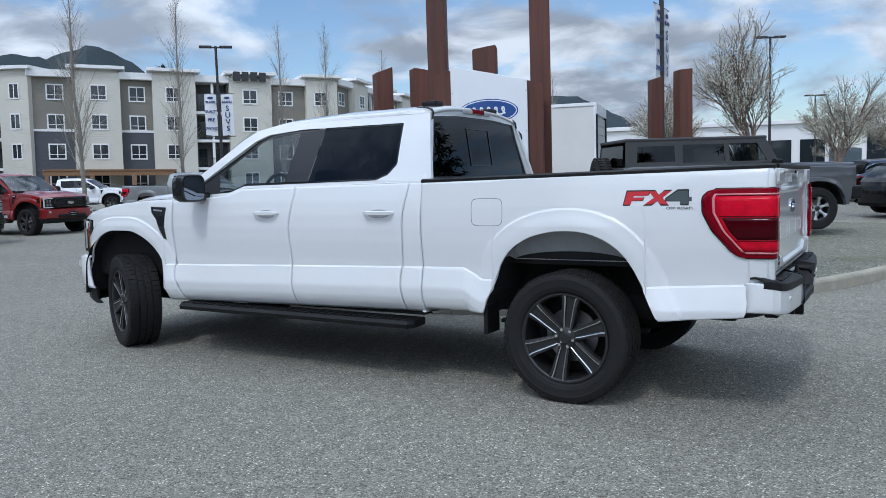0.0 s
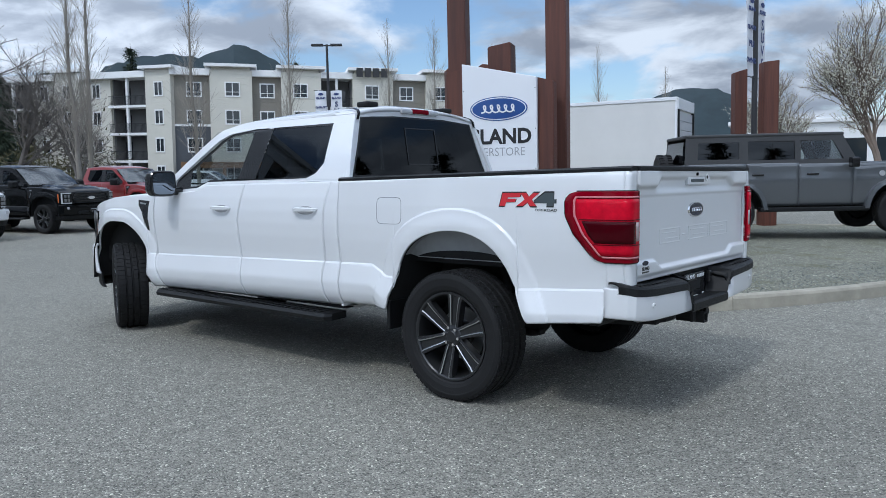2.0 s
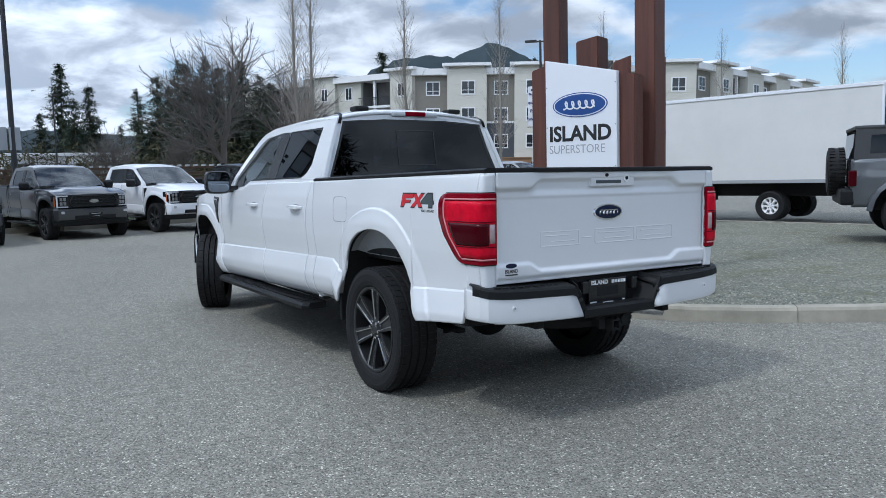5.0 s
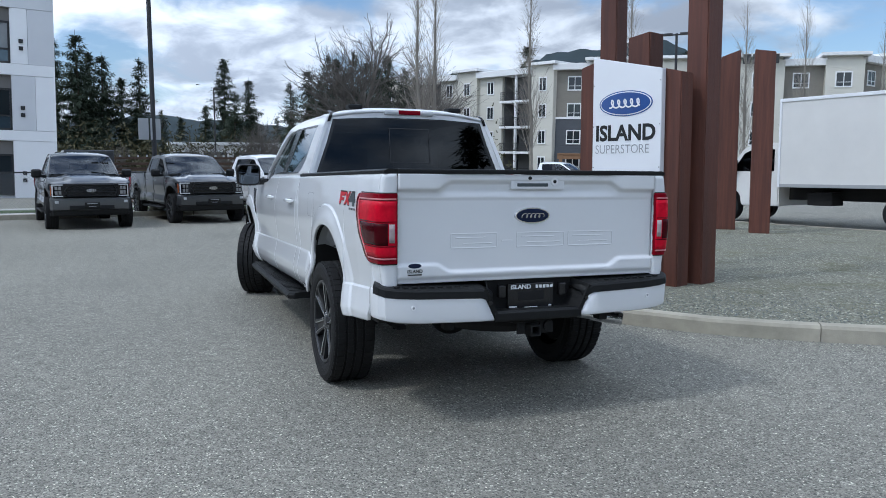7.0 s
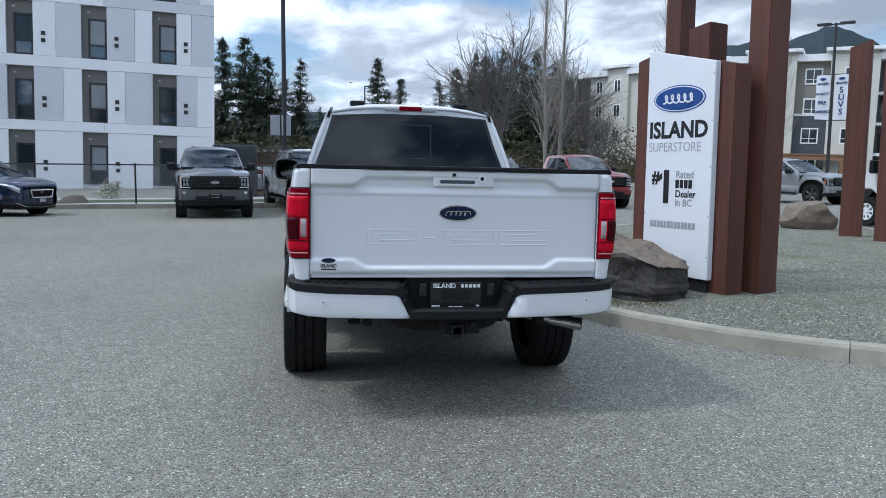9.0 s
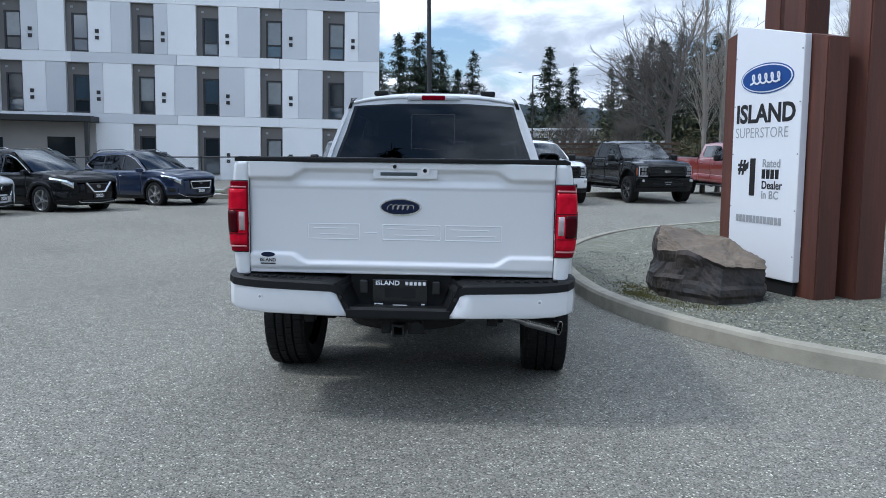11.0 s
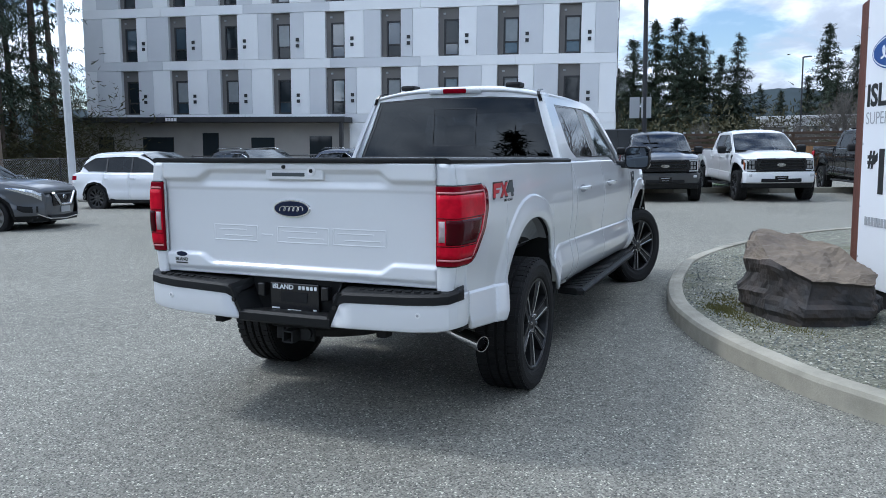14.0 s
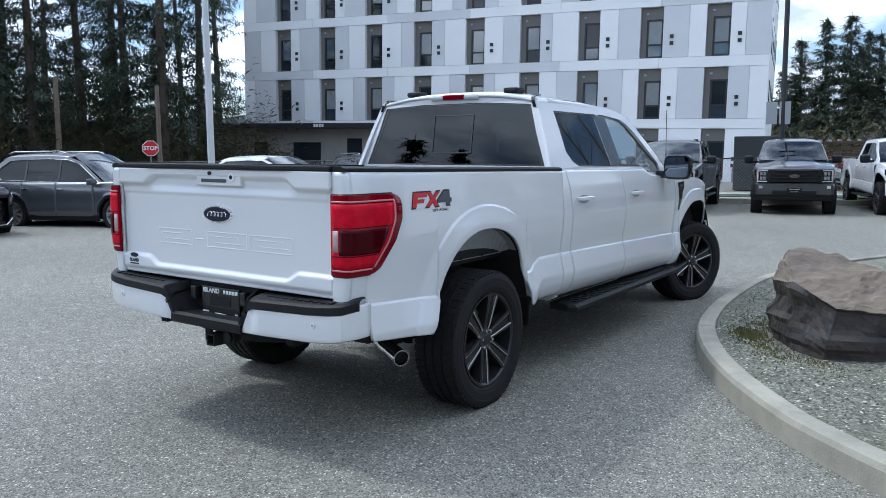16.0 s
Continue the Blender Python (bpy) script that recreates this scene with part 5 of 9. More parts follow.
def timber_post(x, y, z1, w, rz, slope, label="red-brown stained square timber post in the gravel"):
    """A heavy square post with softened edges and a slanted top."""
    bm = bmesh.new()
    w = w if isinstance(w, tuple) else (w, w)
    z0 = GRAVEL_Z - 0.2
    vs = box(bm, -w[0] / 2, w[0] / 2, -w[1] / 2, w[1] / 2, z0, z1)
    for v in bm.verts:
        if v.co.z > z1 - 0.01:
            v.co.z += slope[0] * v.co.x + slope[1] * v.co.y
    n = 10
    bmesh.ops.subdivide_edges(bm, edges=[e for e in bm.edges if abs(e.verts[0].co.z - e.verts[1].co.z) > 1], cuts=n)
    bmesh.ops.bevel(bm, geom=[e for e in bm.edges if e.calc_face_angle(0) > 0.5], offset=0.012, segments=2, affect="EDGES")
    for v in bm.verts:
        v.co.x += 0.004 * noise.noise((v.co.z * 1.3, x, 0))
        v.co.y += 0.004 * noise.noise((v.co.z * 1.3, y, 5))
    ob = mesh_object("timber_post", bm, CEDAR)
    ob.matrix_world = pose(x, y, 0, 0, 0, rz)
    return tagged(ob, label, "post", "timber posts")


timber_post(-0.13, 10.78, 7.4, 0.255, -7, (0, 0), "tall red-brown timber post behind the sign board")
timber_post(1.23, 10.46, 7.9, (0.265, 0.345), -7, (0, 0), "tall red-brown timber post beside the sign board")
timber_post(0.50, 10.42, 3.12, 0.31, -7, (0.15, 0), "short red-brown timber post behind the sign board")
timber_post(-0.02, 10.16, 2.78, 0.30, -7, (0.25, 0), "red-brown timber post holding the sign board")
timber_post(1.08, 10.04, 2.62, 0.265, -7, (-0.25, 0), "red-brown timber post holding the sign board")
timber_post(-1.72, 19.62, 4.12, 0.42, 20, (0.35, 0))
timber_post(-0.75, 18.98, 4.02, 0.42, 20, (-0.15, 0))
timber_post(5.30, 20.6, 3.82, 0.30, 10, (0.3, 0))
timber_post(5.93, 20.3, 3.98, 0.36, 10, (0.1, 0))


def bars(nm, mt, T, u0, u1, z, h, n, y):
    """A row of n plain upright blocks."""
    w = (u1 - u0) / n
    for i in range(n):
        bm = bmesh.new()
        box(bm, u0 + i * w, u0 + (i + 0.78) * w, y - 0.003, y, z - h / 2, z + h / 2)
        part(nm, bm, mt, T)


def build_sign():
    T = thing("sign_board", pose(0.04, 9.98, 0, 0, 0, -7.2), "white upright sign board with blue oval and black bars", "sign")
    W = 0.962
    bm = bmesh.new()
    pts = [(0, 0.255), (W, 0.245), (W, 2.635), (0, 2.845)]
    lo = [bm.verts.new((x, -0.035, z)) for x, z in pts]
    hi = [bm.verts.new((x, 0.05, z)) for x, z in pts]
    bm.faces.new(lo), bm.faces.new(hi[::-1])
    for i in range(4):
        bm.faces.new((lo[i], hi[i], hi[(i + 1) % 4], lo[(i + 1) % 4]))
    bmesh.ops.recalc_face_normals(bm, faces=bm.faces)
    bmesh.ops.bevel(bm, geom=list(bm.edges), offset=0.006, segments=1, affect="EDGES")
    part("panel", bm, SIGN_WHITE, T)
    # added near-black box in place of the shaded gap under the panel
    bm = bmesh.new()
    box(bm, 0.03, W - 0.03, 0.0, 0.04, GRAVEL_Z - 0.15, 0.27)
    part("plinth", bm, DARK, T)

    def disc(nm, ru, rz_, y, mt, lab=""):
        bm = bmesh.new()
        ring = [(0.475 + ru * math.cos(a), y, 2.262 + rz_ * math.sin(a)) for a in [2 * math.pi * i / 48 for i in range(48)]]
        back = [(p[0], y + 0.006, p[2]) for p in ring]
        vs = grid_faces(bm, [ring, back], closed=True)
        bm.faces.new(vs[0])
        bmesh.ops.recalc_face_normals(bm, faces=bm.faces)
        return part(nm, bm, mt, T, lab)

    disc("oval_rim", 0.372, 0.152, -0.040, SIGN_BLUE)
    disc("oval_line", 0.357, 0.140, -0.0425, SIGN_WHITE)
    disc("oval_field", 0.343, 0.128, -0.045, SIGN_BLUE, "blue oval field")
    # a plain flowing white stroke where the script stands
    bm = bmesh.new()
    line = [(0.250 + 0.45 * u + 0.034 * math.sin(u * 31), -0.0475 - 0.0001 * k, 2.262 - 0.045 * math.cos(u * 31) - 0.010 * math.sin(u * 31)) for k, u in [(k, k / 110) for k in range(111)]]
    for a, b in zip(line, line[1:]):
        d = Vector((a[2] - b[2], 0, b[0] - a[0])).normalized() * 0.0095
        bm.faces.new([bm.verts.new((p[0] + q * d.x, p[1], p[2] + q * d.z)) for p, q in ((a, -1), (b, -1), (b, 1), (a, 1))])
    bmesh.ops.remove_doubles(bm, verts=bm.verts, dist=0.0005)
    solid(part("oval_mark", bm, SIGN_WHITE, T), 0.002)

    def words(text, u, z, size, mt, sx=1.0, bold=0.0):
        bm = text_mesh(text, size, 0.001, "LEFT", bold)
        bmesh.ops.transform(bm, matrix=pose(u, -0.0375, z, 90, 0, 0) @ Matrix.Diagonal((sx, 1, 1, 1)), verts=bm.verts)
        part("letters", bm, mt, T)

    words("ISLAND", 0.045, 1.905, 0.258, DECAL_BLACK, 0.97, 0.0085)
    words("SUPERSTORE", 0.045, 1.715, 0.152, LETTER_GREY, 0.875, -0.001)
    words("#", 0.115, 1.37, 0.20, DECAL_BLACK, 0.95, 0.008)
    words("1", 0.225, 1.245, 0.50, DECAL_BLACK, 0.85, 0.022)
    bm = bmesh.new()
    flag = [(0.205, 1.385), (0.265, 1.425), (0.265, 1.355), (0.205, 1.322)]
    lo, hi = [bm.verts.new((u, -0.0375, z)) for u, z in flag], [bm.verts.new((u, -0.0345, z)) for u, z in flag]
    bm.faces.new(lo), bm.faces.new(hi[::-1])
    for k in range(4):
        bm.faces.new((lo[k], lo[(k + 1) % 4], hi[(k + 1) % 4], hi[k]))
    bmesh.ops.recalc_face_normals(bm, faces=bm.faces)
    part("letters", bm, DECAL_BLACK, T)
    words("Rated", 0.47, 1.405, 0.115, LETTER_GREY, 0.95, 0.002)
    bars("name_bar", DECAL_BLACK, T, 0.47, 0.72, 1.30, 0.095, 4, -0.036)
    words("Dealer", 0.47, 1.185, 0.115, DECAL_BLACK, 0.92, 0.002)
    words("in BC", 0.47, 1.085, 0.115, LETTER_GREY, 0.95, 0.002)
    bars("address_bar", LETTER_GREY, T, 0.11, 0.78, 0.83, 0.075, 13, -0.036)
    for u in (0.018, W - 0.018):
        for z in (0.5, 0.95, 1.5, 2.0, 2.5):
            bm = bmesh.new()
            cyl(bm, (u, -0.034, z), (u, -0.041, z), 0.007, 0.007, 8)
            part("screw", bm, STEEL, T)


build_sign()


def rock(m, size, seed, label, cut=0.5):
    """A split boulder: flat broken faces cut off a lump, then roughened."""
    rnd = random.Random(seed)
    bm = bmesh.new()
    bmesh.ops.create_icosphere(bm, subdivisions=4, radius=1.0)
    planes = []
    for k in range(16):
        n = Vector((rnd.gauss(0, 1), rnd.gauss(0, 1), rnd.gauss(0.25, 0.8))).normalized()
        planes.append((n, rnd.uniform(cut, cut + 0.3)))
    for v in bm.verts:
        for n, d in planes:
            over = v.co.dot(n) - d
            if over > 0:
                v.co -= n * over * 0.97
    for v in bm.verts:
        p = v.co * 1.0
        f = 0.05 * noise.fractal(p * 2.2 + Vector((seed, 0, 0)), 0.9, 2.1, 5)
        st = 0.035 * math.floor((p.z + 0.25 * p.x + 0.15 * noise.noise(p * 1.7)) * 6) / 6
        v.co += v.co.normalized() * (f + st)
        v.co = Vector((v.co.x * size[0], v.co.y * size[1], max(v.co.z, -0.62) * size[2]))
    ob = mesh_object("boulder", bm, ROCK)
    ob.matrix_world = m
    return tagged(ob, label, "boulder")


def big_rock():
    """A split boulder: a slanted weathered top over broken sides with a ledge, their shade put into the colour."""
    bm = bmesh.new()
    foot = [(-0.17, 8.98), (0.27, 8.71), (0.62, 8.74), (0.99, 8.84), (1.06, 9.40), (0.62, 9.78), (0.03, 9.52)]
    crest = [(0.27, 8.74, 0.55), (0.10, 8.92, 0.78), (-0.04, 9.06, 0.76), (0.20, 9.27, 0.75), (0.52, 9.43, 0.66), (0.86, 9.56, 0.50), (1.05, 9.42, 0.42), (1.00, 8.93, 0.465),
             (0.66, 8.77, 0.585), (0.28, 9.60, 0.52), (-0.14, 9.03, 0.50)]
    for x, y in foot:
        bm.verts.new((x, y, 0.02))
    for p in crest:
        bm.verts.new(p)
    bmesh.ops.convex_hull(bm, input=bm.verts)
    bmesh.ops.delete(bm, geom=[v for v in bm.verts if not v.link_faces], context="VERTS")
    bmesh.ops.triangulate(bm, faces=bm.faces)
    bmesh.ops.subdivide_edges(bm, edges=bm.edges, cuts=13, use_grid_fill=True)
    bm.normal_update()
    c = Vector((0.45, 9.25, 0.3))
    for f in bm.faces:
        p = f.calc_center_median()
        # level faces take the tan stone, steep ones the stone darkened for shade
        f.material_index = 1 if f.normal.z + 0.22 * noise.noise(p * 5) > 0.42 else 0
    moves = []
    for v in bm.verts:
        p, n = v.co, v.normal
        rough = 0.040 * noise.fractal(p * 3.4, 0.9, 2.1, 6) + 0.010 * noise.noise(p * 19)
        side = 1 - sstep(0.25, 0.6, n.z)
        # a ledge slants along the broken side, with blocks standing out below it
        lip = 0.335 - 0.11 * (p.x - 0.27) + 0.03 * noise.noise(p * 4)
        ledge = -0.035 * sstep(lip - 0.012, lip + 0.012, p.z) * (1 - sstep(0.42, 0.55, p.z))
        under = -0.030 * (1 - sstep(0.145, 0.165, p.z + 0.03 * noise.noise(p * 3)))
        block = 0.013 * noise.cell(Vector((p.x * 4.5 + p.z, p.y * 4.5, p.z * 3.5)))
        plates = 0.026 * math.floor(3 * noise.noise(p * 3.1 + Vector((0, 0, p.x)))) / 3
        moves.append((v, n * (rough + side * (ledge + under + block) + (1 - side) * plates)))
    for v, d in moves:
        v.co += d
    ob = mesh_object("boulder", bm, [ROCK_SHADED, ROCK])
    return tagged(ob, "large split boulder with tan weathered top and broken sides darkened for shade", "boulder", "boulders on the island")


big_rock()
rock(pose(-3.3, 21.0, GRAVEL_Z + 0.25, 0, 0, 10), (0.85, 0.6, 0.52), 5, "low dark grey boulder beside the timber posts")["group"] = "boulders on the island"
# ---- other vehicles ----
def repaint(T, old, mat):
    for o in (T, *T.children_recursive):
        if o.type == "MESH":
            for sl in o.material_slots:
                if sl.material == old:
                    sl.link = "OBJECT"
                    sl.material = mat
    return T


SILVER_GREY = paint("grey_metallic", (0.085, 0.09, 0.095), 0.35)
DARK_GREY = paint("dark_grey_metallic", (0.055, 0.058, 0.062), 0.35)
BLACK_PAINT = material("black_paint", (0.005, 0.0055, 0.006), rough=0.2, vary=0.015, scale=1.5, coat=0.35, spec=0.10)
RED_PAINT = paint("deep_red_paint", (0.23, 0.012, 0.014), 0.2)
BLUE_PAINT = paint("navy_paint", (0.010, 0.022, 0.06), 0.3)
PEARL_PAINT = paint("second_white_paint", (0.77, 0.78, 0.80))
SILVER_PAINT = paint("silver_paint", (0.30, 0.31, 0.32), 0.5)
MAROON_PAINT = paint("maroon_paint", (0.10, 0.010, 0.02), 0.3)
SUV_GREY = paint("slate_metallic", (0.09, 0.095, 0.105), 0.35)
BRONCO_GREY = paint("carbon_grey", (0.095, 0.102, 0.110), 0.3)


LAMP_REFLECTOR = material("lamp_reflector", (0.62, 0.64, 0.66), rough=0.12, metal=0.9, vary=0.25, scale=25, coat=1.0)


def front_at(x, y, rz):
    """Pose of a pickup whose front axle stands over x, y."""
    h = radians(rz)
    d = nose(FRONT_AXLE)
    return pose(x - d * math.cos(h), y - d * math.sin(h), 0, 0, 0, rz)


ROW = "pickups parked in a row"
proto = pickup(front_at(-15.25, 10.92, -20), PEARL_PAINT, "metallic grey pickup truck parked nose out by the fence", group=ROW)
repaint(proto, PEARL_PAINT, SILVER_GREY)
for x, y, rz, mt, lab in ((-15.0, 14.25, -17, DARK_GREY, "dark grey metallic pickup truck parked in the row"),
                          (-14.25, 17.15, -13, PEARL_PAINT, "white pickup truck with black grille parked in the row"),
                          (-13.55, 20.75, -16, BLACK_PAINT, "black pickup truck parked in the row"),
                          (-13.2, 25.1, -22, RED_PAINT, "deep red pickup truck parked at the end of the row")):
    c = copy_thing(proto, front_at(x, y, rz))
    tagged(c, lab)
    repaint(c, SILVER_GREY, mt)
for x, y, rz, mt, lab in ((-10.2, 36.6, -8, SILVER_PAINT, "silver pickup truck parked beyond the island"),
                          (-21.0, 47.5, 5, PEARL_PAINT, "white pickup truck parked before the apartments")):
    c = copy_thing(proto, front_at(x, y, rz))
    tagged(c, lab, group="pickups far off")
    repaint(c, SILVER_GREY, mt)


def suv(m, paint_mat, label, L=4.65, W=1.84, H=1.66, wb=2.70, mats=None, plate="", grille="v", spokes=5, roof_rails=True, group=""):
    """A crossover: x forward from the rear axle."""
    T = thing("suv", m, label, "car", group)
    mats = mats or (STEEL, STEEL)
    ro = (L - wb) * 0.52
    x0, x1 = -ro, L - ro
    R = 0.365
    arch = [(-0.43, 0.30), (-0.42, 0.45), (-0.36, 0.60), (-0.22, 0.72), (0, 0.765), (0.22, 0.72), (0.36, 0.60), (0.42, 0.45), (0.43, 0.30)]

    def hy(x, z):
        w = soft(x, (x0, W * 0.40), (x0 + 0.12, W * 0.455), (x0 + 0.5, W * 0.49), (x1 - 0.9, W * 0.495), (x1 - 0.45, W * 0.465), (x1 - 0.15, W * 0.40), (x1, W * 0.32))
        p = soft(z, (0.24, -0.10), (0.34, -0.03), (0.5, -0.005), (0.62, -0.02), (0.78, 0.0), (0.9, -0.01), (1.05, -0.05))
        d = min(arch_gap(x, z, arch, 0), arch_gap(x, z, arch, wb))
        return w + p + 0.022 * (1 - sstep(0.05, 0.10, d))

    def top(x):
        return soft(x, (x0, 0.86), (x0 + 0.12, 0.99), (x0 + 0.9, 1.045), (x1 - 1.25, 1.045), (x1 - 0.7, 1.02), (x1 - 0.28, 0.945), (x1 - 0.08, 0.87), (x1, 0.78))

    def low(x):
        for c in (0, wb):
            if -0.43 < x - c < 0.43:
                return pw(x - c, *arch)
        return pw(x, (x0, 0.36), (x0 + 0.3, 0.27), (x1 - 0.3, 0.25), (x1, 0.30))

    for s in (1, -1):
        for nm, a, b in (("rear_quarter", x0, 0.30), ("rear_door", 0.306, 1.19), ("front_door", 1.196, wb - 0.56), ("front_fender", wb - 0.554, x1)):
            bm = bmesh.new()
            n = max(8, int((b - a) / 0.035))
            rows = []
            for i in range(n + 1):
                x = a + (b - a) * i / n
                za, zb = low(x), top(x)
                rows.append([(x, s * hy(x, za + (zb - za) * j / 14), za + (zb - za) * j / 14) for j in range(15)])
            grid_faces(bm, rows, flip=(s < 0))
            solid(part(nm, bm, paint_mat, T, smooth=True), 0.015)
        bm = bmesh.new()
        rows = []
        for i in range(9):
            x = 0.44 + (wb - 0.88) * i / 8
            y = hy(x, 0.3)
            rows.append([(x, s * (y - 0.02), 0.22), (x, s * (y + 0.015), 0.25), (x, s * (y + 0.012), 0.36)])
        grid_faces(bm, rows, flip=(s < 0))
        solid(part("sill_cladding", bm, BLACK_PLASTIC, T), 0.02)
        # arch lips
        for c in (0, wb):
            bm = bmesh.new()
            rows = []
            for ax, az in arch:
                x = c + ax
                k = Vector((ax, az - 0.3)).normalized()
                rows.append([(x, s * (hy(x, az) + 0.006), az), (x + k.x * 0.05, s * (hy(x, az + 0.03) + 0.008), az + k.y * 0.05), (x, s * (W / 2 - 0.25), az)])
            grid_faces(bm, rows, closed=True)
            bmesh.ops.recalc_face_normals(bm, faces=bm.faces)
            part("wheel_arch", bm, BLACK_PLASTIC, T)
        # glasshouse side
        gy = lambda x, z: min(hy(x, 1.0), W * 0.47) - 0.035 - (z - 1.0) * 0.36
        zr = H - 0.13
        fb = wb - 0.30
        side = [(x0 + 0.30, 1.02), (x0 + 0.42, 1.10), (x0 + 0.55, zr - 0.14), (x0 + 0.75, zr), (0.8, zr + 0.03), (1.35, zr + 0.005), (1.7, zr - 0.10), (fb, 0.985), (1.2, 1.0)]
        frame_hole = [(x0 + 0.47, 1.22), (x0 + 0.55, 1.30), (x0 + 0.86, zr - 0.07), (0.8, zr - 0.035), (1.33, zr - 0.055), (1.66, zr - 0.155), (fb - 0.17, 1.04), (1.2, 1.045), (x0 + 0.72, 1.09)]
        bm = bmesh.new()
        poly_sheet(bm, [dense(side, 0.1), dense(frame_hole, 0.1)], gy, s)
        solid(part("window_frame", bm, paint_mat, T), 0.02)
        bm = bmesh.new()
        poly_sheet(bm, [dense(frame_hole, 0.1)], lambda x, z: gy(x, z) - 0.008, s)
        part("side_glass", bm, TINT, T)
        bm = bmesh.new()
        tube(bm, [(x, s * (gy(x, z) + 0.002), z) for x, z in frame_hole + frame_hole[:1]], 0.009, 6)
        part("chrome_strip", bm, CHROME, T)
        for px in (0.28, 1.16):
            bm = bmesh.new()
            poly_sheet(bm, [[(px, 1.04), (px + 0.06, 1.04), (px + 0.02, zr - 0.04), (px - 0.03, zr - 0.04)]], lambda x, z: gy(x, z) + 0.001, s)
            part("pillar", bm, GLOSS_BLACK, T)
        if roof_rails:
            bm = bmesh.new()
            tube(bm, [(x0 + 0.8, s * W * 0.33, H - 0.05), (x0 + 0.95, s * W * 0.33, H - 0.005), (1.1, s * W * 0.335, H + 0.0), (1.28, s * W * 0.335, H - 0.045)], 0.014, 6)
            part("roof_rail", bm, CHROME, T)
        # lamps
        bm = bmesh.new()
        rows = []
        for k in range(6):
            x = x1 - 0.62 + 0.115 * k
            zc = top(x) - 0.095
            h = 0.016 + 0.013 * k
            rows.append([(x, s * (hy(x, zc) + 0.012), zc - h), (x, s * (hy(x, zc) + 0.016), zc), (x, s * (hy(x, zc) + 0.004), zc + h * 0.8)])
        grid_faces(bm, rows, flip=(s < 0))
        solid(part("headlight", bm, LAMP_REFLECTOR, T), 0.02)
        # fog lamp pocket and dark lower lip of the nose
        bm = bmesh.new()
        rows = [[(x, s * (hy(x, z) + 0.006), z) for z in (za, (za + zb) / 2, zb)] for x, za, zb in ((x1 - 0.44, 0.50, 0.58), (x1 - 0.34, 0.44, 0.56), (x1 - 0.22, 0.43, 0.55), (x1 - 0.10, 0.43, 0.55))]
        grid_faces(bm, rows, flip=(s < 0))
        solid(part("fog_lamp_pocket", bm, BLACK_PLASTIC, T), 0.01)
        bm = bmesh.new()
        rows = [[(x, s * (hy(x, z) + 0.008), z) for z in (0.25, 0.30, 0.36)] for x in (wb + 0.43, wb + 0.50, x1 - 0.30, x1 - 0.18, x1 - 0.08, x1)]
        grid_faces(bm, rows, flip=(s < 0))
        solid(part("lower_lip", bm, BLACK_PLASTIC, T), 0.01)
        bm = bmesh.new()
        rows = [[(x, s * (hy(x, z) + 0.008), z) for z in (0.86, 0.92, 0.98)] for x in (x0 + 0.03, x0 + 0.15, x0 + 0.33)]
        grid_faces(bm, rows, flip=(s < 0))
        solid(part("tail_light", bm, LENS_RED, T), 0.02)
        # mirror and handles
        bm = bmesh.new()
        box(bm, fb - 0.30, fb - 0.16, min(s * 0.88, s * 1.06), max(s * 0.88, s * 1.06), 1.0, 1.13, 0.03)
        part("side_mirror", bm, paint_mat, T)
        for hx in (0.42, 1.32):
            bm = bmesh.new()
            y = hy(hx, 0.9)
            box(bm, hx - 0.09, hx + 0.09, min(s * y, s * (y + 0.03)), max(s * y, s * (y + 0.03)), 0.885, 0.915, 0.01)
            part("door_handle", bm, CHROME if paint_mat is not PEARL_PAINT else paint_mat, T)
    # roof, hood, screens
    bm = bmesh.new()
    rows = []
    for i in range(13):
        x = x0 + 0.62 + i * (1.42 - x0 - 0.62) / 12
        ze = pw(x, (x0 + 0.6, H - 0.17), (x0 + 0.8, H - 0.12), (0.8, H - 0.10), (1.45, H - 0.135))
        ye = W * 0.47 - 0.035 - (ze - 1.0) * 0.36
        rows.append([(x, u * ye, ze + 0.09 * (1 - abs(u) ** 2.6)) for u in [j / 10 - 1 for j in range(21)]])
    grid_faces(bm, rows, flip=True)
    solid(part("roof", bm, paint_mat, T, smooth=True), 0.02)
    bm = bmesh.new()
    rows = []
    for i in range(17):
        x = wb - 0.46 + i * (x1 - 0.02 - (wb - 0.46)) / 16
        ye = hy(x, top(x)) - 0.004
        rows.append([(x + 0.06 * (1 - u * u) * i / 16, u * ye, top(x) + 0.07 * (1 - abs(u) ** 2.5) * soft(x, (x1 - 1.2, 1), (x1 - 0.3, 0.8), (x1, 0.2))) for u in [j / 10 - 1 for j in range(21)]])
    grid_faces(bm, rows, flip=True)
    solid(part("hood", bm, paint_mat, T, smooth=True), 0.02)

    def screen(nm, xa, za, ya, xb, zb, yb, bow):
        bm = bmesh.new()
        rows = []
        for i in range(7):
            t = i / 6
            rows.append([(xa + (xb - xa) * t + bow * (1 - u * u), u * (ya + (yb - ya) * t), za + (zb - za) * t + 0.03 * math.sin(t * math.pi)) for u in [j / 6 - 1 for j in range(13)]])
        grid_faces(bm, rows)
        bmesh.ops.recalc_face_normals(bm, faces=bm.faces)
        part(nm, bm, WINDSCREEN, T, smooth=True)

    screen("windscreen", 1.44, H - 0.06, W * 0.345, wb - 0.28, 1.00, W * 0.43, 0.10)
    screen("rear_glass", x0 + 0.64, H - 0.10, W * 0.34, x0 + 0.28, 1.02, W * 0.40, -0.05)
    bm = bmesh.new()
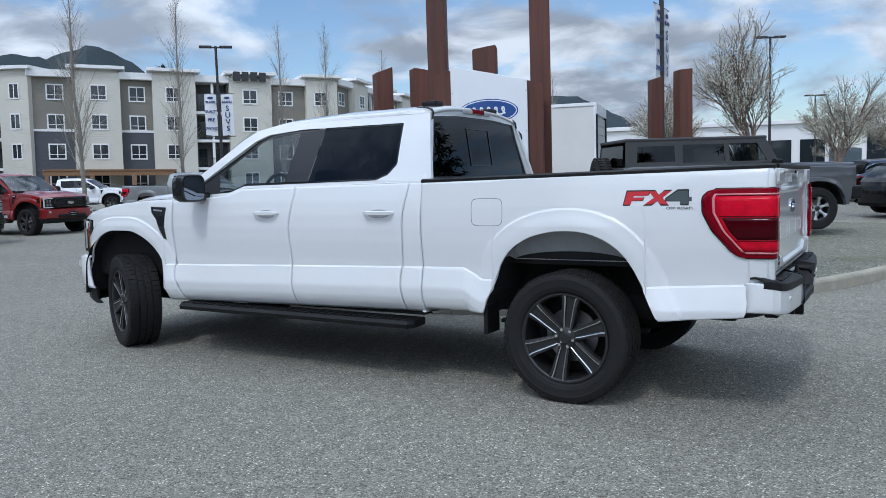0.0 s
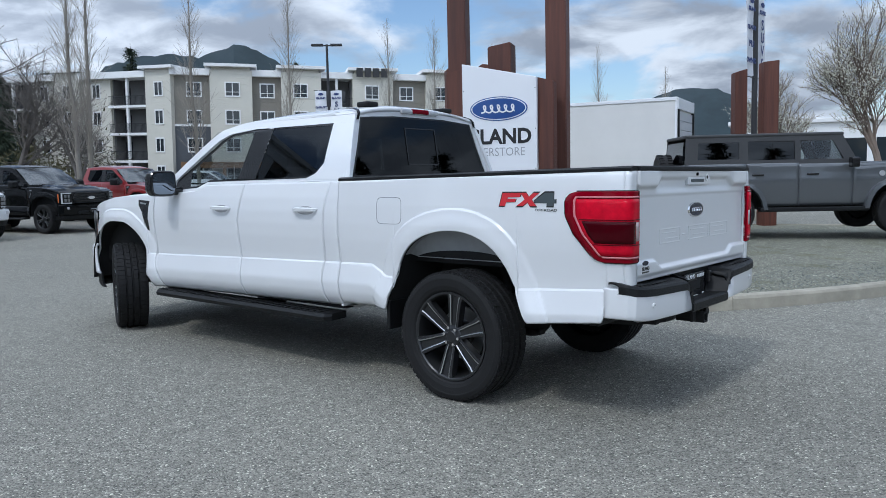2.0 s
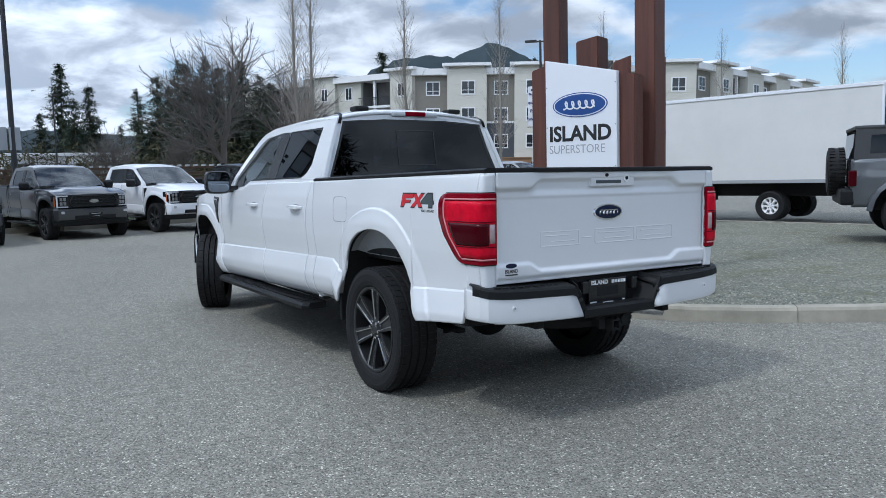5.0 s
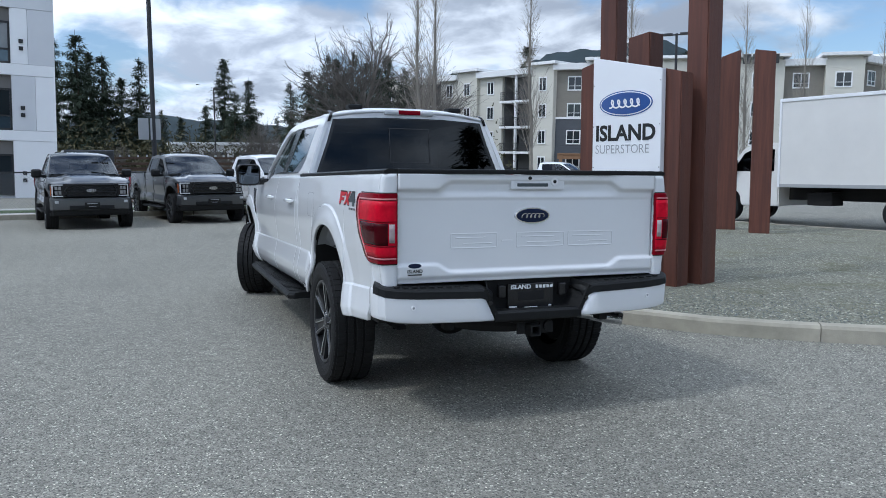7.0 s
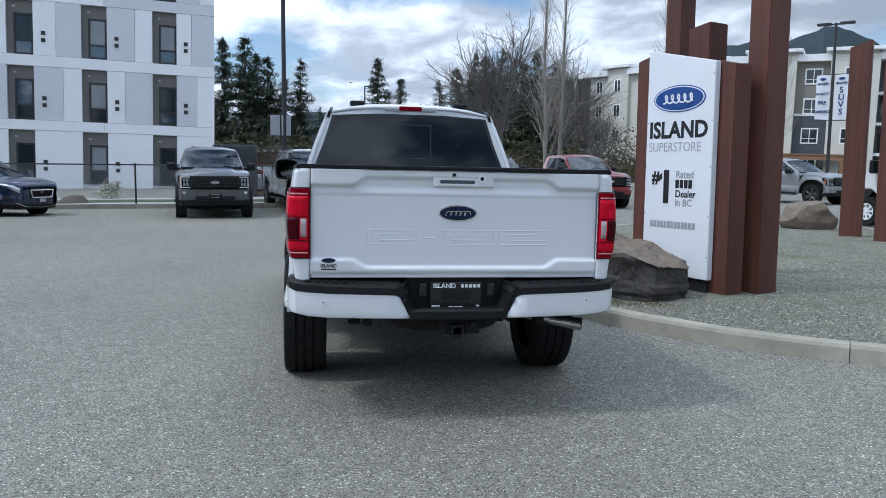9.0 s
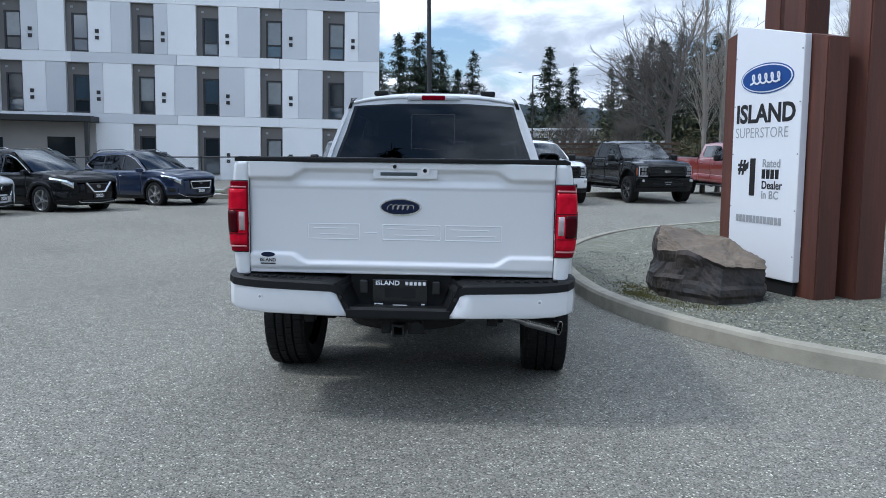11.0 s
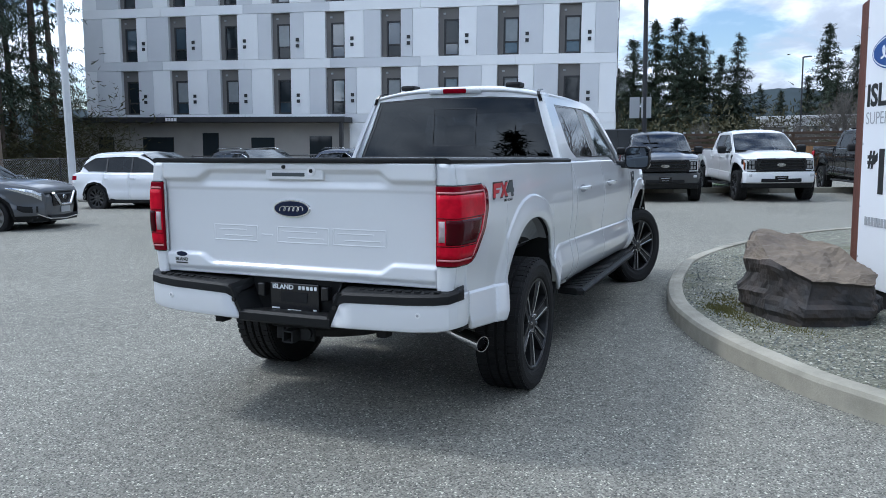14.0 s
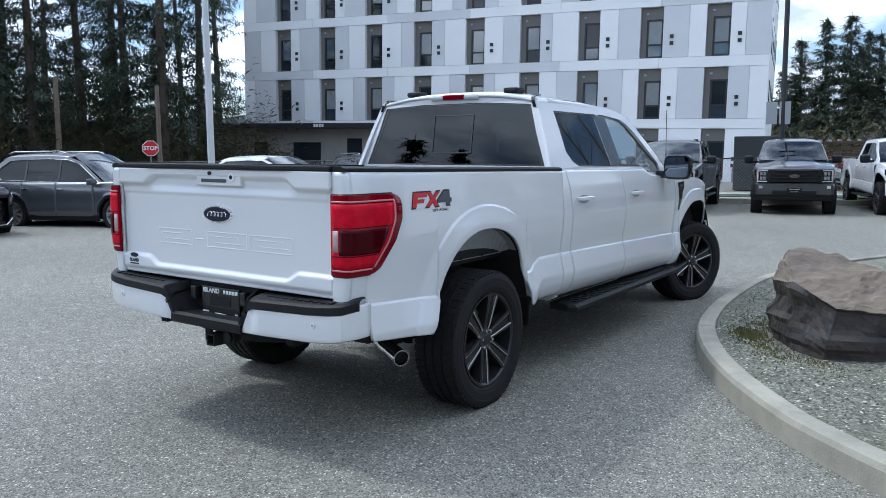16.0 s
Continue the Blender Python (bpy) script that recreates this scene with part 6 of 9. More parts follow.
    rows = [[(x0 + pw(z, (0.36, 0.0), (0.6, -0.03), (0.9, 0.03), (1.04, 0.22)) + 0.10 * abs(u) ** 3, u * hy(x0 + 0.05, min(z, 0.9)), z) for u in [j / 8 - 1 for j in range(17)]] for z in (0.34, 0.45, 0.6, 0.8, 0.92, 1.04)]
    grid_faces(bm, rows)
    bmesh.ops.recalc_face_normals(bm, faces=bm.faces)
    part("tail_panel", bm, paint_mat, T, smooth=True)
    # nose
    bm = bmesh.new()
    rows = [[(x1 + pw(z, (0.22, -0.10), (0.3, 0.02), (0.5, 0.06), (0.72, 0.045), (0.80, 0.0)) - 0.20 * abs(u) ** 3, u * W * 0.36, z) for u in [j / 8 - 1 for j in range(17)]] for z in (0.22, 0.30, 0.40, 0.52, 0.62, 0.72, 0.80)]
    grid_faces(bm, rows)
    bmesh.ops.recalc_face_normals(bm, faces=bm.faces)
    part("front_bumper", bm, paint_mat, T, smooth=True)
    bm = bmesh.new()
    box(bm, x1 - 0.06, x1 + 0.056, -0.38, 0.38, 0.53, 0.79, 0.03)
    gr = part("grille", bm, GLOSS_BLACK, T)
    bm = bmesh.new()
    if grille == "v":
        tube(bm, [(x1 + 0.050, -0.38, 0.80), (x1 + 0.074, -0.17, 0.56), (x1 + 0.074, 0.17, 0.56), (x1 + 0.050, 0.38, 0.80)], 0.026, 8)
    elif grille == "frame":
        tube(bm, [(x1 + 0.062, -0.39, 0.74), (x1 + 0.062, -0.33, 0.54), (x1 + 0.062, 0.33, 0.54), (x1 + 0.062, 0.39, 0.74), (x1 + 0.062, -0.39, 0.74)], 0.018, 8)
    else:
        tube(bm, [(x1 + 0.062, -0.38, 0.62), (x1 + 0.062, -0.3, 0.52), (x1 + 0.062, 0.3, 0.52), (x1 + 0.062, 0.38, 0.62)], 0.012, 8)
    part("grille_trim", bm, CHROME, gr)
    bm = bmesh.new()
    oval(bm, x1 + 0.058, 0, 0.70, 0.06, 0.055, 0.012, normal="+x")
    part("badge", bm, CHROME, gr)
    bm = bmesh.new()
    box(bm, x1 - 0.10, x1 + 0.035, -0.50, 0.50, 0.235, 0.36, 0.03)
    low_g = part("lower_grille", bm, BLACK_PLASTIC, T)
    bm = bmesh.new()
    tube(bm, [(x1 - 0.12, -0.70, 0.40), (x1 + 0.03, -0.52, 0.30), (x1 + 0.06, 0, 0.27), (x1 + 0.03, 0.52, 0.30), (x1 - 0.12, 0.70, 0.40)], 0.014, 6)
    part("lower_trim", bm, CHROME, low_g)
    bm = bmesh.new()
    box(bm, x1 + 0.055, x1 + 0.075, -0.16, 0.16, 0.40, 0.52, 0.004)
    pl = part("front_plate", bm, DECAL_BLACK if plate else LETTER_GREY, T)
    if plate:
        bm = text_mesh(plate, 0.115, 0.001, "CENTER", 0.003)
        bmesh.ops.transform(bm, matrix=pose(x1 + 0.077, 0, 0.46, 90, 0, 90), verts=bm.verts)
        part("letters", bm, LETTER_WHITE, pl)
    bm = bmesh.new()
    box(bm, x0 + 0.15, x1 - 0.2, -W * 0.40, W * 0.40, 0.24, 0.55, 0.03)
    box(bm, 0.1, 1.9, -W * 0.36, W * 0.36, 0.55, 0.98, 0.05)
    part("floor_pan", bm, DARK, T)
    for nm, x, s in (("rear_wheel", 0, 1), ("rear_wheel", 0, -1), ("front_wheel", wb, 1), ("front_wheel", wb, -1)):
        build_wheel(T, nm, x, s * (W / 2 - 0.125), s, 0, mats, spokes=spokes, r_rim=0.262, r_tyre=R, width=0.225, style="plain")
    return T


def suv_front(x, y, rz, wb=2.70):
    h = radians(rz)
    return pose(x - wb * math.cos(h), y - wb * math.sin(h), 0, 0, 0, rz)


LOT = "used cars along the lot"

BRIGHT = material("bright_alloy", (0.5, 0.51, 0.52), rough=0.3, metal=0.9, vary=0.05)
suv(suv_front(-16.85, 3.5, 38), BLACK_PAINT, "black crossover with chrome grille and year plate", 4.85, 1.91, 1.70, 2.82, (BRIGHT, BRIGHT), "2020", "v", 5, group=LOT)
suv(suv_front(-18.6, 6.5, 34), BLUE_PAINT, "dark blue crossover with chrome framed grille", 4.65, 1.84, 1.68, 2.72, (BRIGHT, BRIGHT), "2020", "frame", 6, group=LOT)
suv(suv_front(-15.75, 1.15, 63, 2.75), PEARL_PAINT, "white crossover with dark wheels and year plate", 4.74, 1.90, 1.66, 2.75, (WHEEL_DARK, WHEEL_DARK), "2020", "wing", 10, False, group=LOT)
suv(suv_front(-10.33, -1.44, 80), SUV_GREY, "slate grey crossover with roof rails and alloy wheels", 4.69, 1.84, 1.72, 2.70, (BRIGHT, BRIGHT), "", "v", 10, group=LOT)
suv(suv_front(-7.73, -3.95, 62), BLACK_PAINT, "black crossover with honeycomb grille", 4.5, 1.85, 1.65, 2.67, (WHEEL_DARK, WHEEL_DARK), "", "wing", 5, group=LOT)
suv(suv_front(-18.4, -7.2, 60), SILVER_PAINT, "silver crossover behind the white one", 4.6, 1.84, 1.66, 2.70, (BRIGHT, BRIGHT), "", "frame", 5, group=LOT)
suv(suv_front(15.2, 22.4, 8), BLACK_PAINT, "black low car beyond the grey off-roader", 4.7, 1.85, 1.46, 2.85, (BRIGHT, BRIGHT), "", "wing", 5, False, group="cars beyond the island")
suv(suv_front(18.0, 26.5, 5), MAROON_PAINT, "maroon car beyond the grey off-roader", 4.7, 1.85, 1.52, 2.80, (BRIGHT, BRIGHT), "", "wing", 5, False, group="cars beyond the island")
suv(suv_front(18.5, 30.5, 5), BLUE_PAINT, "dark blue car beyond the grey off-roader", 4.7, 1.85, 1.62, 2.80, (BRIGHT, BRIGHT), "", "wing", 5, False, group="cars beyond the island")
suv(suv_front(-29.5, 20.5, 75), SILVER_PAINT, "silver sedan behind the row of pickups", 4.6, 1.82, 1.46, 2.70, (BRIGHT, BRIGHT), "", "wing", 5, False, group="cars behind the row")


def bronco(m):
    T = thing("off_roader", m, "carbon grey boxy off-roader with spare wheel on the gravel", "car")
    P = BRONCO_GREY
    wb, R = 2.95, 0.405
    arch = [(-0.56, 0.45), (-0.52, 0.62), (-0.45, 0.75), (-0.34, 0.85), (-0.20, 0.905), (-0.07, 0.92), (0.07, 0.92), (0.20, 0.905), (0.34, 0.85), (0.45, 0.75), (0.52, 0.62), (0.56, 0.45)]

    def hy(x, z):
        return pw(x, (-0.85, 0.87), (-0.7, 0.90), (3.5, 0.90), (3.75, 0.86)) + pw(z, (0.45, -0.03), (0.6, 0), (1.0, 0.012), (1.08, 0.0), (1.3, -0.012))

    def low(x):
        for c in (0, wb):
            if -0.56 < x - c < 0.56:
                return pw(x - c, *arch)
        return 0.52

    for s in (1, -1):
        for nm, a, b, zt in (("rear_quarter", -0.85, 0.26, 1.30), ("rear_door", 0.266, 1.18, 1.30), ("front_door", 1.186, 2.12, 1.28), ("front_fender", 2.126, 3.78, 1.22)):
            bm = bmesh.new()
            n = int((b - a) / 0.05)
            rows = []
            for i in range(n + 1):
                x = a + (b - a) * i / n
                za = low(x)
                rows.append([(x, s * hy(x, za + (zt - za) * j / 12), za + (zt - za) * j / 12) for j in range(13)])
            grid_faces(bm, rows, flip=(s < 0))
            solid(part(nm, bm, P, T, smooth=True), 0.02)
        for c in (0, wb):
            bm = bmesh.new()
            rows = []
            for ax, az in arch:
                k = Vector((ax, az - 0.35)).normalized()
                rows.append([(c + ax, s * 0.89, az), (c + ax, s * 0.985, az + 0.005), (c + ax + k.x * 0.075, s * 0.975, az + k.y * 0.075), (c + ax + k.x * 0.085, s * 0.90, az + k.y * 0.085)])
            vs = grid_faces(bm, rows, closed=True)
            bmesh.ops.recalc_face_normals(bm, faces=bm.faces)
            part("fender_flare", bm, P, T)
            bm = bmesh.new()
            rows = [[(c + ax, s * 0.90, az), (c + ax, s * 0.45, az)] for ax, az in arch]
            grid_faces(bm, rows)
            part("wheel_liner", bm, DARK, T)
        # hardtop side with openings
        gy = lambda x, z: 0.885 - (z - 1.22) * 0.10
        outer = [(-0.83, 1.295), (-0.80, 1.78), (1.95, 1.79), (2.22, 1.30), (2.15, 1.27)]
        holes = [[(-0.60, 1.385), (-0.58, 1.685), (0.14, 1.69), (0.14, 1.385)], [(0.30, 1.36), (0.30, 1.70), (1.12, 1.70), (1.12, 1.36)], [(1.22, 1.36), (1.22, 1.70), (1.78, 1.70), (1.97, 1.36)]]
        bm = bmesh.new()
        poly_sheet(bm, [outer] + holes, gy, s)
        solid(part("hardtop_side", bm, DARK_TOP, T), 0.03)
        for k, h in enumerate(holes):
            bm = bmesh.new()
            poly_sheet(bm, [h], lambda x, z: gy(x, z) - 0.015, s)
            part("side_glass", bm, TINT if k < 2 else CLEAR, T)
        for hx in (0.36, 1.32):
            bm = bmesh.new()
            box(bm, hx, hx + 0.2, min(s * 0.90, s * 0.94), max(s * 0.90, s * 0.94), 1.075, 1.11, 0.01)
            part("door_handle", bm, GLOSS_BLACK, T)
        bm = bmesh.new()
        box(bm, 2.02, 2.16, min(s * 0.93, s * 1.11), max(s * 0.93, s * 1.11), 1.20, 1.38, 0.03)
        part("side_mirror", bm, GLOSS_BLACK, T)
        bm = bmesh.new()
        box(bm, 0.5, 2.4, min(s * 0.80, s * 0.97), max(s * 0.80, s * 0.97), 0.42, 0.50, 0.02)
        part("side_step", bm, BLACK_PLASTIC, T)
        bm = bmesh.new()
        box(bm, -0.90, -0.78, min(s * 0.76, s * 0.90), max(s * 0.76, s * 0.90), 0.86, 1.12, 0.02)
        part("tail_light", bm, LENS_DARK, T)
        bm = bmesh.new()
        cyl(bm, (3.78, s * 0.62, 1.02), (3.83, s * 0.62, 1.02), 0.11, 0.11, 20)
        part("headlight", bm, LENS_WHITE, T)
        bm = bmesh.new()
        cyl(bm, (2.62, s * 0.914, 1.08), (2.62, s * 0.925, 1.08), 0.05, 0.05, 16)
        part("fender_badge", bm, LETTER_GREY, T)
    bm = bmesh.new()
    box(bm, -0.82, 1.98, -0.84, 0.84, 1.775, 1.84, 0.03)
    part("roof", bm, DARK_TOP, T)
    bm = bmesh.new()
    box(bm, 2.15, 3.76, -0.86, 0.86, 1.18, 1.27, 0.04)
    box(bm, 2.3, 3.6, -0.45, 0.45, 1.25, 1.30, 0.02)
    part("hood", bm, P, T)
    bm = bmesh.new()
    grid_faces(bm, [[(1.97, y, 1.79) for y in (-0.80, 0, 0.80)], [(2.22, y, 1.28) for y in (-0.83, 0, 0.83)]])
    part("windscreen", bm, WINDSCREEN, T)
    bm = bmesh.new()
    box(bm, 3.70, 3.80, -0.80, 0.80, 0.88, 1.15, 0.02)
    part("grille", bm, BLACK_PLASTIC, T)
    for nm, a, b in (("front_bumper", 3.66, 3.92), ("rear_bumper", -1.02, -0.78)):
        bm = bmesh.new()
        box(bm, a, b, -0.88, 0.88, 0.55, 0.82, 0.05)
        part(nm, bm, BLACK_PLASTIC, T)
    bm = bmesh.new()
    box(bm, -0.86, -0.80, -0.80, 0.80, 0.80, 1.30, 0.02)
    part("tailgate", bm, P, T)
    bm = bmesh.new()
    box(bm, -0.5, 3.5, -0.55, 0.55, 0.46, 0.70, 0.04)
    box(bm, -0.79, 3.66, -0.60, 0.60, 0.68, 1.13, 0.02)
    part("body_tub", bm, DARK, T)
    bm = bmesh.new()
    grid_faces(bm, [[(-0.845, y, 1.32) for y in (-0.72, 0, 0.72)], [(-0.815, y, 1.72) for y in (-0.70, 0, 0.70)]], flip=True)
    part("rear_glass", bm, TINT, T)
    bm = bmesh.new()
    lathe(bm, [(0.16, 0.10), (0.22, 0.13), (0.36, 0.14), (0.40, 0.09), (0.405, 0.0), (0.40, -0.09), (0.36, -0.13), (0.18, -0.12)], 36)
    for k in range(36):
        a = 2 * math.pi * k / 36
        for o in (-0.075, 0.075):
            box(bm, -0.02, 0.014, o - 0.045, o + 0.045, -0.022, 0.022, 0, Matrix.Rotation(-a, 4, "Y") @ Matrix.Translation((0.40, 0, 0)))
    bmesh.ops.transform(bm, matrix=pose(-1.02, 0.10, 1.10, 0, 0, 90), verts=bm.verts)
    bmesh.ops.recalc_face_normals(bm, faces=bm.faces)
    part("spare_wheel", bm, RUBBER, T)
    for nm, x, s in (("rear_wheel", 0, 1), ("rear_wheel", 0, -1), ("front_wheel", wb, 1), ("front_wheel", wb, -1)):
        build_wheel(T, nm, x, s * 0.84, s, 0, (WHEEL_DARK, WHEEL_CUT), spokes=6, r_rim=0.235, r_tyre=R, width=0.26, style="star")
    return T


DARK_TOP = material("textured_black_top", (0.04, 0.041, 0.043), rough=0.6, vary=0.15, scale=20, bump=0.2, bump_scale=250)
bronco(pose(4.20, 16.56, GRAVEL_Z + 0.02, 0, 0, 6) @ Matrix.Scale(1.05, 4))


def box_truck(m):
    """Origin under the rear edge of the side that faces the island; x forward along the box."""
    T = thing("box_truck", m, "white cube van with roll-up rear door parked on the road", "truck")
    Lb, Wb, z0, z1 = 5.9, 2.35, 0.98, 3.34
    bm = bmesh.new()
    box(bm, 0.05, Lb, -Wb, 0, z0, z1, 0.02)
    part("cargo_box", bm, BOX_WHITE, T)
    for z in (z0, z1 - 0.07):
        for y in (0.0, -Wb):
            bm = bmesh.new()
            box(bm, 0.0, Lb + 0.02, y - 0.025, y + 0.025, z, z + 0.09, 0.008)
            part("edge_rail", bm, LETTER_GREY if z == z0 else SIGN_WHITE, T)
    for x in (0.0, Lb - 0.04):
        for y in (0.0, -Wb):
            bm = bmesh.new()
            box(bm, x, x + 0.06, y - 0.03, y + 0.03, z0, z1, 0.008)
            part("corner_post", bm, SIGN_WHITE, T)
    bm = bmesh.new()
    box(bm, -0.03, 0.05, -Wb, 0.0, z1 - 0.30, z1, 0.01)
    part("rear_header", bm, SIGN_WHITE, T)
    for y in (-0.14, -Wb + 0.02):
        bm = bmesh.new()
        box(bm, -0.04, 0.04, y, y + 0.12, z0, z1 - 0.3, 0.01)
        part("door_jamb", bm, BLACK_PLASTIC, T)
    for k in range(8):
        z = z0 + 0.02 + k * 0.25
        bm = bmesh.new()
        box(bm, 0.0, 0.045, -Wb + 0.14, -0.14, z, z + 0.24, 0.01)
        part("door_slat", bm, SIGN_SILVER, T)
    bm = bmesh.new()
    box(bm, 0.1, 8.1, -Wb / 2 - 0.45, -Wb / 2 + 0.45, 0.62, 0.96, 0.02)
    box(bm, 4.5, 5.2, -0.80, -0.25, 0.50, 0.85, 0.03)
    box(bm, -0.15, 0.1, -Wb + 0.1, -0.1, 0.55, 0.72, 0.02)
    part("chassis", bm, DARK, T)
    # cab
    bm = bmesh.new()
    cx = Lb + 0.12
    prof = [(cx, 0.45), (cx, 2.20), (cx + 0.75, 2.22), (cx + 1.15, 2.05), (cx + 1.65, 1.42), (cx + 2.15, 1.28), (cx + 2.3, 1.15), (cx + 2.32, 0.5), (cx + 2.1, 0.42), (cx + 2.05, 0.75), (cx + 1.8, 0.98), (cx + 1.5, 0.98), (cx + 1.25, 0.75), (cx + 1.2, 0.45)]
    ys = (-Wb + 0.2, -0.2)
    rings = [[bm.verts.new((x, y, z)) for x, z in prof] for y in ys]
    bm.faces.new(rings[0]), bm.faces.new(rings[1][::-1])
    n = len(prof)
    for i in range(n):
        bm.faces.new((rings[0][i], rings[1][i], rings[1][(i + 1) % n], rings[0][(i + 1) % n]))
    bmesh.ops.recalc_face_normals(bm, faces=bm.faces)
    bmesh.ops.bevel(bm, geom=list(bm.edges), offset=0.03, segments=2, affect="EDGES")
    part("cab", bm, BOX_WHITE, T)
    for y, s in ((-0.19, 1), (-Wb + 0.19, -1)):
        bm = bmesh.new()
        poly_sheet(bm, [[(cx + 0.15, 1.42), (cx + 0.15, 2.02), (cx + 0.85, 2.02), (cx + 1.10, 1.92), (cx + 1.48, 1.42)]], lambda x, z: abs(y), 1)
        for v in bm.verts:
            v.co.y = y
        part("door_glass", bm, TINT, T)
        bm = bmesh.new()
        box(bm, cx + 1.3, cx + 1.42, y + (0.02 if s > 0 else -0.25), y + (0.25 if s > 0 else -0.02), 1.4, 1.75, 0.03)
        part("side_mirror", bm, BLACK_PLASTIC, T)
    bm = bmesh.new()
    grid_faces(bm, [[(cx + 1.17, y, 2.06) for y in (-Wb + 0.3, -0.3)], [(cx + 1.66, y, 1.46) for y in (-Wb + 0.3, -0.3)]])
    part("windscreen", bm, WINDSCREEN, T)
    for x, y, s in ((2.72, -0.28, 1), (2.72, -Wb + 0.28, -1), (cx + 1.65, -0.32, 1), (cx + 1.65, -Wb + 0.32, -1)):
        build_wheel(T, "wheel", x, y, s, 0, (LETTER_WHITE, LETTER_WHITE), spokes=8, r_rim=0.22, r_tyre=0.39, width=0.26 if x > 3 else 0.45, style="plain")
    return T


BOX_WHITE = material("box_white", (0.70, 0.69, 0.665), rough=0.5, vary=0.05, scale=1.2, second=(0.55, 0.55, 0.53), second_scale=0.8, second_amount=0.25)
box_truck(pose(3.95, 21.75, 0, 0, 0, 163))
# ---- buildings ----
LEVEL = 1.25  # the lot falls away by this many degrees against the buildings' level lines
WALL_GREY = material("light_grey_cladding", (0.68, 0.69, 0.71), rough=0.55, vary=0.05, scale=0.8)
WALL_BROWN = material("taupe_panel", (0.17, 0.16, 0.15), rough=0.65, vary=0.1, scale=1.0)
PORCH_PANEL = material("porch_panel", (0.33, 0.31, 0.29), rough=0.65, vary=0.12, scale=0.9)
FRAME_BLACK = material("black_frame", (0.02, 0.02, 0.022), rough=0.45, vary=0.1)
PANE = material("window_pane", (0.022, 0.028, 0.033), rough=0.04, vary=0.3, scale=0.25, island=True, spec=0.5)
# bluish base colour paints the sky's reflection into some of the panes
PANE_SKY = material("sky_tinted_pane", (0.05, 0.075, 0.10), rough=0.03, vary=0.5, scale=0.6, island=True, spec=1.0, coat=1.0)
BLIND = material("window_blind", (0.26, 0.28, 0.29), rough=0.5, vary=0.25, scale=2.0, island=True, coat=0.6)
CREAM = material("cream_siding", (0.56, 0.54, 0.47), rough=0.7, vary=0.06, scale=1.5)
TAUPE = material("taupe_siding", (0.20, 0.185, 0.155), rough=0.7, vary=0.08, scale=1.5)
SLATE = material("slate_siding", (0.065, 0.072, 0.082), rough=0.7, vary=0.08, scale=1.5)
TRIM_WHITE = material("white_trim", (0.74, 0.74, 0.73), rough=0.6, vary=0.04)
# dark wall colour that paints in the shade inside the balcony recesses
BALCONY_SHADE = material("balcony_shade", (0.10, 0.10, 0.10), rough=0.8, vary=0.2)
PORCH_WOOD = material("porch_timber", (0.22, 0.12, 0.06), rough=0.7, vary=0.2, scale=3)


def sub(name, data, parent, m):
    ob = new(name, data)
    ob.parent = parent
    ob.matrix_local = m
    return ob


def mesh_of(bm, *mats):
    me = bpy.data.meshes.new("piece")
    bmesh.ops.recalc_face_normals(bm, faces=bm.faces)
    bm.normal_update()
    bm.to_mesh(me)
    bm.free()
    for mt in mats:
        me.materials.append(mt)
    return me


def sized(fn, *mats):
    bm = bmesh.new()
    fn(bm)
    return mesh_of(bm, *mats)


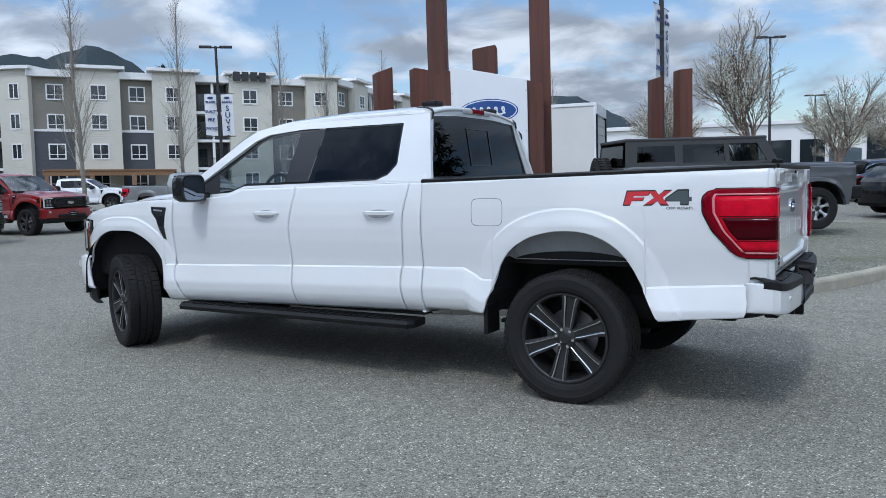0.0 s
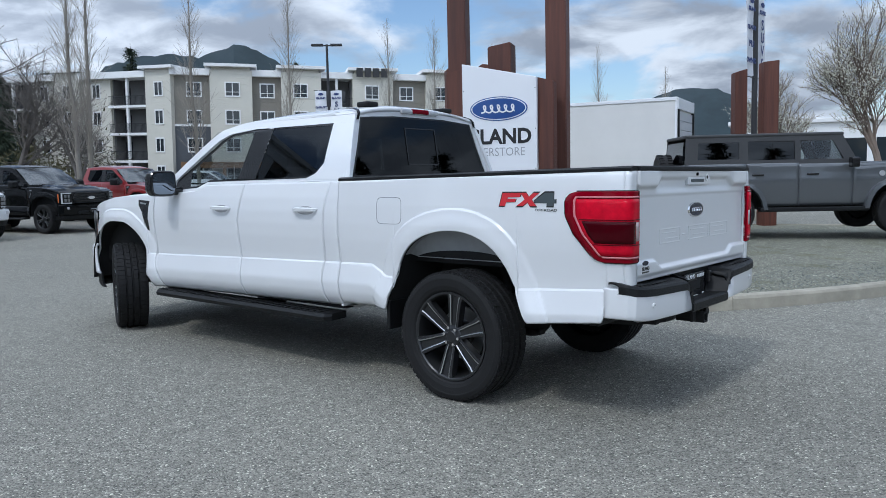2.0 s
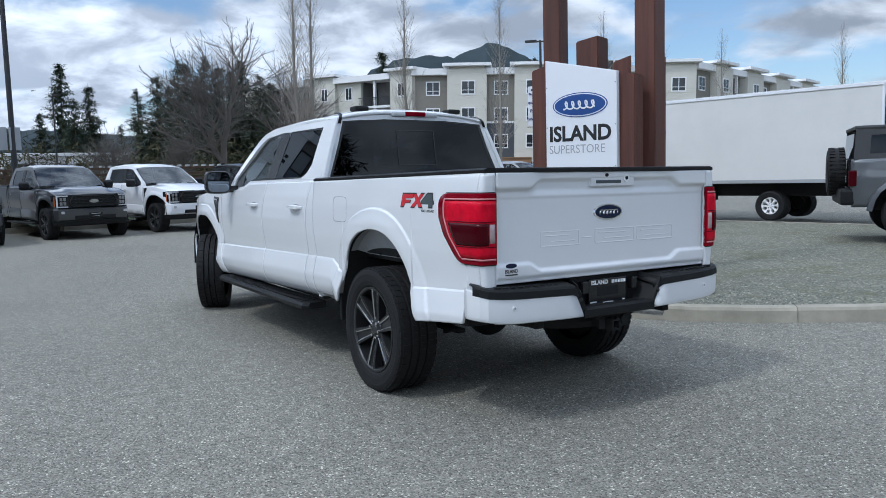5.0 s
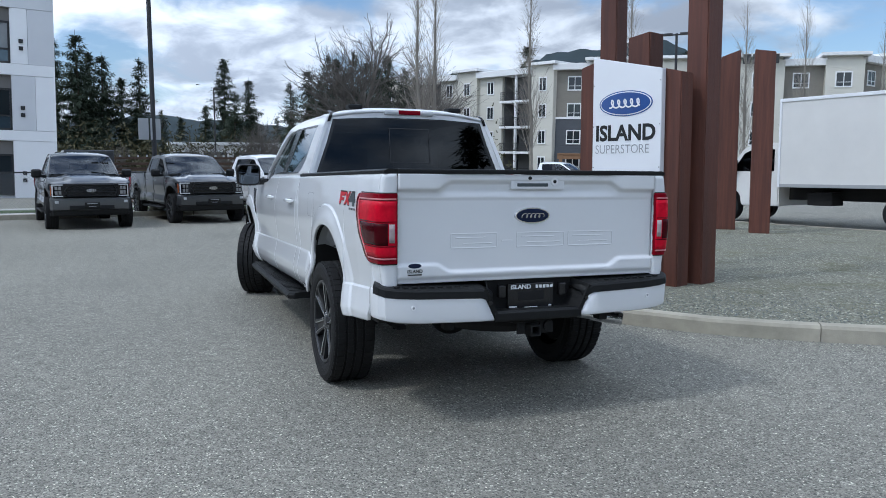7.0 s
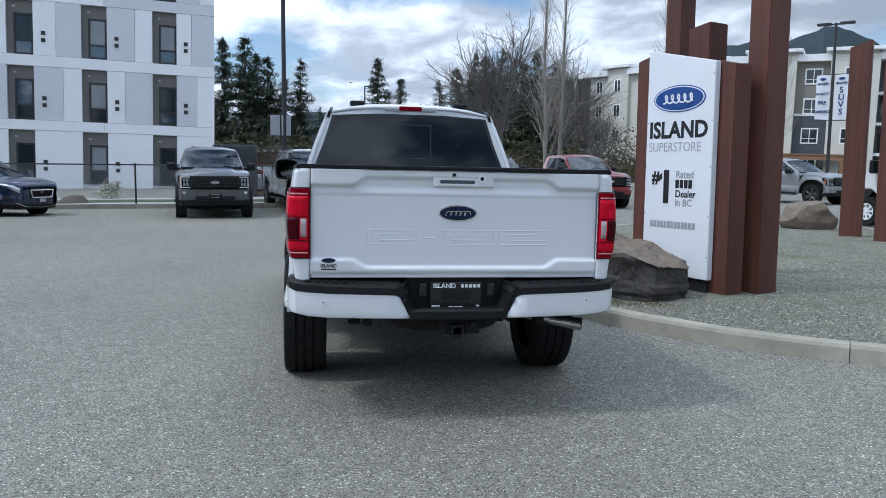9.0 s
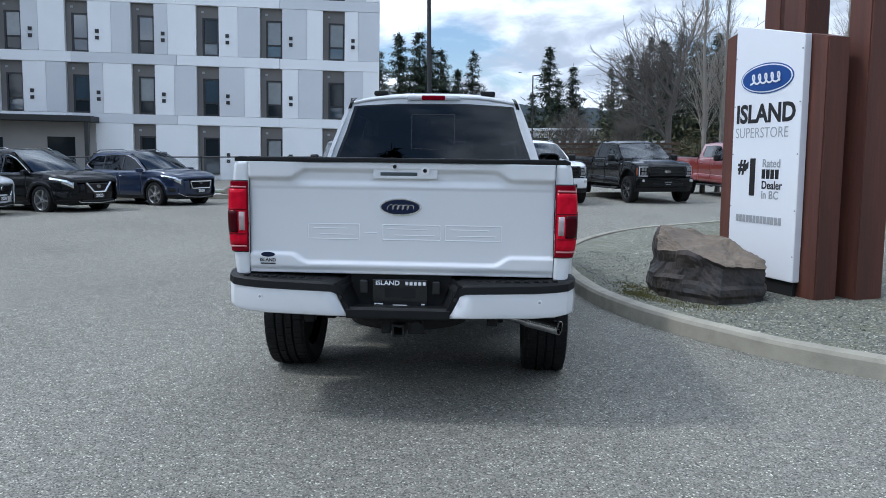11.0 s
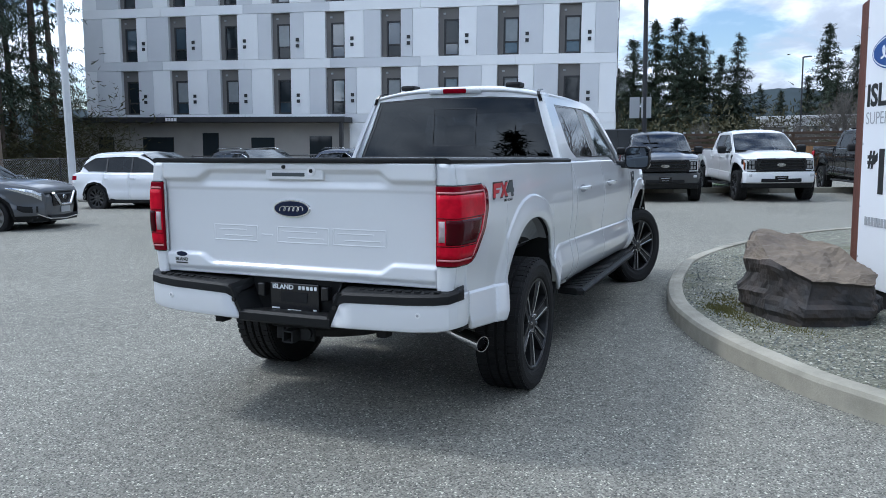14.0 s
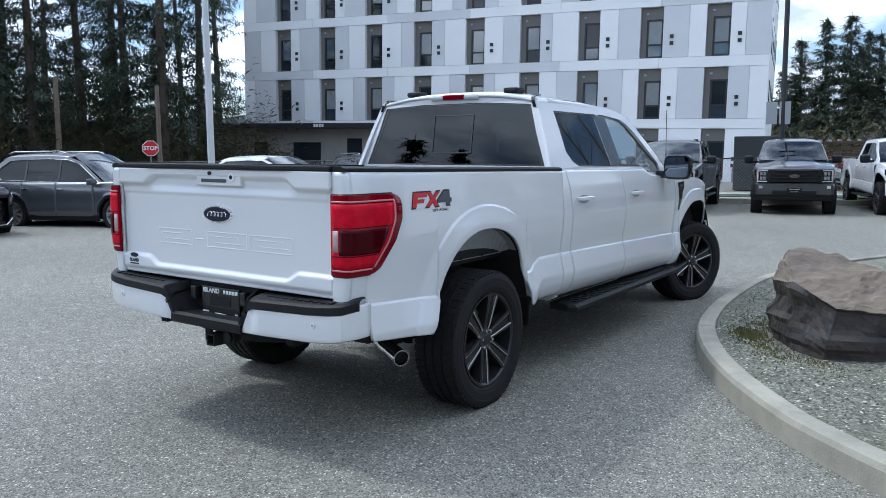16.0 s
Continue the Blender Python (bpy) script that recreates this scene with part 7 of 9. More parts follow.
def modular_building():
    T = thing("modular_building", pose(-53.3, -13.8, 0.66, 0, LEVEL, 70.8), "white and grey panelled apartment block with dark recessed windows", "building")
    Lw, D = 37.5, 15.0
    pitch, first = 3.875, 2.93
    rows = [3.9 + 3.68 * k for k in range(5)]
    top = rows[-1] + 4.2
    rnd = random.Random(4)
    # wall: cladding panels round deep window recesses
    bm = bmesh.new()
    box(bm, 0, Lw, 0.32, D, -1.2, top)
    wall = part("wall", bm, WHITE_WALL, T)

    def clad(x0, x1, y0, z0, z1, mt):
        bm = bmesh.new()
        box(bm, x0 + 0.008, x1 - 0.008, y0, 0.33, z0 + 0.008, z1 - 0.008)
        part("cladding_panel", bm, mt, wall)

    xs = [0] + [first + pitch * k + o for k in range(9) for o in (0, 1.36)] + [Lw]
    tones = (WHITE_WALL, WALL_GREY)
    for i in range(0, len(xs), 2):
        a, b = xs[i], xs[i + 1]
        for k, z in enumerate(rows):
            cut = a + (b - a) * (0.32 + 0.36 * ((k * 3 + i) % 5) / 5)
            clad(a, cut, 0.0, z, z + 3.05, tones[(i // 2 + k) % 2])
            clad(cut, b, 0.0, z, z + 3.05, tones[(i // 2 + k + 1) % 2])
        clad(a, b, 0.0, -1.2, 3.32, WHITE_WALL)
    for z in [3.32] + [r + 3.05 for r in rows]:
        h = 0.58 if z == 3.32 else 0.63
        for k in range(6):
            clad(k * Lw / 6, (k + 1) * Lw / 6, -0.015, z, z + h, WALL_GREY if (k + int(z)) % 3 == 0 else WHITE_WALL)
    bm = bmesh.new()
    box(bm, -0.2, Lw + 0.2, -0.1, D + 0.1, top, top + 0.35, 0.02)
    part("roof", bm, TRIM_WHITE, T)
    # side wall bays at the right-hand end
    back = sized(lambda b: box(b, 0, 1.36, 0.27, 0.34, 0, 3.05), WALL_BROWN)
    frame_m = sized(lambda b: [box(b, 0.36, 1.36, 0.16, 0.27, 0.02, 0.12), box(b, 0.36, 1.36, 0.16, 0.27, 2.22, 2.32), box(b, 0.36, 0.47, 0.16, 0.27, 0.12, 2.22), box(b, 1.25, 1.36, 0.16, 0.27, 0.12, 2.22), box(b, 0.47, 1.25, 0.17, 0.265, 0.76, 0.85)], FRAME_BLACK)
    tall = lambda b: box(b, 0.47, 1.25, 0.225, 0.245, 0.85, 2.22)
    hi, hib, hic = sized(tall, PANE), sized(tall, BLIND), sized(tall, PANE_SKY)
    short = lambda b: box(b, 0.47, 1.25, 0.225, 0.245, 0.12, 0.76)
    lo, loc = sized(short, PANE), sized(short, PANE_SKY)
    light_m = sized(lambda b: box(b, 0.30, 0.46, 0.20, 0.27, 2.62, 2.74, 0.02), LETTER_GREY)
    vent_m = sized(lambda b: box(b, 0, 0.22, -0.06, 0.0, 0, 0.22, 0.015), FRAME_BLACK)
    for k, z in enumerate([0.25] + rows):
        for c in range(9):
            x = first + pitch * c
            if k == 0 and c < 5:
                continue
            w = sub("window", None, T, pose(x, 0, z))
            sub("recess_panel", back, w, Matrix())
            sub("window_frame", frame_m, w, Matrix())
            sub("pane", rnd.choice((hi, hi, hib, hib, hic, hic, hic)), w, Matrix())
            sub("pane", rnd.choice((lo, lo, loc)), w, Matrix())
            sub("wall_light", light_m, w, Matrix())
            for dz in (0.75, 1.15):
                sub("wall_vent", vent_m, T, pose(x + 1.36 + 0.42, 0.0, z + dz))
    # windows on the end wall
    end_pane = sized(lambda b: box(b, Lw - 0.01, Lw + 0.03, 0, 0.9, 0, 2.1, 0.01), PANE)
    for k, z in enumerate(rows):
        for y in (2.2, 5.6, 9.0, 12.4):
            sub("end_window", end_pane, T, pose(0, y, z + 0.3))
    # low porch along the ground floor
    bm = bmesh.new()
    box(bm, -3.2, 20.3, -1.6, 0.05, 3.30, 3.66, 0.03)
    porch = part("canopy", bm, FRAME_BLACK, T)
    bm = bmesh.new()
    box(bm, -3.0, 20.1, -0.16, 0.30, -1.2, 3.3)
    part("porch_wall", bm, PORCH_PANEL, T)
    for x, w, h in ((1.0, 1.2, 2.3), (4.6, 2.4, 2.3), (9.3, 1.2, 2.6), (13.0, 1.7, 2.3), (17.3, 1.6, 2.4)):
        bm = bmesh.new()
        box(bm, x, x + w, -0.24, -0.14, -0.2, h, 0.01)
        part("porch_opening", bm, PANE, T)
    for x in (-2.8, 20.0):
        bm = bmesh.new()
        box(bm, x - 0.12, x + 0.12, -1.5, -1.26, -1.2, 3.3, 0.01)
        part("porch_post", bm, FRAME_BLACK, T)
    bars("number_bar", LETTER_WHITE, porch, 7.3, 8.2, 3.48, 0.22, 4, -1.602)


modular_building()


def apartments():
    """Four storeys of siding; the right wing's x runs along its front, y into the block."""
    storey = 3.17
    z_win = [0.9 + storey * k for k in range(4)]
    eave = 12.75
    pane_m = sized(lambda b: box(b, -0.72, 0.72, -0.045, -0.02, 0.08, 1.50), PANE)
    frame_m = sized(lambda b: [box(b, -0.86, 0.86, -0.07, 0.02, -0.06, 0.08), box(b, -0.86, 0.86, -0.07, 0.02, 1.50, 1.64), box(b, -0.86, -0.72, -0.07, 0.02, 0.08, 1.5),
                             box(b, 0.72, 0.86, -0.07, 0.02, 0.08, 1.5), box(b, -0.04, 0.04, -0.065, 0.0, 0.08, 1.5), box(b, -0.72, 0.72, -0.065, 0.0, 0.46, 0.52)], TRIM_WHITE)
    narrow_p = sized(lambda b: box(b, -0.48, 0.48, -0.045, -0.02, 0.08, 1.50), PANE)
    narrow_f = sized(lambda b: [box(b, -0.60, 0.60, -0.07, 0.02, -0.06, 0.08), box(b, -0.60, 0.60, -0.07, 0.02, 1.50, 1.64), box(b, -0.60, -0.48, -0.07, 0.02, 0.08, 1.5),
                               box(b, 0.48, 0.60, -0.07, 0.02, 0.08, 1.5), box(b, -0.04, 0.04, -0.065, 0.0, 0.08, 1.5)], TRIM_WHITE)

    def window(T, x, y, z, narrow=False):
        w = sub("window", None, T, pose(x, y, z))
        sub("pane", narrow_p if narrow else pane_m, w, Matrix())
        sub("window_frame", narrow_f if narrow else frame_m, w, Matrix())

    def siding(nm, T, x0, x1, y, z0, z1, mt, depth=9.0):
        bm = bmesh.new()
        box(bm, x0, x1, y + 0.02, y + depth, z0, z1)
        n = max(1, int((z1 - z0) / 0.22))
        h = (z1 - z0) / n
        line = [q for i in range(n) for q in ((y + 0.004, z0 + i * h), (y + 0.012, z0 + (i + 1) * h - 0.012), (y + 0.016, z0 + (i + 1) * h - 0.010))]
        grid_faces(bm, [[(x0, a, b) for a, b in line], [(x1, a, b) for a, b in line]], flip=True)
        return part(nm, bm, mt, T)

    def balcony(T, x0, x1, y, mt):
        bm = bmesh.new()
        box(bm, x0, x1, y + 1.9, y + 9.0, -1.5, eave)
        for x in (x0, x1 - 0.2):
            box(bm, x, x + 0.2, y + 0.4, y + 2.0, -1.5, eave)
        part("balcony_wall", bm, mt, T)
        for k in range(4):
            z = z_win[k] - 0.95
            bm = bmesh.new()
            box(bm, x0, x1, y - 0.5, y + 1.95, z - 0.28, z, 0.02)
            part("balcony_slab", bm, TRIM_WHITE, T)
            bm = bmesh.new()
            box(bm, x0 + 0.4, x0 + 1.3, y + 1.82, y + 1.9, z + 0.05, z + 2.2)
            part("balcony_door", bm, PANE, T)
            bm = bmesh.new()
            box(bm, x1 - 1.9, x1 - 0.6, y + 1.82, y + 1.9, z + 0.7, z + 2.2)
            part("balcony_window", bm, PANE, T)
            rail = sub("balcony_rail", None, T, pose(0, 0, 0))
            bm = bmesh.new()
            box(bm, x0, x1, y - 0.48, y - 0.43, z + 1.02, z + 1.08)
            box(bm, x0, x1, y - 0.48, y - 0.43, z + 0.08, z + 0.12)
            part("top_bar", bm, FRAME_BLACK, rail)
            bm = bmesh.new()
            x = x0 + 0.1
            while x < x1:
                box(bm, x, x + 0.03, y - 0.47, y - 0.44, z + 0.1, z + 1.03)
                x += 0.16
            tagged(part("baluster", bm, FRAME_BLACK, rail), kind="stuff")
        for x in ((x0 + x1) / 2,):
            bm = bmesh.new()
            box(bm, x - 0.14, x + 0.14, y - 0.45, y - 0.15, -1.5, eave)
            part("balcony_post", bm, TRIM_WHITE, T)

    def cap(T, x0, x1, y, z, over=0.55, depth=7.0, t=0.35):
        bm = bmesh.new()
        box(bm, x0 - over, x1 + over, y - over, y + depth, z, z + t, 0.03)
        part("roof_cap", bm, TRIM_WHITE, T)

    # right wing
    T = thing("apartment_building", pose(-45.1, 82.4, 0.55, 0, LEVEL, 23.5), "four-storey cream, taupe and slate sided apartments with flat eaves", "building")
    spec = [(-0.3, 4.0, "t", 2.2), (4.0, 8.7, "c", 6.5), (8.7, 12.0, "t", 10.4), (12.0, 16.6, "c", 14.2), (16.6, 20.3, "b", 0), (20.3, 25.1, "c", 22.6), (25.1, 29.2, "t", 26.9),
            (29.2, 33.0, "c", 31.0),]
    end = [(0.0, 4.5, "t", 2.2), (4.5, 9.0, "c", 6.8), (9.0, 13.5, "b", 0), (13.5, 18.5, "c", 16.0), (18.5, 23.0, "t", 20.8), (23.0, 28.0, "c", 25.5), (28.0, 33.0, "b", 0), (33.0, 38.0, "c", 35.5), (38.0, 44.0, "t", 41.0)]
    def bays(T, spec):
        for x0, x1, kind, wx in spec:
            if kind == "t":
                siding("lower_wall", T, x0, x1, 0.0, -1.5, 7.0, SLATE)
                bm = bmesh.new()
                box(bm, x0, x1, -0.05, 0.05, 7.0, 7.25)
                part("band", bm, TRIM_WHITE, T)
                siding("wall", T, x0, x1, 0.0, 7.25, eave, TAUPE)
            elif kind == "c":
                siding("wall", T, x0, x1, -0.9, -1.5, eave + 0.6, CREAM, 9.9)
                cap(T, x0, x1, -0.9, eave + 0.6 + 0.35)
                bm = bmesh.new()
                box(bm, x0 + 0.2, x1 - 0.2, -0.6, 6.0, eave + 0.5, eave + 1.0)
                part("parapet", bm, CREAM, T)
            else:
                balcony(T, x0, x1, 0.0, BALCONY_SHADE)
            if kind != "b":
                for z in z_win:
                    window(T, wx, 0.0 if kind == "t" else -0.9, z + (0 if kind == "t" else 0))
            if kind != "c":
                bm = bmesh.new()
                box(bm, x0 - 0.1, x1 + 0.1, -0.75, 8.0, eave, eave + 0.75, 0.03)
                part("roof_fascia", bm, TRIM_WHITE, T)

    bays(T, spec)
    bars("number_bar", FRAME_BLACK, T, 20.7, 24.6, eave + 0.7, 1.05, 4, -1.48)
    back = thing("apartment_building", pose(-14.9, 95.9, 0.2, 0, 0.6, 74.7), "receding cream and taupe apartment wing with flat white eaves", "building")
    bays(back, end)
    # entrance porch with timber beam
    bm = bmesh.new()
    box(bm, 1.0, 14.0, -4.5, -4.1, 2.2, 2.7, 0.03)
    box(bm, 1.0, 14.0, -4.6, -0.8, 2.7, 2.85, 0.02)
    for x in (1.2, 5.4, 9.6, 13.6):
        box(bm, x, x + 0.35, -4.5, -4.15, -1.5, 2.2)
    part("porch", bm, PORCH_WOOD, T)
    # left wing
    T = thing("apartment_building", pose(-45.1, 82.4, 0.55, 0, LEVEL, -6.5), "cream sided apartment wing with stacked black-railed balconies", "building")
    spec = [(-3.4, 0.0, "c", -1.6), (-8.6, -3.4, "b", 0), (-12.6, -8.6, "w", -10.6), (-16.2, -12.6, "c", -14.4), (-20.0, -16.2, "w", -18.2), (-25.2, -20.0, "b", 0), (-28.6, -25.2, "w", -27.0), (-32.0, -28.6, "c", -30.4)]
    for x0, x1, kind, wx in spec:
        if kind == "b":
            balcony(T, x0, x1, 0.0, BALCONY_SHADE)
        else:
            siding("wall", T, x0, x1, -0.5 if kind == "c" else 0.0, -1.5, eave + (0.7 if kind == "c" else 0), CREAM)
            for z in z_win:
                window(T, wx, -0.5 if kind == "c" else 0.0, z, True)
        if kind == "c":
            cap(T, x0, x1, -0.5, eave + 0.7)
        else:
            bm = bmesh.new()
            box(bm, x0 - 0.05, x1 + 0.05, -0.75, 8.0, eave - 0.2, eave + 0.55, 0.03)
            part("roof_fascia", bm, TRIM_WHITE, T)


apartments()


def low_building(m, L, D, H, label, wall_mt, glass_band):
    T = thing("low_building", m, label, "building")
    bm = bmesh.new()
    box(bm, 0, L, 0, D, -1.5, H, 0.05)
    part("wall", bm, wall_mt, T)
    bm = bmesh.new()
    box(bm, -0.4, L + 0.4, -0.4, D + 0.4, H, H + 0.4, 0.05)
    part("roof", bm, TRIM_WHITE, T)
    n = int(L / 3)
    for i in range(n):
        bm = bmesh.new()
        box(bm, i * L / n + 0.4, (i + 1) * L / n - 0.4, -0.06, 0.05, glass_band[0], glass_band[1], 0.02)
        part("window", bm, PANE, T)
    return T


low_building(pose(-81, 53, 0, 0, 0, 60), 14, 8, 4.6, "small white house beyond the timber fence", TRIM_WHITE, (2.6, 3.8))
low_building(pose(38, 74, 0, 0, 0, -28), 45, 18, 6.4, "long white showroom with a dark glass front", TRIM_WHITE, (1.0, 4.6))
low_building(pose(16, 84, 0, 0, 0, -12), 22, 14, 5.6, "white flat-roofed shop beyond the trees", TRIM_WHITE, (0.8, 4.0))
# ---- trees, hills ----
NEEDLE = material("needles", (0.027, 0.044, 0.025), rough=0.75, vary=0.5, scale=0.8, second=(0.035, 0.045, 0.02), second_scale=0.35, second_amount=0.6)
BARK = material("bark", (0.075, 0.058, 0.045), rough=0.9, vary=0.35, scale=4, bump=0.6, bump_scale=20)
PALE_BARK = material("pale_bark", (0.26, 0.235, 0.20), rough=0.85, vary=0.3, scale=5)
TWIG = material("twigs", (0.15, 0.115, 0.09), rough=0.85, vary=0.3, scale=3)
GREY_TWIG = material("grey_twigs", (0.135, 0.12, 0.108), rough=0.85, vary=0.25, scale=3)
BLOSSOM = material("blossom", (0.48, 0.47, 0.38), rough=0.7, vary=0.25, scale=5)
SHRUB = material("shrub", (0.060, 0.055, 0.022), rough=0.8, vary=0.5, scale=1.2)
# the blue in this forest colour stands in for haze over the distance
HILL = material("hazed_forest_hill", (0.022, 0.036, 0.042), rough=0.95, vary=0.4, scale=0.05, second=(0.034, 0.050, 0.060), second_scale=0.02, second_amount=0.7)


def conifer(m, h, r, seed, label, trunk_clear=0.12, dense_=1.0, group="firs", leaf=1.0):
    rnd = random.Random(seed)
    T = thing("conifer_tree", m, label, "tree", group)
    bm = bmesh.new()
    lean = rnd.uniform(-0.02, 0.02) * h
    pts = [(0, 0, -0.3), (lean * 0.3, 0, h * 0.35), (lean * 0.7, lean * 0.4, h * 0.7), (lean, lean * 0.5, h)]
    rad = h * 0.010 + 0.06
    for (a, b), ra, rb in zip(zip(pts, pts[1:]), (rad, rad * 0.75, rad * 0.4), (rad * 0.75, rad * 0.4, 0.02)):
        cyl(bm, a, b, ra, rb, 8)
    part("trunk", bm, BARK, T)
    verts, faces = [], []

    def blade(p, d, w, l):
        side = d.cross(Vector((rnd.uniform(-0.5, 0.5), rnd.uniform(-0.5, 0.5), 1))).normalized() * w
        i = len(verts)
        verts.extend([p - side, p + side, p + d * l])
        faces.append((i, i + 1, i + 2))

    z = h * trunk_clear
    while z < h * 0.985:
        t = (z - h * trunk_clear) / (h * (1 - trunk_clear))
        reach = r * (1 - t) ** 0.75 * (0.55 + 0.45 * min(1, t * 6)) + 0.12
        n = max(4, int((5 + 4 * (1 - t)) * dense_))
        for k in range(n):
            if rnd.random() < 0.12:
                continue
            a = rnd.uniform(0, 2 * math.pi)
            L = reach * rnd.uniform(0.55, 1.15)
            droop = rnd.uniform(-0.55, -0.05) + 0.35 * t
            base = Vector((lean * z / h, lean * 0.5 * z / h, z + rnd.uniform(-0.3, 0.3)))
            d = Vector((math.cos(a), math.sin(a), droop)).normalized()
            steps = max(2, int(L / 0.42))
            for s in range(steps):
                f = (s + 0.6) / steps
                p = base + d * L * f + Vector((0, 0, 0.12 * L * f * f))
                for q in range(12):
                    dd = (d + Vector((rnd.uniform(-1.3, 1.3), rnd.uniform(-1.3, 1.3), rnd.uniform(-1.1, 0.25)))).normalized()
                    blade(p + d * rnd.uniform(-0.25, 0.25) + Vector((rnd.gauss(0, 0.10), rnd.gauss(0, 0.10), rnd.gauss(0, 0.12))), dd, rnd.uniform(0.025, 0.055) * (1.25 - 0.5 * f) * leaf, rnd.uniform(0.28, 0.62) * (0.5 + 0.5 * leaf))
        z += h * 0.018 * rnd.uniform(0.7, 1.3) / dense_ + 0.08
    me = bpy.data.meshes.new("crown")
    me.from_pydata(verts, [], faces)
    me.materials.append(NEEDLE)
    c = new("crown", me)
    c.parent = T
    return T


def bare_tree(m, h, seed, label, spread=0.35, bark=PALE_BARK, leaves=0, group="bare trees", depth=5, name="bare_tree", narrow=False):
    wander = 0.10 if narrow else 0.20
    rnd = random.Random(seed)
    T = thing(name, m, label, "tree", group)
    wood = {True: ([], []), False: ([], [])}  # trunk and finer limbs
    tips = []

    def limb(a, b, ra, rb, n, main=False):
        verts, faces = wood[main]
        d = (b - a).normalized()
        u = d.orthogonal().normalized()
        v = d.cross(u)
        i = len(verts)
        for p, r in ((a, ra), (b, rb)):
            for k in range(n):
                t = 2 * math.pi * k / n
                verts.append(p + (u * math.cos(t) + v * math.sin(t)) * r)
        for k in range(n):
            faces.append((i + k, i + (k + 1) % n, i + n + (k + 1) % n, i + n + k))

    def grow(p, d, length, r, level):
        segs = 3 if level < 3 else 2
        for s in range(segs):
            d = (d + Vector((rnd.gauss(0, wander), rnd.gauss(0, wander), rnd.gauss(0.04, 0.08)))).normalized()
            q = p + d * length / segs
            limb(p, q, r, r * 0.82, 7 if level < 2 else 4, level == 0)
            p, r = q, r * 0.82
            if level < depth and (s > 0 or level > 0):
                for _ in range(2 if level < 2 else rnd.choice((1, 2))):
                    ax = Vector((rnd.gauss(0, 1), rnd.gauss(0, 1), rnd.gauss(0, 0.3)))
                    nd = (d + ax.normalized() * (spread + 0.25 * rnd.random()) * (1.2 if level == 0 else 1.6)).normalized()
                    grow(p, nd, length * rnd.uniform(0.5, 0.75), r * 0.6, level + 1)
        tips.append((p, d))
        if level < depth:
            grow(p, d, length * 0.7, r, level + 1)

    if narrow:
        top = Vector((rnd.uniform(-0.3, 0.3), rnd.uniform(-0.3, 0.3), h))
        r0 = 0.11
        pts = [Vector((0, 0, -0.2)).lerp(top, k / 8) + Vector((rnd.gauss(0, 0.04), rnd.gauss(0, 0.04), 0)) * (k > 0) for k in range(9)]
        for k in range(8):
            limb(pts[k], pts[k + 1], r0 * (1 - k / 8.6), r0 * (1 - (k + 1) / 8.6), 8, True)
        nb = 46
        for k in range(nb):
            f = 0.16 + 0.8 * k / nb
            b = Vector((0, 0, 0)).lerp(top, f)
            a = rnd.uniform(0, 6.28)
            L = h * 0.24 * (1 - f) ** 0.6 * rnd.uniform(0.6, 1.2) + 0.3
            d = Vector((math.cos(a) * 0.35, math.sin(a) * 0.35, 1)).normalized()
            grow(b, d, L * 0.5, 0.022 * (1.2 - f), depth - 2)
    else:
        grow(Vector((0, 0, -0.2)), Vector((0, 0, 1)), h * 0.30, h * 0.020 + 0.04, 0)
    for main, nm in ((True, "trunk"), (False, "crown")):
        me = bpy.data.meshes.new(nm)
        me.from_pydata(wood[main][0], [], wood[main][1])
        me.materials.append(bark)
        t = new(nm, me)
        t.parent = T
    if leaves:
        lv, lf = [], []
        for p, d in tips:
            for _ in range(leaves):
                c = p - d * rnd.uniform(0, 0.5) + Vector((rnd.gauss(0, 0.07), rnd.gauss(0, 0.07), rnd.gauss(0, 0.07)))
                s = rnd.uniform(0.025, 0.055)
                u = Vector((rnd.gauss(0, 1), rnd.gauss(0, 1), rnd.gauss(0, 1))).normalized()
                w = u.orthogonal().normalized()
                i = len(lv)
                lv.extend([c - u * s, c + w * s, c + u * s, c - w * s])
                lf.append((i, i + 1, i + 2, i + 3))
        me = bpy.data.meshes.new("blossom")
        me.from_pydata(lv, [], lf)
        me.materials.append(BLOSSOM)
        c = new("blossom", me)
        c.parent = T
    return T


def polar(ex, ey, az, d):
    return ex + d * math.cos(radians(az)), ey + d * math.sin(radians(az))


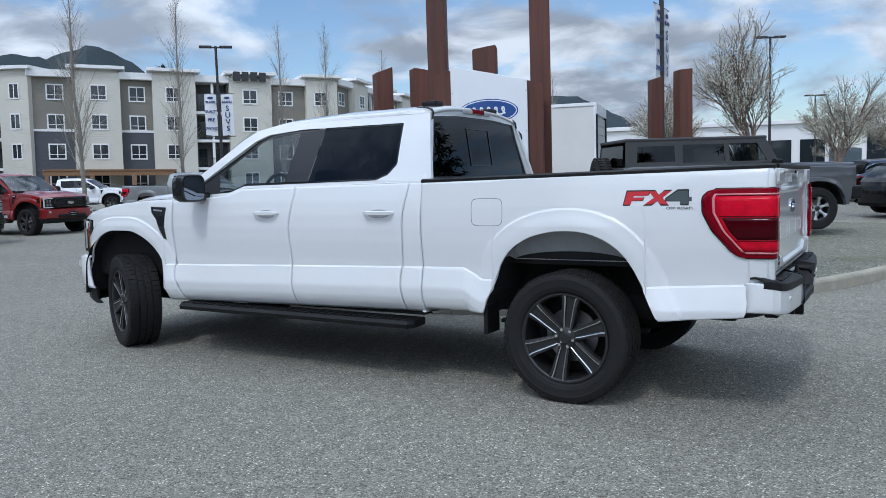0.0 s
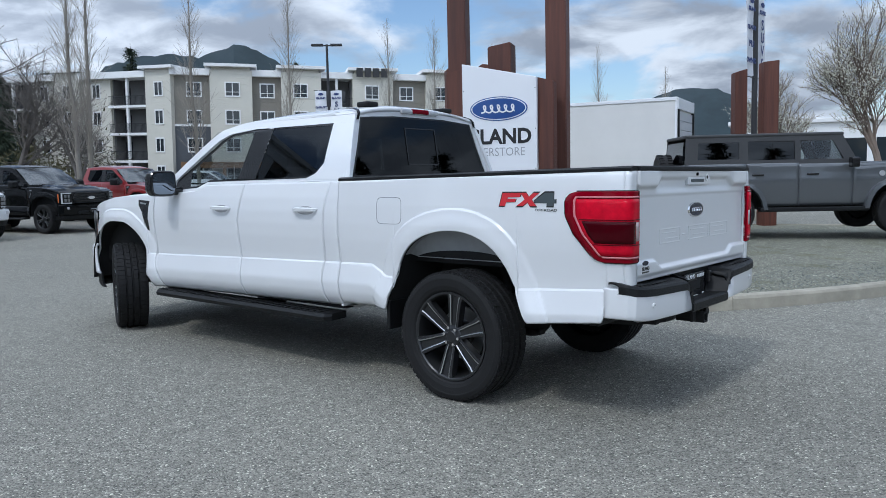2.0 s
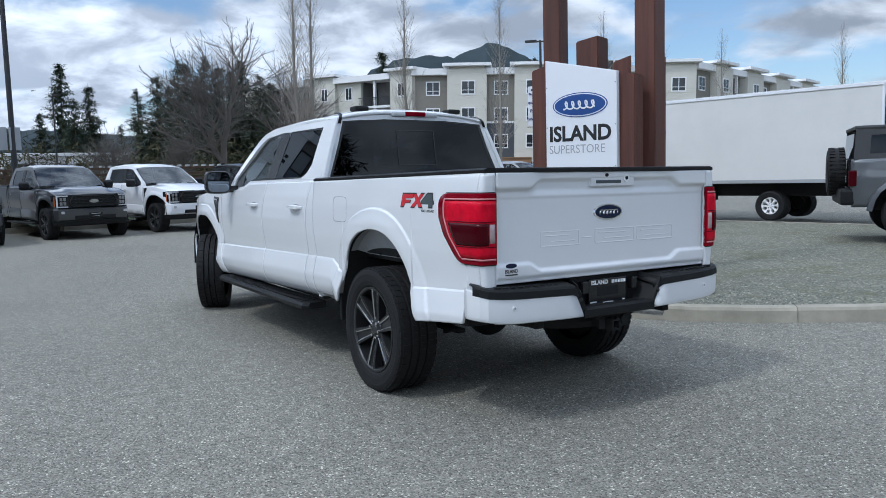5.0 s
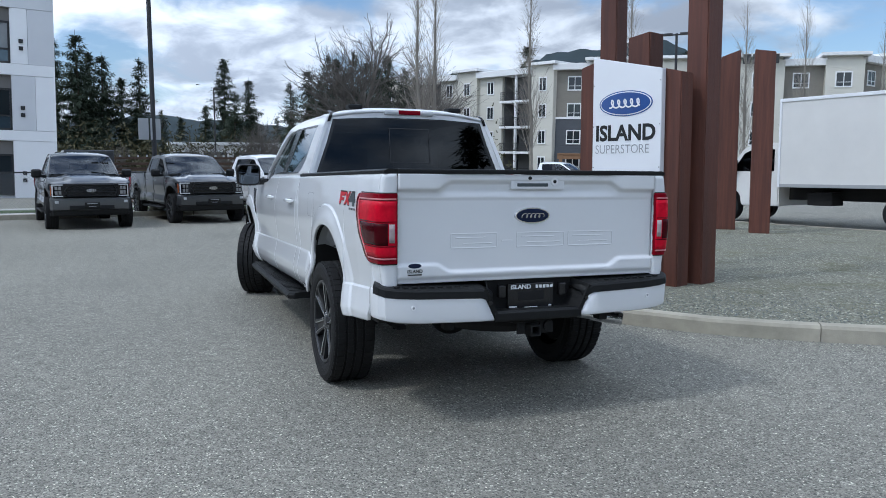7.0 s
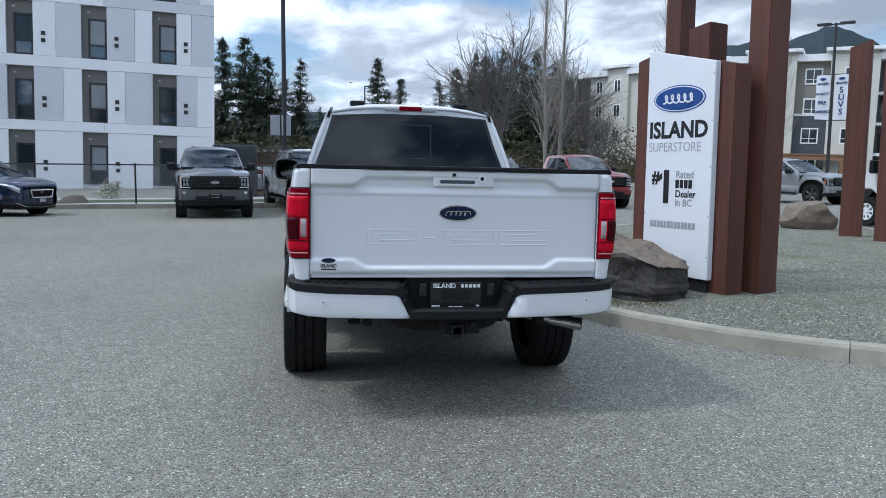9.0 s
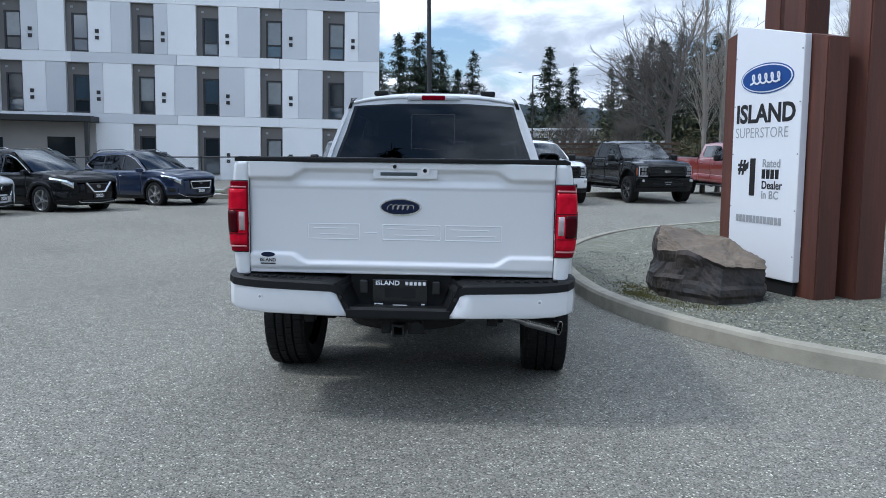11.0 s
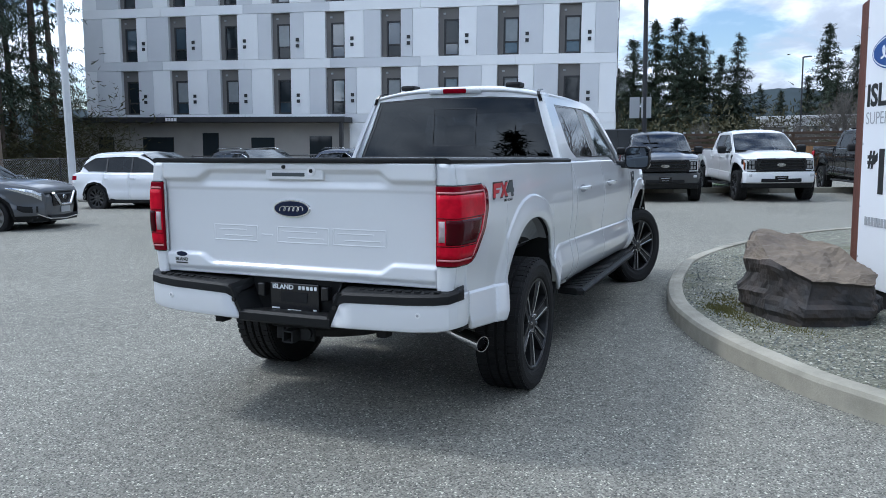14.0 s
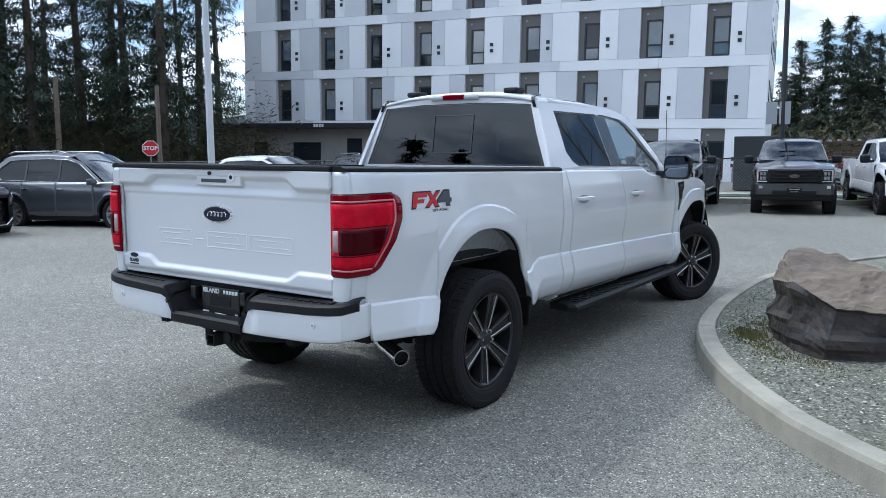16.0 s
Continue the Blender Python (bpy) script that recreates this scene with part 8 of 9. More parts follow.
def plant_trees():
    fir = [conifer(pose(-93, 48, 0), 19, 4.6, s, "dark green fir with drooping ragged boughs", 0.06, 1.05, leaf=1.8) for s in (21,)]
    kinds = [fir[0], conifer(pose(-104, 54.5, 0), 18, 4.2, 22, "dark green fir with drooping ragged boughs", 0.08, 1.0, leaf=1.8), conifer(pose(-97, 58, 0), 17, 3.6, 23, "thin dark green fir with gaps between boughs", 0.12, 0.85, leaf=1.7)]
    rnd = random.Random(8)
    spots = []
    # clump behind the row of pickups (az, distance, height)
    for az, d, hh in ((157.5, 116, 18.4), (155.9, 112, 19.6), (154.4, 118, 17), (153.1, 114, 18.2), (152.0, 120, 15.5), (150.8, 116, 13.5), (158.8, 122, 15), (145.3, 112, 17.6), (144.6, 108, 13), (143.6, 114, 15.6),
                      (146.4, 120, 12), (141.5, 125, 11), (139.5, 120, 11.5), (137.4, 112, 18.0), (136.2, 108, 18.6), (135.1, 114, 18.5), (133.8, 108, 18), (132.6, 112, 17.0), (131.6, 106, 15.4), (138.4, 116, 15.5),
                      (130.4, 118, 16.5), (134.4, 96, 15.5), (136.8, 98, 14.5), (138.0, 94, 16), (139.4, 98, 15), (132.2, 95, 12.5), (140.6, 100, 13.5), (128.8, 122, 18), (148.2, 125, 10.5), (149.3, 122, 11.5)):
        spots.append((*polar(4.8, 1.2, az, d), hh))
    # behind the apartments
    for az, d, hh in ((121.9, 128, 23), (110.9, 135, 21.5), (108.2, 140, 19.0), (112.5, 150, 19), (117.3, 150, 19)):
        spots.append((*polar(1.6, 0, az, d), hh))
    for i, (x, y, hh) in enumerate(spots):
        k = kinds[i % 3]
        base = (19, 18, 17)[i % 3]
        c = copy_thing(k, pose(x, y, -1.0, 0, 0, rnd.uniform(0, 360)))
        c.scale = (hh / base * rnd.uniform(0.9, 1.1), hh / base * rnd.uniform(0.9, 1.1), hh / base)
    # tall grove beyond the stop sign, trunks bare low down
    tall = [conifer(pose(-47, -21, 0), 27, 5.6, 31, "tall dark fir with a long bare trunk", 0.12, 0.70, "tall firs", leaf=1.05), conifer(pose(-44, -27, 0), 25, 5.2, 32, "tall dark fir with a long bare trunk", 0.15, 0.62, "tall firs", leaf=1.05)]
    for i, (az, d, hh) in enumerate(((-147.6, 52, 26), (-150.6, 54, 25), (-153.4, 56, 26), (-155.6, 50, 28), (-158.0, 60, 27), (-159.3, 72, 27),
                                     (-146.0, 58, 25), (-144.0, 52, 26), (-148.4, 66, 24), (-152.6, 68, 25), (-156.9, 70, 25))):
        x, y = polar(6.4, 6.7, az, d)
        c = copy_thing(tall[i % 2], pose(x, y, -0.5, 0, 0, 77 * i))
        k = hh / (27, 25)[i % 2]
        c.scale = (k, k, k)
    # denser firs behind the grove
    for i in range(6):
        x, y = polar(6.4, 6.7, -142.0 - i * 2.7 + rnd.uniform(-0.4, 0.4), rnd.uniform(62, 82))
        c = copy_thing(kinds[i % 3], pose(x, y, -0.5, 0, 0, 61 * i))
        k = rnd.uniform(0.6, 0.85)
        c.scale = (k * 1.15, k * 1.15, k)
    # behind the camera, to close the place
    for i in range(48):
        az = -134 + i * 3.6 + rnd.uniform(-1.5, 1.5)
        x, y = polar(4, 3, az, rnd.uniform(48, 72))
        c = copy_thing(kinds[i % 3], pose(x, y, -0.5, 0, 0, 50 * i))
        k = rnd.uniform(0.70, 1.15)
        c.scale = (k * 1.2, k * 1.2, k)
    # bare street trees before the apartments
    n1 = bare_tree(pose(-15.87, 32.83, 0), 10.8, 51, "leafless upright street tree with pale bark", 0.2, PALE_BARK, 0, "street trees", 4, narrow=True)
    n2 = bare_tree(pose(-13.63, 38.4, 0), 11.4, 52, "leafless upright street tree with pale bark", 0.2, PALE_BARK, 0, "street trees", 4, narrow=True)
    for i, (x, y, k) in enumerate(((-17.4, 26.5, 1.0), (-17.85, 27.75, 1.02), (-10.0, 45.2, 0.98), (-8.0, 49.0, 0.98), (-5.0, 54.0, 0.95), (2.4, 49.5, 0.8), (6.3, 50.5, 0.72))):
        c = copy_thing((n1, n2)[i % 2], pose(x, y, 0, 0, 0, 47 * i))
        c.scale = (k, k, k)
    b = bare_tree(pose(-38.4, 43.8, -0.5, 0, 0, 110), 17.5, 61, "large leafless maple with a broad crown", 0.50, GREY_TWIG, 0, "bare trees", 5)
    for x, y, k in ((-39.1, 48.6, 0.9), (-44, 44, 0.5), (-52, 47, 0.42), (-58, 42, 0.36), (-62, 46, 0.36), (-33, 48, 0.6), (-70, 40, 0.36), (-50, 44, 0.5)):
        c = copy_thing(b, pose(x, y, -0.5, 0, 0, x * 13))
        c.scale = (k, k, k)
    # blossom trees
    f1 = bare_tree(pose(12.9, 32.8, 0), 11.2, 71, "young tree with pale spring blossom", 0.24, TWIG, 2, "blossom trees", 5, "blossom_tree")
    f1.scale = (0.72, 0.72, 1.0)
    for x, y, k in ((9.9, 31.5, 0.62), (16.6, 34.5, 0.66), (20.5, 35.0, 0.5)):
        c = copy_thing(f1, pose(x, y, 0, 0, 0, x * 40))
        c.scale = (k, k, k)
    s = bare_tree(pose(-24.5, 10.6, 0), 1.5, 81, "thin leafless sapling behind the fence", 0.3, TWIG, 1, "saplings", 4, "sapling")
    # undergrowth between the trees
    verts, faces = [], []
    for az in [126 + 0.22 * i for i in range(170)]:
        for _ in range(2):
            d = rnd.uniform(82, 100)
            x, y = polar(4.8, 1.2, az + rnd.uniform(-0.3, 0.3), d)
            hh = rnd.uniform(2.0, 5.5)
            for _ in range(110):
                p = Vector((x + rnd.gauss(0, 1.0), y + rnd.gauss(0, 1.0), abs(rnd.gauss(0, 0.55)) * hh - 0.5))
                u = Vector((rnd.gauss(0, 1), rnd.gauss(0, 1), rnd.gauss(0.5, 0.7))).normalized() * rnd.uniform(0.3, 0.9)
                w = u.orthogonal().normalized() * rnd.uniform(0.04, 0.11)
                i = len(verts)
                verts.extend([p - w, p + w, p + u])
                faces.append((i, i + 1, i + 2))
    for i in range(260):
        az, d = rnd.uniform(-163, -140), rnd.uniform(46, 64)
        x, y = polar(6.4, 6.7, az, d)
        hh = rnd.uniform(1.2, 5.0)
        for _ in range(190):
            p = Vector((x + rnd.gauss(0, 0.9), y + rnd.gauss(0, 0.9), abs(rnd.gauss(0, 0.6)) * hh - 0.5))
            u = Vector((rnd.gauss(0, 1), rnd.gauss(0, 1), rnd.gauss(0.5, 0.7))).normalized() * rnd.uniform(0.2, 0.6)
            w = u.orthogonal().normalized() * rnd.uniform(0.02, 0.06)
            k = len(verts)
            verts.extend([p - w, p + w, p + u])
            faces.append((k, k + 1, k + 2))
    me = bpy.data.meshes.new("undergrowth")
    me.from_pydata(verts, [], faces)
    me.materials.append(SHRUB)
    tagged(new("undergrowth", me), "dense dark brush under the firs", "undergrowth", kind="stuff")


plant_trees()


def build_hills():
    """Wooded ridges all round, far behind everything."""
    bm = bmesh.new()

    def height(az):
        peak = pw(az, (98, 0), (104, 40), (109, 88), (112, 137), (113.5, 153), (115, 162), (116.5, 152), (117.8, 143), (119.3, 148), (121.5, 144), (124, 122), (127, 84), (131, 44), (137, 0))
        low = 88 * math.exp(-((az - 83) / 7) ** 2) + 52 * math.exp(-((az - 148) / 16) ** 2) + 40 * math.exp(-((az - 200) / 25) ** 2)
        return 26 + max(peak, low) + 6 * noise.fractal(Vector((az * 0.25, 3.0, 0)), 1.0, 2.0, 5)

    rows = []
    n = 900
    for k, (d, f) in enumerate(((1000, 0.0), (1035, 0.45), (1075, 0.8), (1120, 1.0), (1220, 0.7))):
        row = []
        for i in range(n):
            az = 360 * i / n
            a = radians(az)
            saw = 2.5 * noise.noise((az * 7.1, k, 0)) + 3.0 * noise.noise((az * 2.3, k, 4))
            row.append((d * math.cos(a), d * math.sin(a), (height(az) + saw) * f - 5))
        rows.append(row)
    grid_faces(bm, rows, closed=True)
    bmesh.ops.recalc_face_normals(bm, faces=bm.faces)
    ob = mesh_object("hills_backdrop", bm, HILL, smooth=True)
    tagged(ob, "distant dark wooded hills with blue haze in their colour", "hills", kind="structure")


build_hills()
# ---- poles, fences, kerbs, signs ----
POLE_DARK = material("dark_pole", (0.025, 0.025, 0.028), rough=0.5, vary=0.15)
POLE_WHITE = material("white_pole", (0.62, 0.63, 0.64), rough=0.45, vary=0.06)
UTILITY = material("weathered_pole", (0.16, 0.125, 0.095), rough=0.9, vary=0.3, scale=4)
FENCE_WOOD = material("fence_timber", (0.30, 0.155, 0.065), rough=0.75, vary=0.3, scale=3, island=True)
FENCE_DARK = material("dark_beam", (0.075, 0.045, 0.03), rough=0.8, vary=0.3, scale=3)
BANNER = material("banner_cloth", (0.74, 0.75, 0.78), rough=0.7, vary=0.06)
BANNER_BLUE = material("banner_print", (0.03, 0.05, 0.16), rough=0.7, vary=0.1)
STOP_RED = material("stop_red", (0.50, 0.015, 0.02), rough=0.4, vary=0.05)
GRASS = material("verge_grass", (0.045, 0.075, 0.022), rough=0.9, vary=0.5, scale=8, bump=0.6, bump_scale=40)
WALK = material("pale_pavement", (0.42, 0.41, 0.39), rough=0.9, vary=0.12, scale=2)
LINK = material("fence_wire", (0.42, 0.43, 0.44), rough=0.5, metal=0.6, vary=0.1)


def lamp_post(m, h, label, arms=1, banners=0):
    T = thing("lamp_post", m, label, "lamp post", "lamp posts")
    bm = bmesh.new()
    cyl(bm, (0, 0, -0.1), (0, 0, h), 0.09, 0.065, 12)
    part("pole", bm, POLE_DARK, T)
    bm = bmesh.new()
    cyl(bm, (0, 0, -0.1), (0, 0, 0.7), 0.26, 0.24, 16)
    part("base", bm, CONCRETE, T)
    for s in ((-1, 1) if arms == 2 else (1,)):
        bm = bmesh.new()
        box(bm, min(0.05 * s, 0.25 * s), max(0.05 * s, 0.25 * s), -0.04, 0.04, h - 0.10, h - 0.03, 0.01)
        box(bm, min(0.2 * s, 0.85 * s), max(0.2 * s, 0.85 * s), -0.17, 0.17, h - 0.09, h + 0.02, 0.02)
        part("lamp_head", bm, POLE_DARK, T)
    for s in ((-1, 1) if banners == 2 else (1,) if banners else ()):
        bm = bmesh.new()
        rows = [[(s * (0.12 + 0.62 * u), 0.03 * math.sin(u * 4 + v * 3), 4.0 + 2.2 * v + 0.05 * u) for u in [i / 6 for i in range(7)]] for v in [j / 12 for j in range(13)]]
        grid_faces(bm, rows)
        b = solid(part("banner", bm, BANNER, T), 0.004)
        bm = bmesh.new()
        ring = [(s * 0.43 + 0.15 * math.cos(a), -0.05, 6.02 + 0.07 * math.sin(a)) for a in [2 * math.pi * i / 20 for i in range(20)]]
        bm.faces.new([bm.verts.new(p) for p in ring])
        solid(part("banner_oval", bm, BANNER_BLUE, b), 0.004)
        lines = [("ISLAND", 5.80, 0.15)] + ([(c, 5.45 - 0.36 * i, 0.40) for i, c in enumerate("SUVS")] if s > 0 else [("QUALITY", 5.30, 0.15), ("PRE", 4.85, 0.24), ("OWNED", 4.40, 0.19)])
        for word, zc, size in lines:
            bm = text_mesh(word, size, 0.002, "CENTER", 0.008)
            bmesh.ops.transform(bm, matrix=pose(s * 0.43, -0.052, zc, 90, 0, 0), verts=bm.verts)
            part("banner_letters", bm, BANNER_BLUE, b)
        for z in (3.96, 6.24):
            bm = bmesh.new()
            tube(bm, [(0, 0, z), (s * 0.8, 0, z)], 0.018, 6)
            part("banner_arm", bm, POLE_DARK, T)
    return T


lamp_post(pose(-12.7, 42.1, 0, 0, 0, 15), 8.75, "dark twin-arm lamp post with two white banners", 2, 2)
lamp_post(pose(6.25, 23.6, 0, 0, 0, 60), 8.6, "dark lamp post with white banners behind the timber posts", 2, 2)
lamp_post(pose(18.4, 46.2, 0, 0, 0, 0), 8.9, "dark twin-arm lamp post beside the blossom trees", 2)
lamp_post(pose(30, 66, 0, 0, 0, 0), 7.2, "dark twin-arm lamp post far off", 2)
lamp_post(pose(-20.0, 15.6, 0, 0, 0, 75), 11.5, "tall dark lamp post with back-to-back sign plates", 2)
lamp_post(pose(-64.4, 48.1, 0, 0, 0, 20), 9.9, "dark single-arm lamp post beyond the fence", 1)
T = thing("road_sign", pose(-20.0, 15.45, 2.55, 0, 0, 75), "grey sign plates seen from behind on the lamp post", "sign")
for s in (-1, 1):
    bm = bmesh.new()
    box(bm, s * 0.20 - 0.17, s * 0.20 + 0.17, -0.02, 0.01, 0, 0.72, 0.01)
    part("plate", bm, LETTER_GREY, T)


def simple_pole(name, x, y, h, r, mt, label, lean=0.0):
    bm = bmesh.new()
    cyl(bm, (0, 0, -0.3), (0, 0, h), r, r * 0.75, 14)
    ob = mesh_object(name, bm, mt, smooth=False)
    ob.matrix_world = pose(x, y, 0, 0, lean, 0)
    return tagged(ob, label, "pole")


simple_pole("flag_pole", -20.9, -3.95, 12.0, 0.13, POLE_WHITE, "tall plain white metal pole on the lot")
simple_pole("utility_pole", -34.0, -17.5, 6.0, 0.16, UTILITY, "weathered wooden utility pole by the road")
simple_pole("utility_pole", -31.2, -10.6, 5.2, 0.13, UTILITY, "weathered wooden post behind the stop sign")


def stop_sign():
    T = thing("stop_sign", pose(-30.4, -10.7, 0, 0, 0, 30), "red octagonal stop sign on a thin post", "sign")
    bm = bmesh.new()
    cyl(bm, (0, 0, -0.2), (0, 0, 2.5), 0.035, 0.035, 8)
    part("post", bm, STEEL, T)
    for nm, r, x, mt in (("border", 0.40, 0.05, LETTER_WHITE), ("face", 0.37, 0.056, STOP_RED)):
        bm = bmesh.new()
        ring = [(x, r * math.cos(a), 2.12 + r * math.sin(a)) for a in [math.pi / 8 + math.pi / 4 * i for i in range(8)]]
        back = [(x - 0.012, p[1], p[2]) for p in ring]
        vs = grid_faces(bm, [ring, back], closed=True)
        bm.faces.new(vs[0]), bm.faces.new(vs[1])
        bmesh.ops.recalc_face_normals(bm, faces=bm.faces)
        part(nm, bm, mt, T)
    bm = text_mesh("STOP", 0.27, 0.002, "CENTER", 0.006)
    bmesh.ops.transform(bm, matrix=pose(0.059, 0, 2.12, 90, 0, 90), verts=bm.verts)
    part("letters", bm, LETTER_WHITE, T)


stop_sign()


def verge():
    """Raised strip behind the parked row: kerb, pale walk, grass, pale walk, chain-link fence."""
    d = Vector((0.33, 0.944, 0)).normalized()
    n = Vector((-d.y, d.x, 0))
    o = Vector((-21.1, 8.5, 0))
    rz = math.degrees(math.atan2(d.y, d.x))
    m = pose(o.x, o.y, 0, 0, 0, rz)
    a, b = -34.0, 12.5
    k = thing("verge_kerb", m, "long grey concrete kerb behind the parked cars", "kerb", kind="structure")
    x = a
    while x < b:
        bm = bmesh.new()
        box(bm, x, x + 2.98, 0, 0.18, -0.05, 0.17, 0.02)
        part("kerb_stone", bm, CONCRETE, k)
        x += 3.0
    for nm, y0, y1, z, mt, lab in (("pavement", 0.18, 1.5, 0.15, WALK, "pale concrete pavement strip"), ("grass_strip", 1.5, 3.2, 0.17, GRASS, "mown green grass strip"), ("pavement", 3.2, 4.4, 0.18, WALK, "pale concrete pavement strip")):
        bm = bmesh.new()
        box(bm, a, b, y0, y1, -0.05, z)
        ob = mesh_object(nm, bm, mt)
        ob.matrix_world = m
        tagged(ob, lab, "pavement" if nm == "pavement" else "grass", kind="structure")
    f = thing("chain_link_fence", m, "black-railed chain-link fence along the verge", "fence")
    x = a
    h = 1.45
    while x <= b - 2.6:
        bm = bmesh.new()
        cyl(bm, (x, 0.5, 0.1), (x, 0.5, h + 0.05), 0.03, 0.03, 8)
        part("fence_post", bm, FRAME_BLACK, f)
        bm = bmesh.new()
        cyl(bm, (x, 0.5, h), (x + 3.0, 0.5, h), 0.022, 0.022, 6)
        part("top_rail", bm, FRAME_BLACK, f)
        verts, faces = [], []
        s = 0.11
        w = 0.004
        nx = int(3.0 / s)
        for i in range(-int(1.3 / s), nx):
            for sg in (1, -1):
                x0_ = i * s
                p0, p1 = (x0_, 0.14), (x0_ + 1.3, h)
                if sg < 0:
                    p0, p1 = (x0_ + 1.3, 0.14), (x0_, h)
                # clip to the bay
                t0, t1 = 0.0, 1.0
                dx = p1[0] - p0[0]
                for lim, side in ((0, 1), (3.0, -1)):
                    ta = (lim - p0[0]) / dx
                    if (dx > 0) == (side > 0):
                        t0 = max(t0, ta)
                    else:
                        t1 = min(t1, ta)
                if t1 - t0 < 0.02:
                    continue
                qa = (p0[0] + dx * t0, p0[1] + (p1[1] - p0[1]) * t0)
                qb = (p0[0] + dx * t1, p0[1] + (p1[1] - p0[1]) * t1)
                j = len(verts)
                verts += [(x + qa[0], 0.5, qa[1] - w), (x + qb[0], 0.5, qb[1] - w), (x + qb[0], 0.5, qb[1] + w), (x + qa[0], 0.5, qa[1] + w)]
                faces.append((j, j + 1, j + 2, j + 3))
        me = bpy.data.meshes.new("wire_mesh")
        me.from_pydata(verts, [], faces)
        me.materials.append(LINK)
        w_ = new("wire_mesh", me)
        w_.parent = f
        tagged(w_, kind="stuff")
        x += 3.0


verge()


def timber_fence():
    a, b = Vector((-31.5, 19.5, 0)), Vector((-24.5, 31.5, 0))
    d = (b - a)
    T = thing("timber_fence", pose(a.x, a.y, 0, 0, 0, math.degrees(math.atan2(d.y, d.x))), "orange-brown board fence with dark beams on top", "fence")
    L = d.length
    n = int(L / 0.145)
    board = sized(lambda q: box(q, 0, 0.135, 0, 0.025, 0.0, 1.5), FENCE_WOOD)
    for i in range(n):
        sub("board", board, T, pose(i * 0.145, 0, 0))
    for z0, z1, y0 in ((1.52, 1.66, -0.05), (1.78, 1.90, -0.12), (2.05, 2.16, -0.18)):
        bm = bmesh.new()
        box(bm, -0.2, L + 0.2, y0, y0 + 0.09, z0, z1, 0.01)
        part("beam", bm, FENCE_DARK, T)
    i = 0
    while i * 2.4 < L:
        bm = bmesh.new()
        box(bm, i * 2.4, i * 2.4 + 0.14, -0.10, 0.06, -0.2, 2.1, 0.01)
        part("fence_post", bm, FENCE_DARK, T)
        i += 1
    raf = sized(lambda q: box(q, 0, 0.06, -0.5, 0.3, 2.17, 2.26), LETTER_GREY)
    for i in range(int(L / 0.4)):
        sub("rafter_end", raf, T, pose(i * 0.4, 0, 0))


timber_fence()


def container():
    T = thing("waste_container", pose(-29.0, 16.6, 0, 0, 0, 70), "dark blue-grey steel container by the block", "container")
    bm = bmesh.new()
    box(bm, 0, 2.0, 0, 1.6, 0.05, 2.4, 0.03)
    part("body", bm, DARK_GREY, T)
    for i in range(9):
        bm = bmesh.new()
        box(bm, 0.1 + i * 0.21, 0.16 + i * 0.21, -0.03, 0.0, 0.15, 2.3)
        part("rib", bm, DARK_GREY, T)


container()
rock(pose(-22.1, 8.9, 0.26, 0, 0, 70), (0.55, 0.28, 0.28), 9, "pale sandy boulder lying on the kerb")


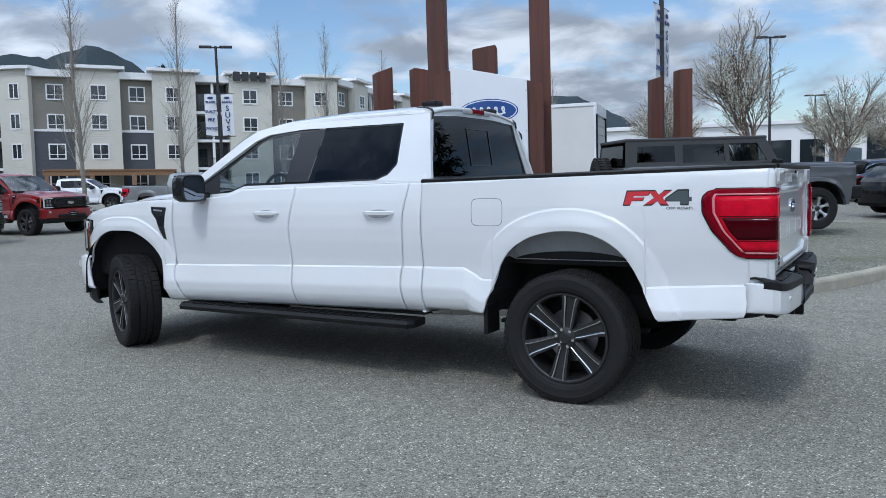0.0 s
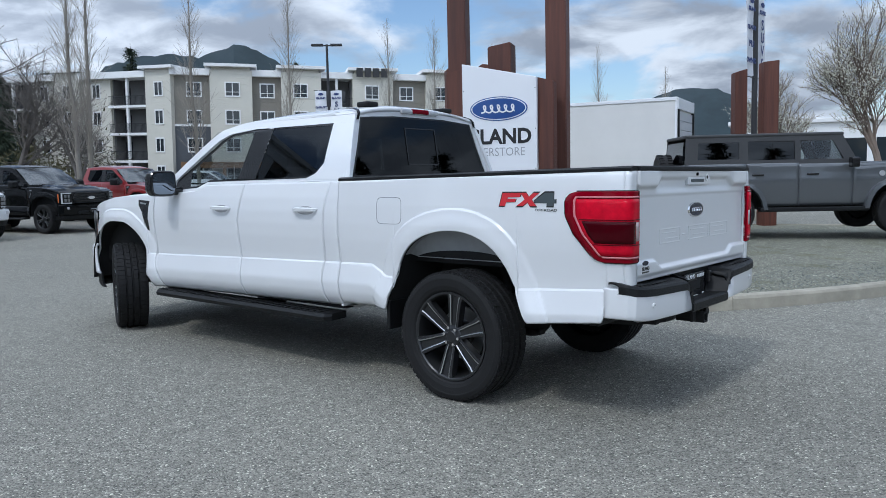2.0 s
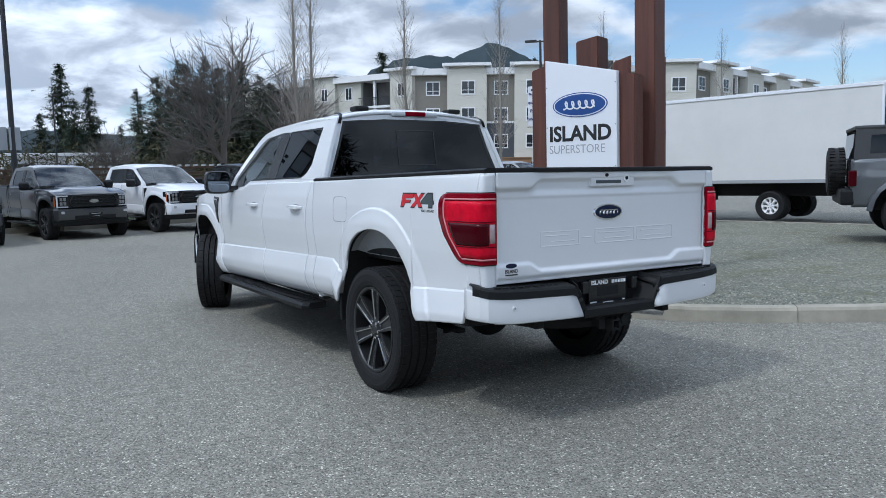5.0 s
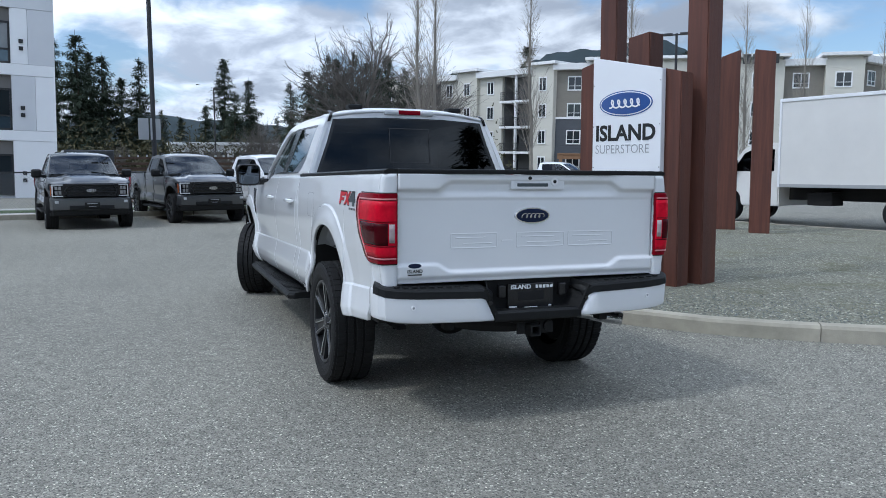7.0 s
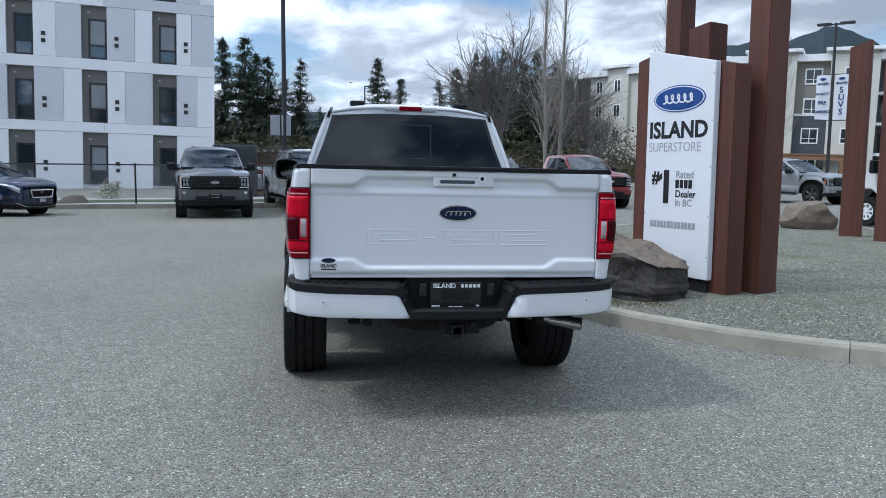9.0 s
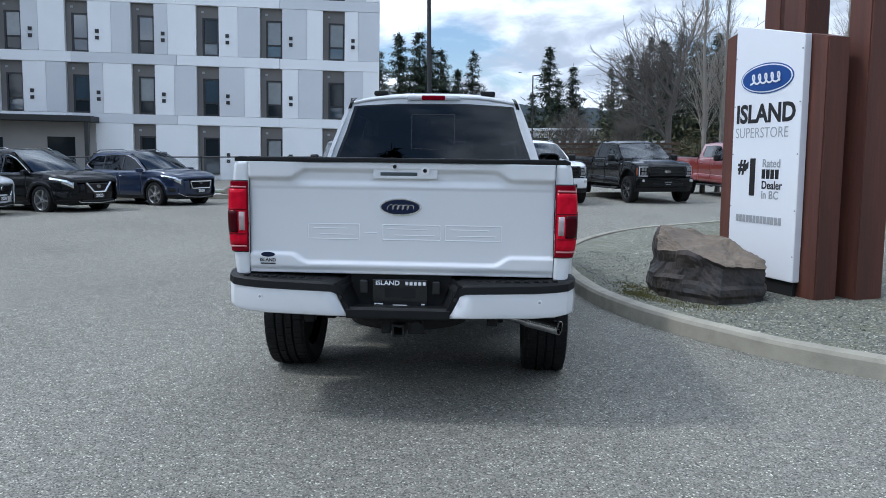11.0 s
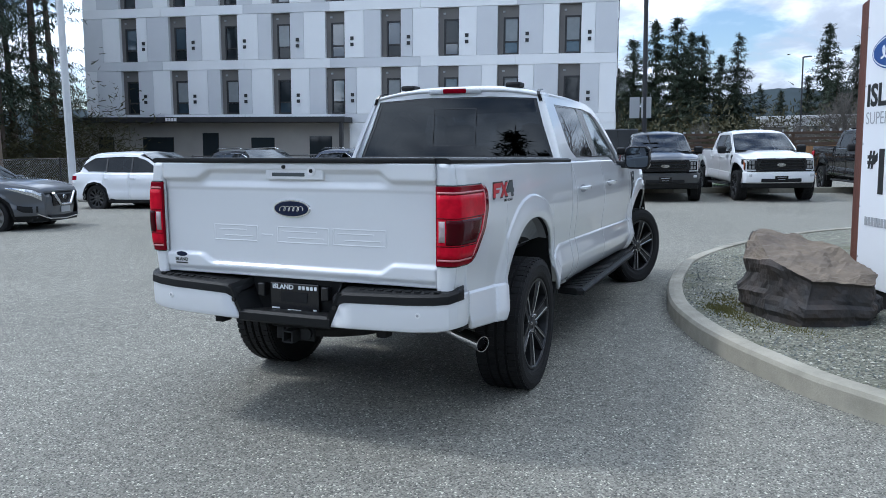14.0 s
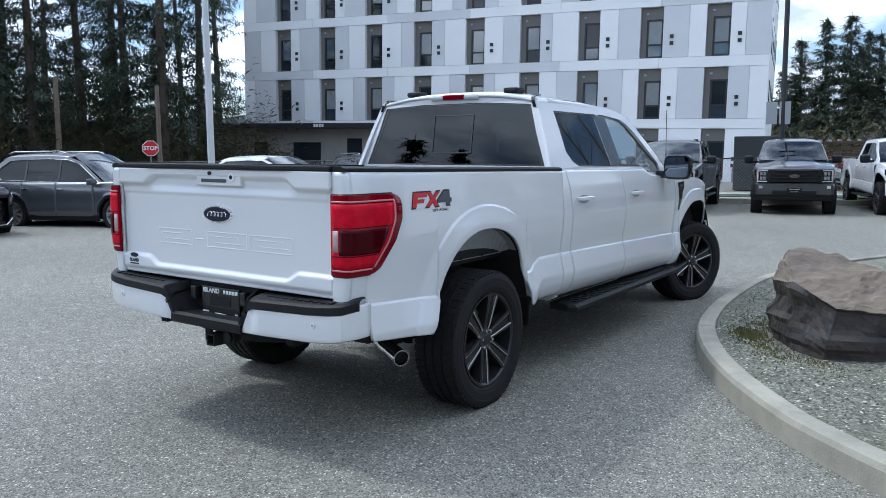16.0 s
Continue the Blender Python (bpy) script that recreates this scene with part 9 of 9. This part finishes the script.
def pebbles():
    """Loose chippings over the gravel bed near the camera, and grit by the kerb."""
    rnd = random.Random(3)
    verts, faces = [], []

    def chip(x, y, z, s):
        i = len(verts)
        pts = [Vector((rnd.uniform(-1, 1), rnd.uniform(-1, 1), 0)).normalized() * s * rnd.uniform(0.6, 1.2) for _ in range(3)]
        verts.extend([(x + pts[0].x, y + pts[0].y, z), (x + pts[1].x, y + pts[1].y, z), (x + pts[2].x, y + pts[2].y, z), (x + rnd.uniform(-0.3, 0.3) * s, y + rnd.uniform(-0.3, 0.3) * s, z + s * rnd.uniform(0.5, 1.1))])
        faces.extend([(i, i + 1, i + 3), (i + 1, i + 2, i + 3), (i + 2, i, i + 3)])

    n = len(ISLAND_PTS)
    for _ in range(42000):
        k = rnd.randrange(n)
        p, q = ISLAND_PTS[k], ISLAND_IN[k]
        if p.x < -3.2 or p.x > 6.5 or p.y > 13:
            continue
        o = 0.17 + abs(rnd.gauss(0, 1.6))
        t = rnd.uniform(-0.1, 0.1)
        x, y = p.x + q.x * o + t, p.y + q.y * o + t
        s_ = min(1.0, o / 8)
        chip(x, y, lot_z(x, y) + GRAVEL_Z + 0.02 * noise.noise((x * 0.5, y * 0.5, 0)) + 0.012 * s_, rnd.uniform(0.006, 0.017))
    me = bpy.data.meshes.new("chippings")
    me.from_pydata(verts, [], faces)
    me.materials.append(CHIP)
    tagged(new("chippings", me), "loose crushed stone chippings on the island", "gravel", kind="stuff")
    verts, faces = [], []
    for _ in range(1500):
        k = rnd.randrange(n)
        p, q = ISLAND_PTS[k], ISLAND_IN[k]
        if p.x < -3 or p.x > 7 or p.y > 13:
            continue
        o = -abs(rnd.gauss(0, 0.07)) - 0.004
        x, y = p.x + q.x * o + rnd.uniform(-0.1, 0.1), p.y + q.y * o
        chip(x, y, lot_z(x, y), rnd.uniform(0.004, 0.010))
    me = bpy.data.meshes.new("grit")
    me.from_pydata(verts, [], faces)
    me.materials.append(CHIP)
    tagged(new("grit", me), "pale grit and dry leaf bits along the kerb", "grit", kind="stuff")


def moss():
    """Low moss cushions among the stones round the boulder's foot."""
    rnd = random.Random(12)
    verts, faces = [], []
    for cx, cy, r, count in ((0.16, 8.62, 0.11, 620), (0.42, 8.58, 0.14, 200), (0.80, 8.62, 0.16, 170), (-0.10, 8.82, 0.15, 260), (1.10, 8.80, 0.13, 110), (-0.35, 8.95, 0.16, 130)):
        for _ in range(count):
            x, y = cx + rnd.gauss(0, r), cy + rnd.gauss(0, r * 0.55)
            z = lot_z(x, y) + GRAVEL_Z + 0.02 * noise.noise((x * 0.5, y * 0.5, 0))
            w = rnd.uniform(0.004, 0.012)
            a = rnd.uniform(0, 6.28)
            i = len(verts)
            verts.extend([(x + w * math.cos(a + k), y + w * math.sin(a + k), z - 0.002) for k in (0, 2.1, 4.2)] + [(x, y, z + rnd.uniform(0.008, 0.018))])
            faces.extend([(i, i + 1, i + 3), (i + 1, i + 2, i + 3), (i + 2, i, i + 3)])
    me = bpy.data.meshes.new("moss")
    me.from_pydata(verts, [], faces)
    me.materials.append(MOSS)
    tagged(new("moss", me), "yellow-green moss among the stones round the boulder", "moss", kind="stuff")


moss()
CHIP = material("stone_chips", (0.175, 0.19, 0.178), rough=0.85, vary=0.75, scale=45)
pebbles()
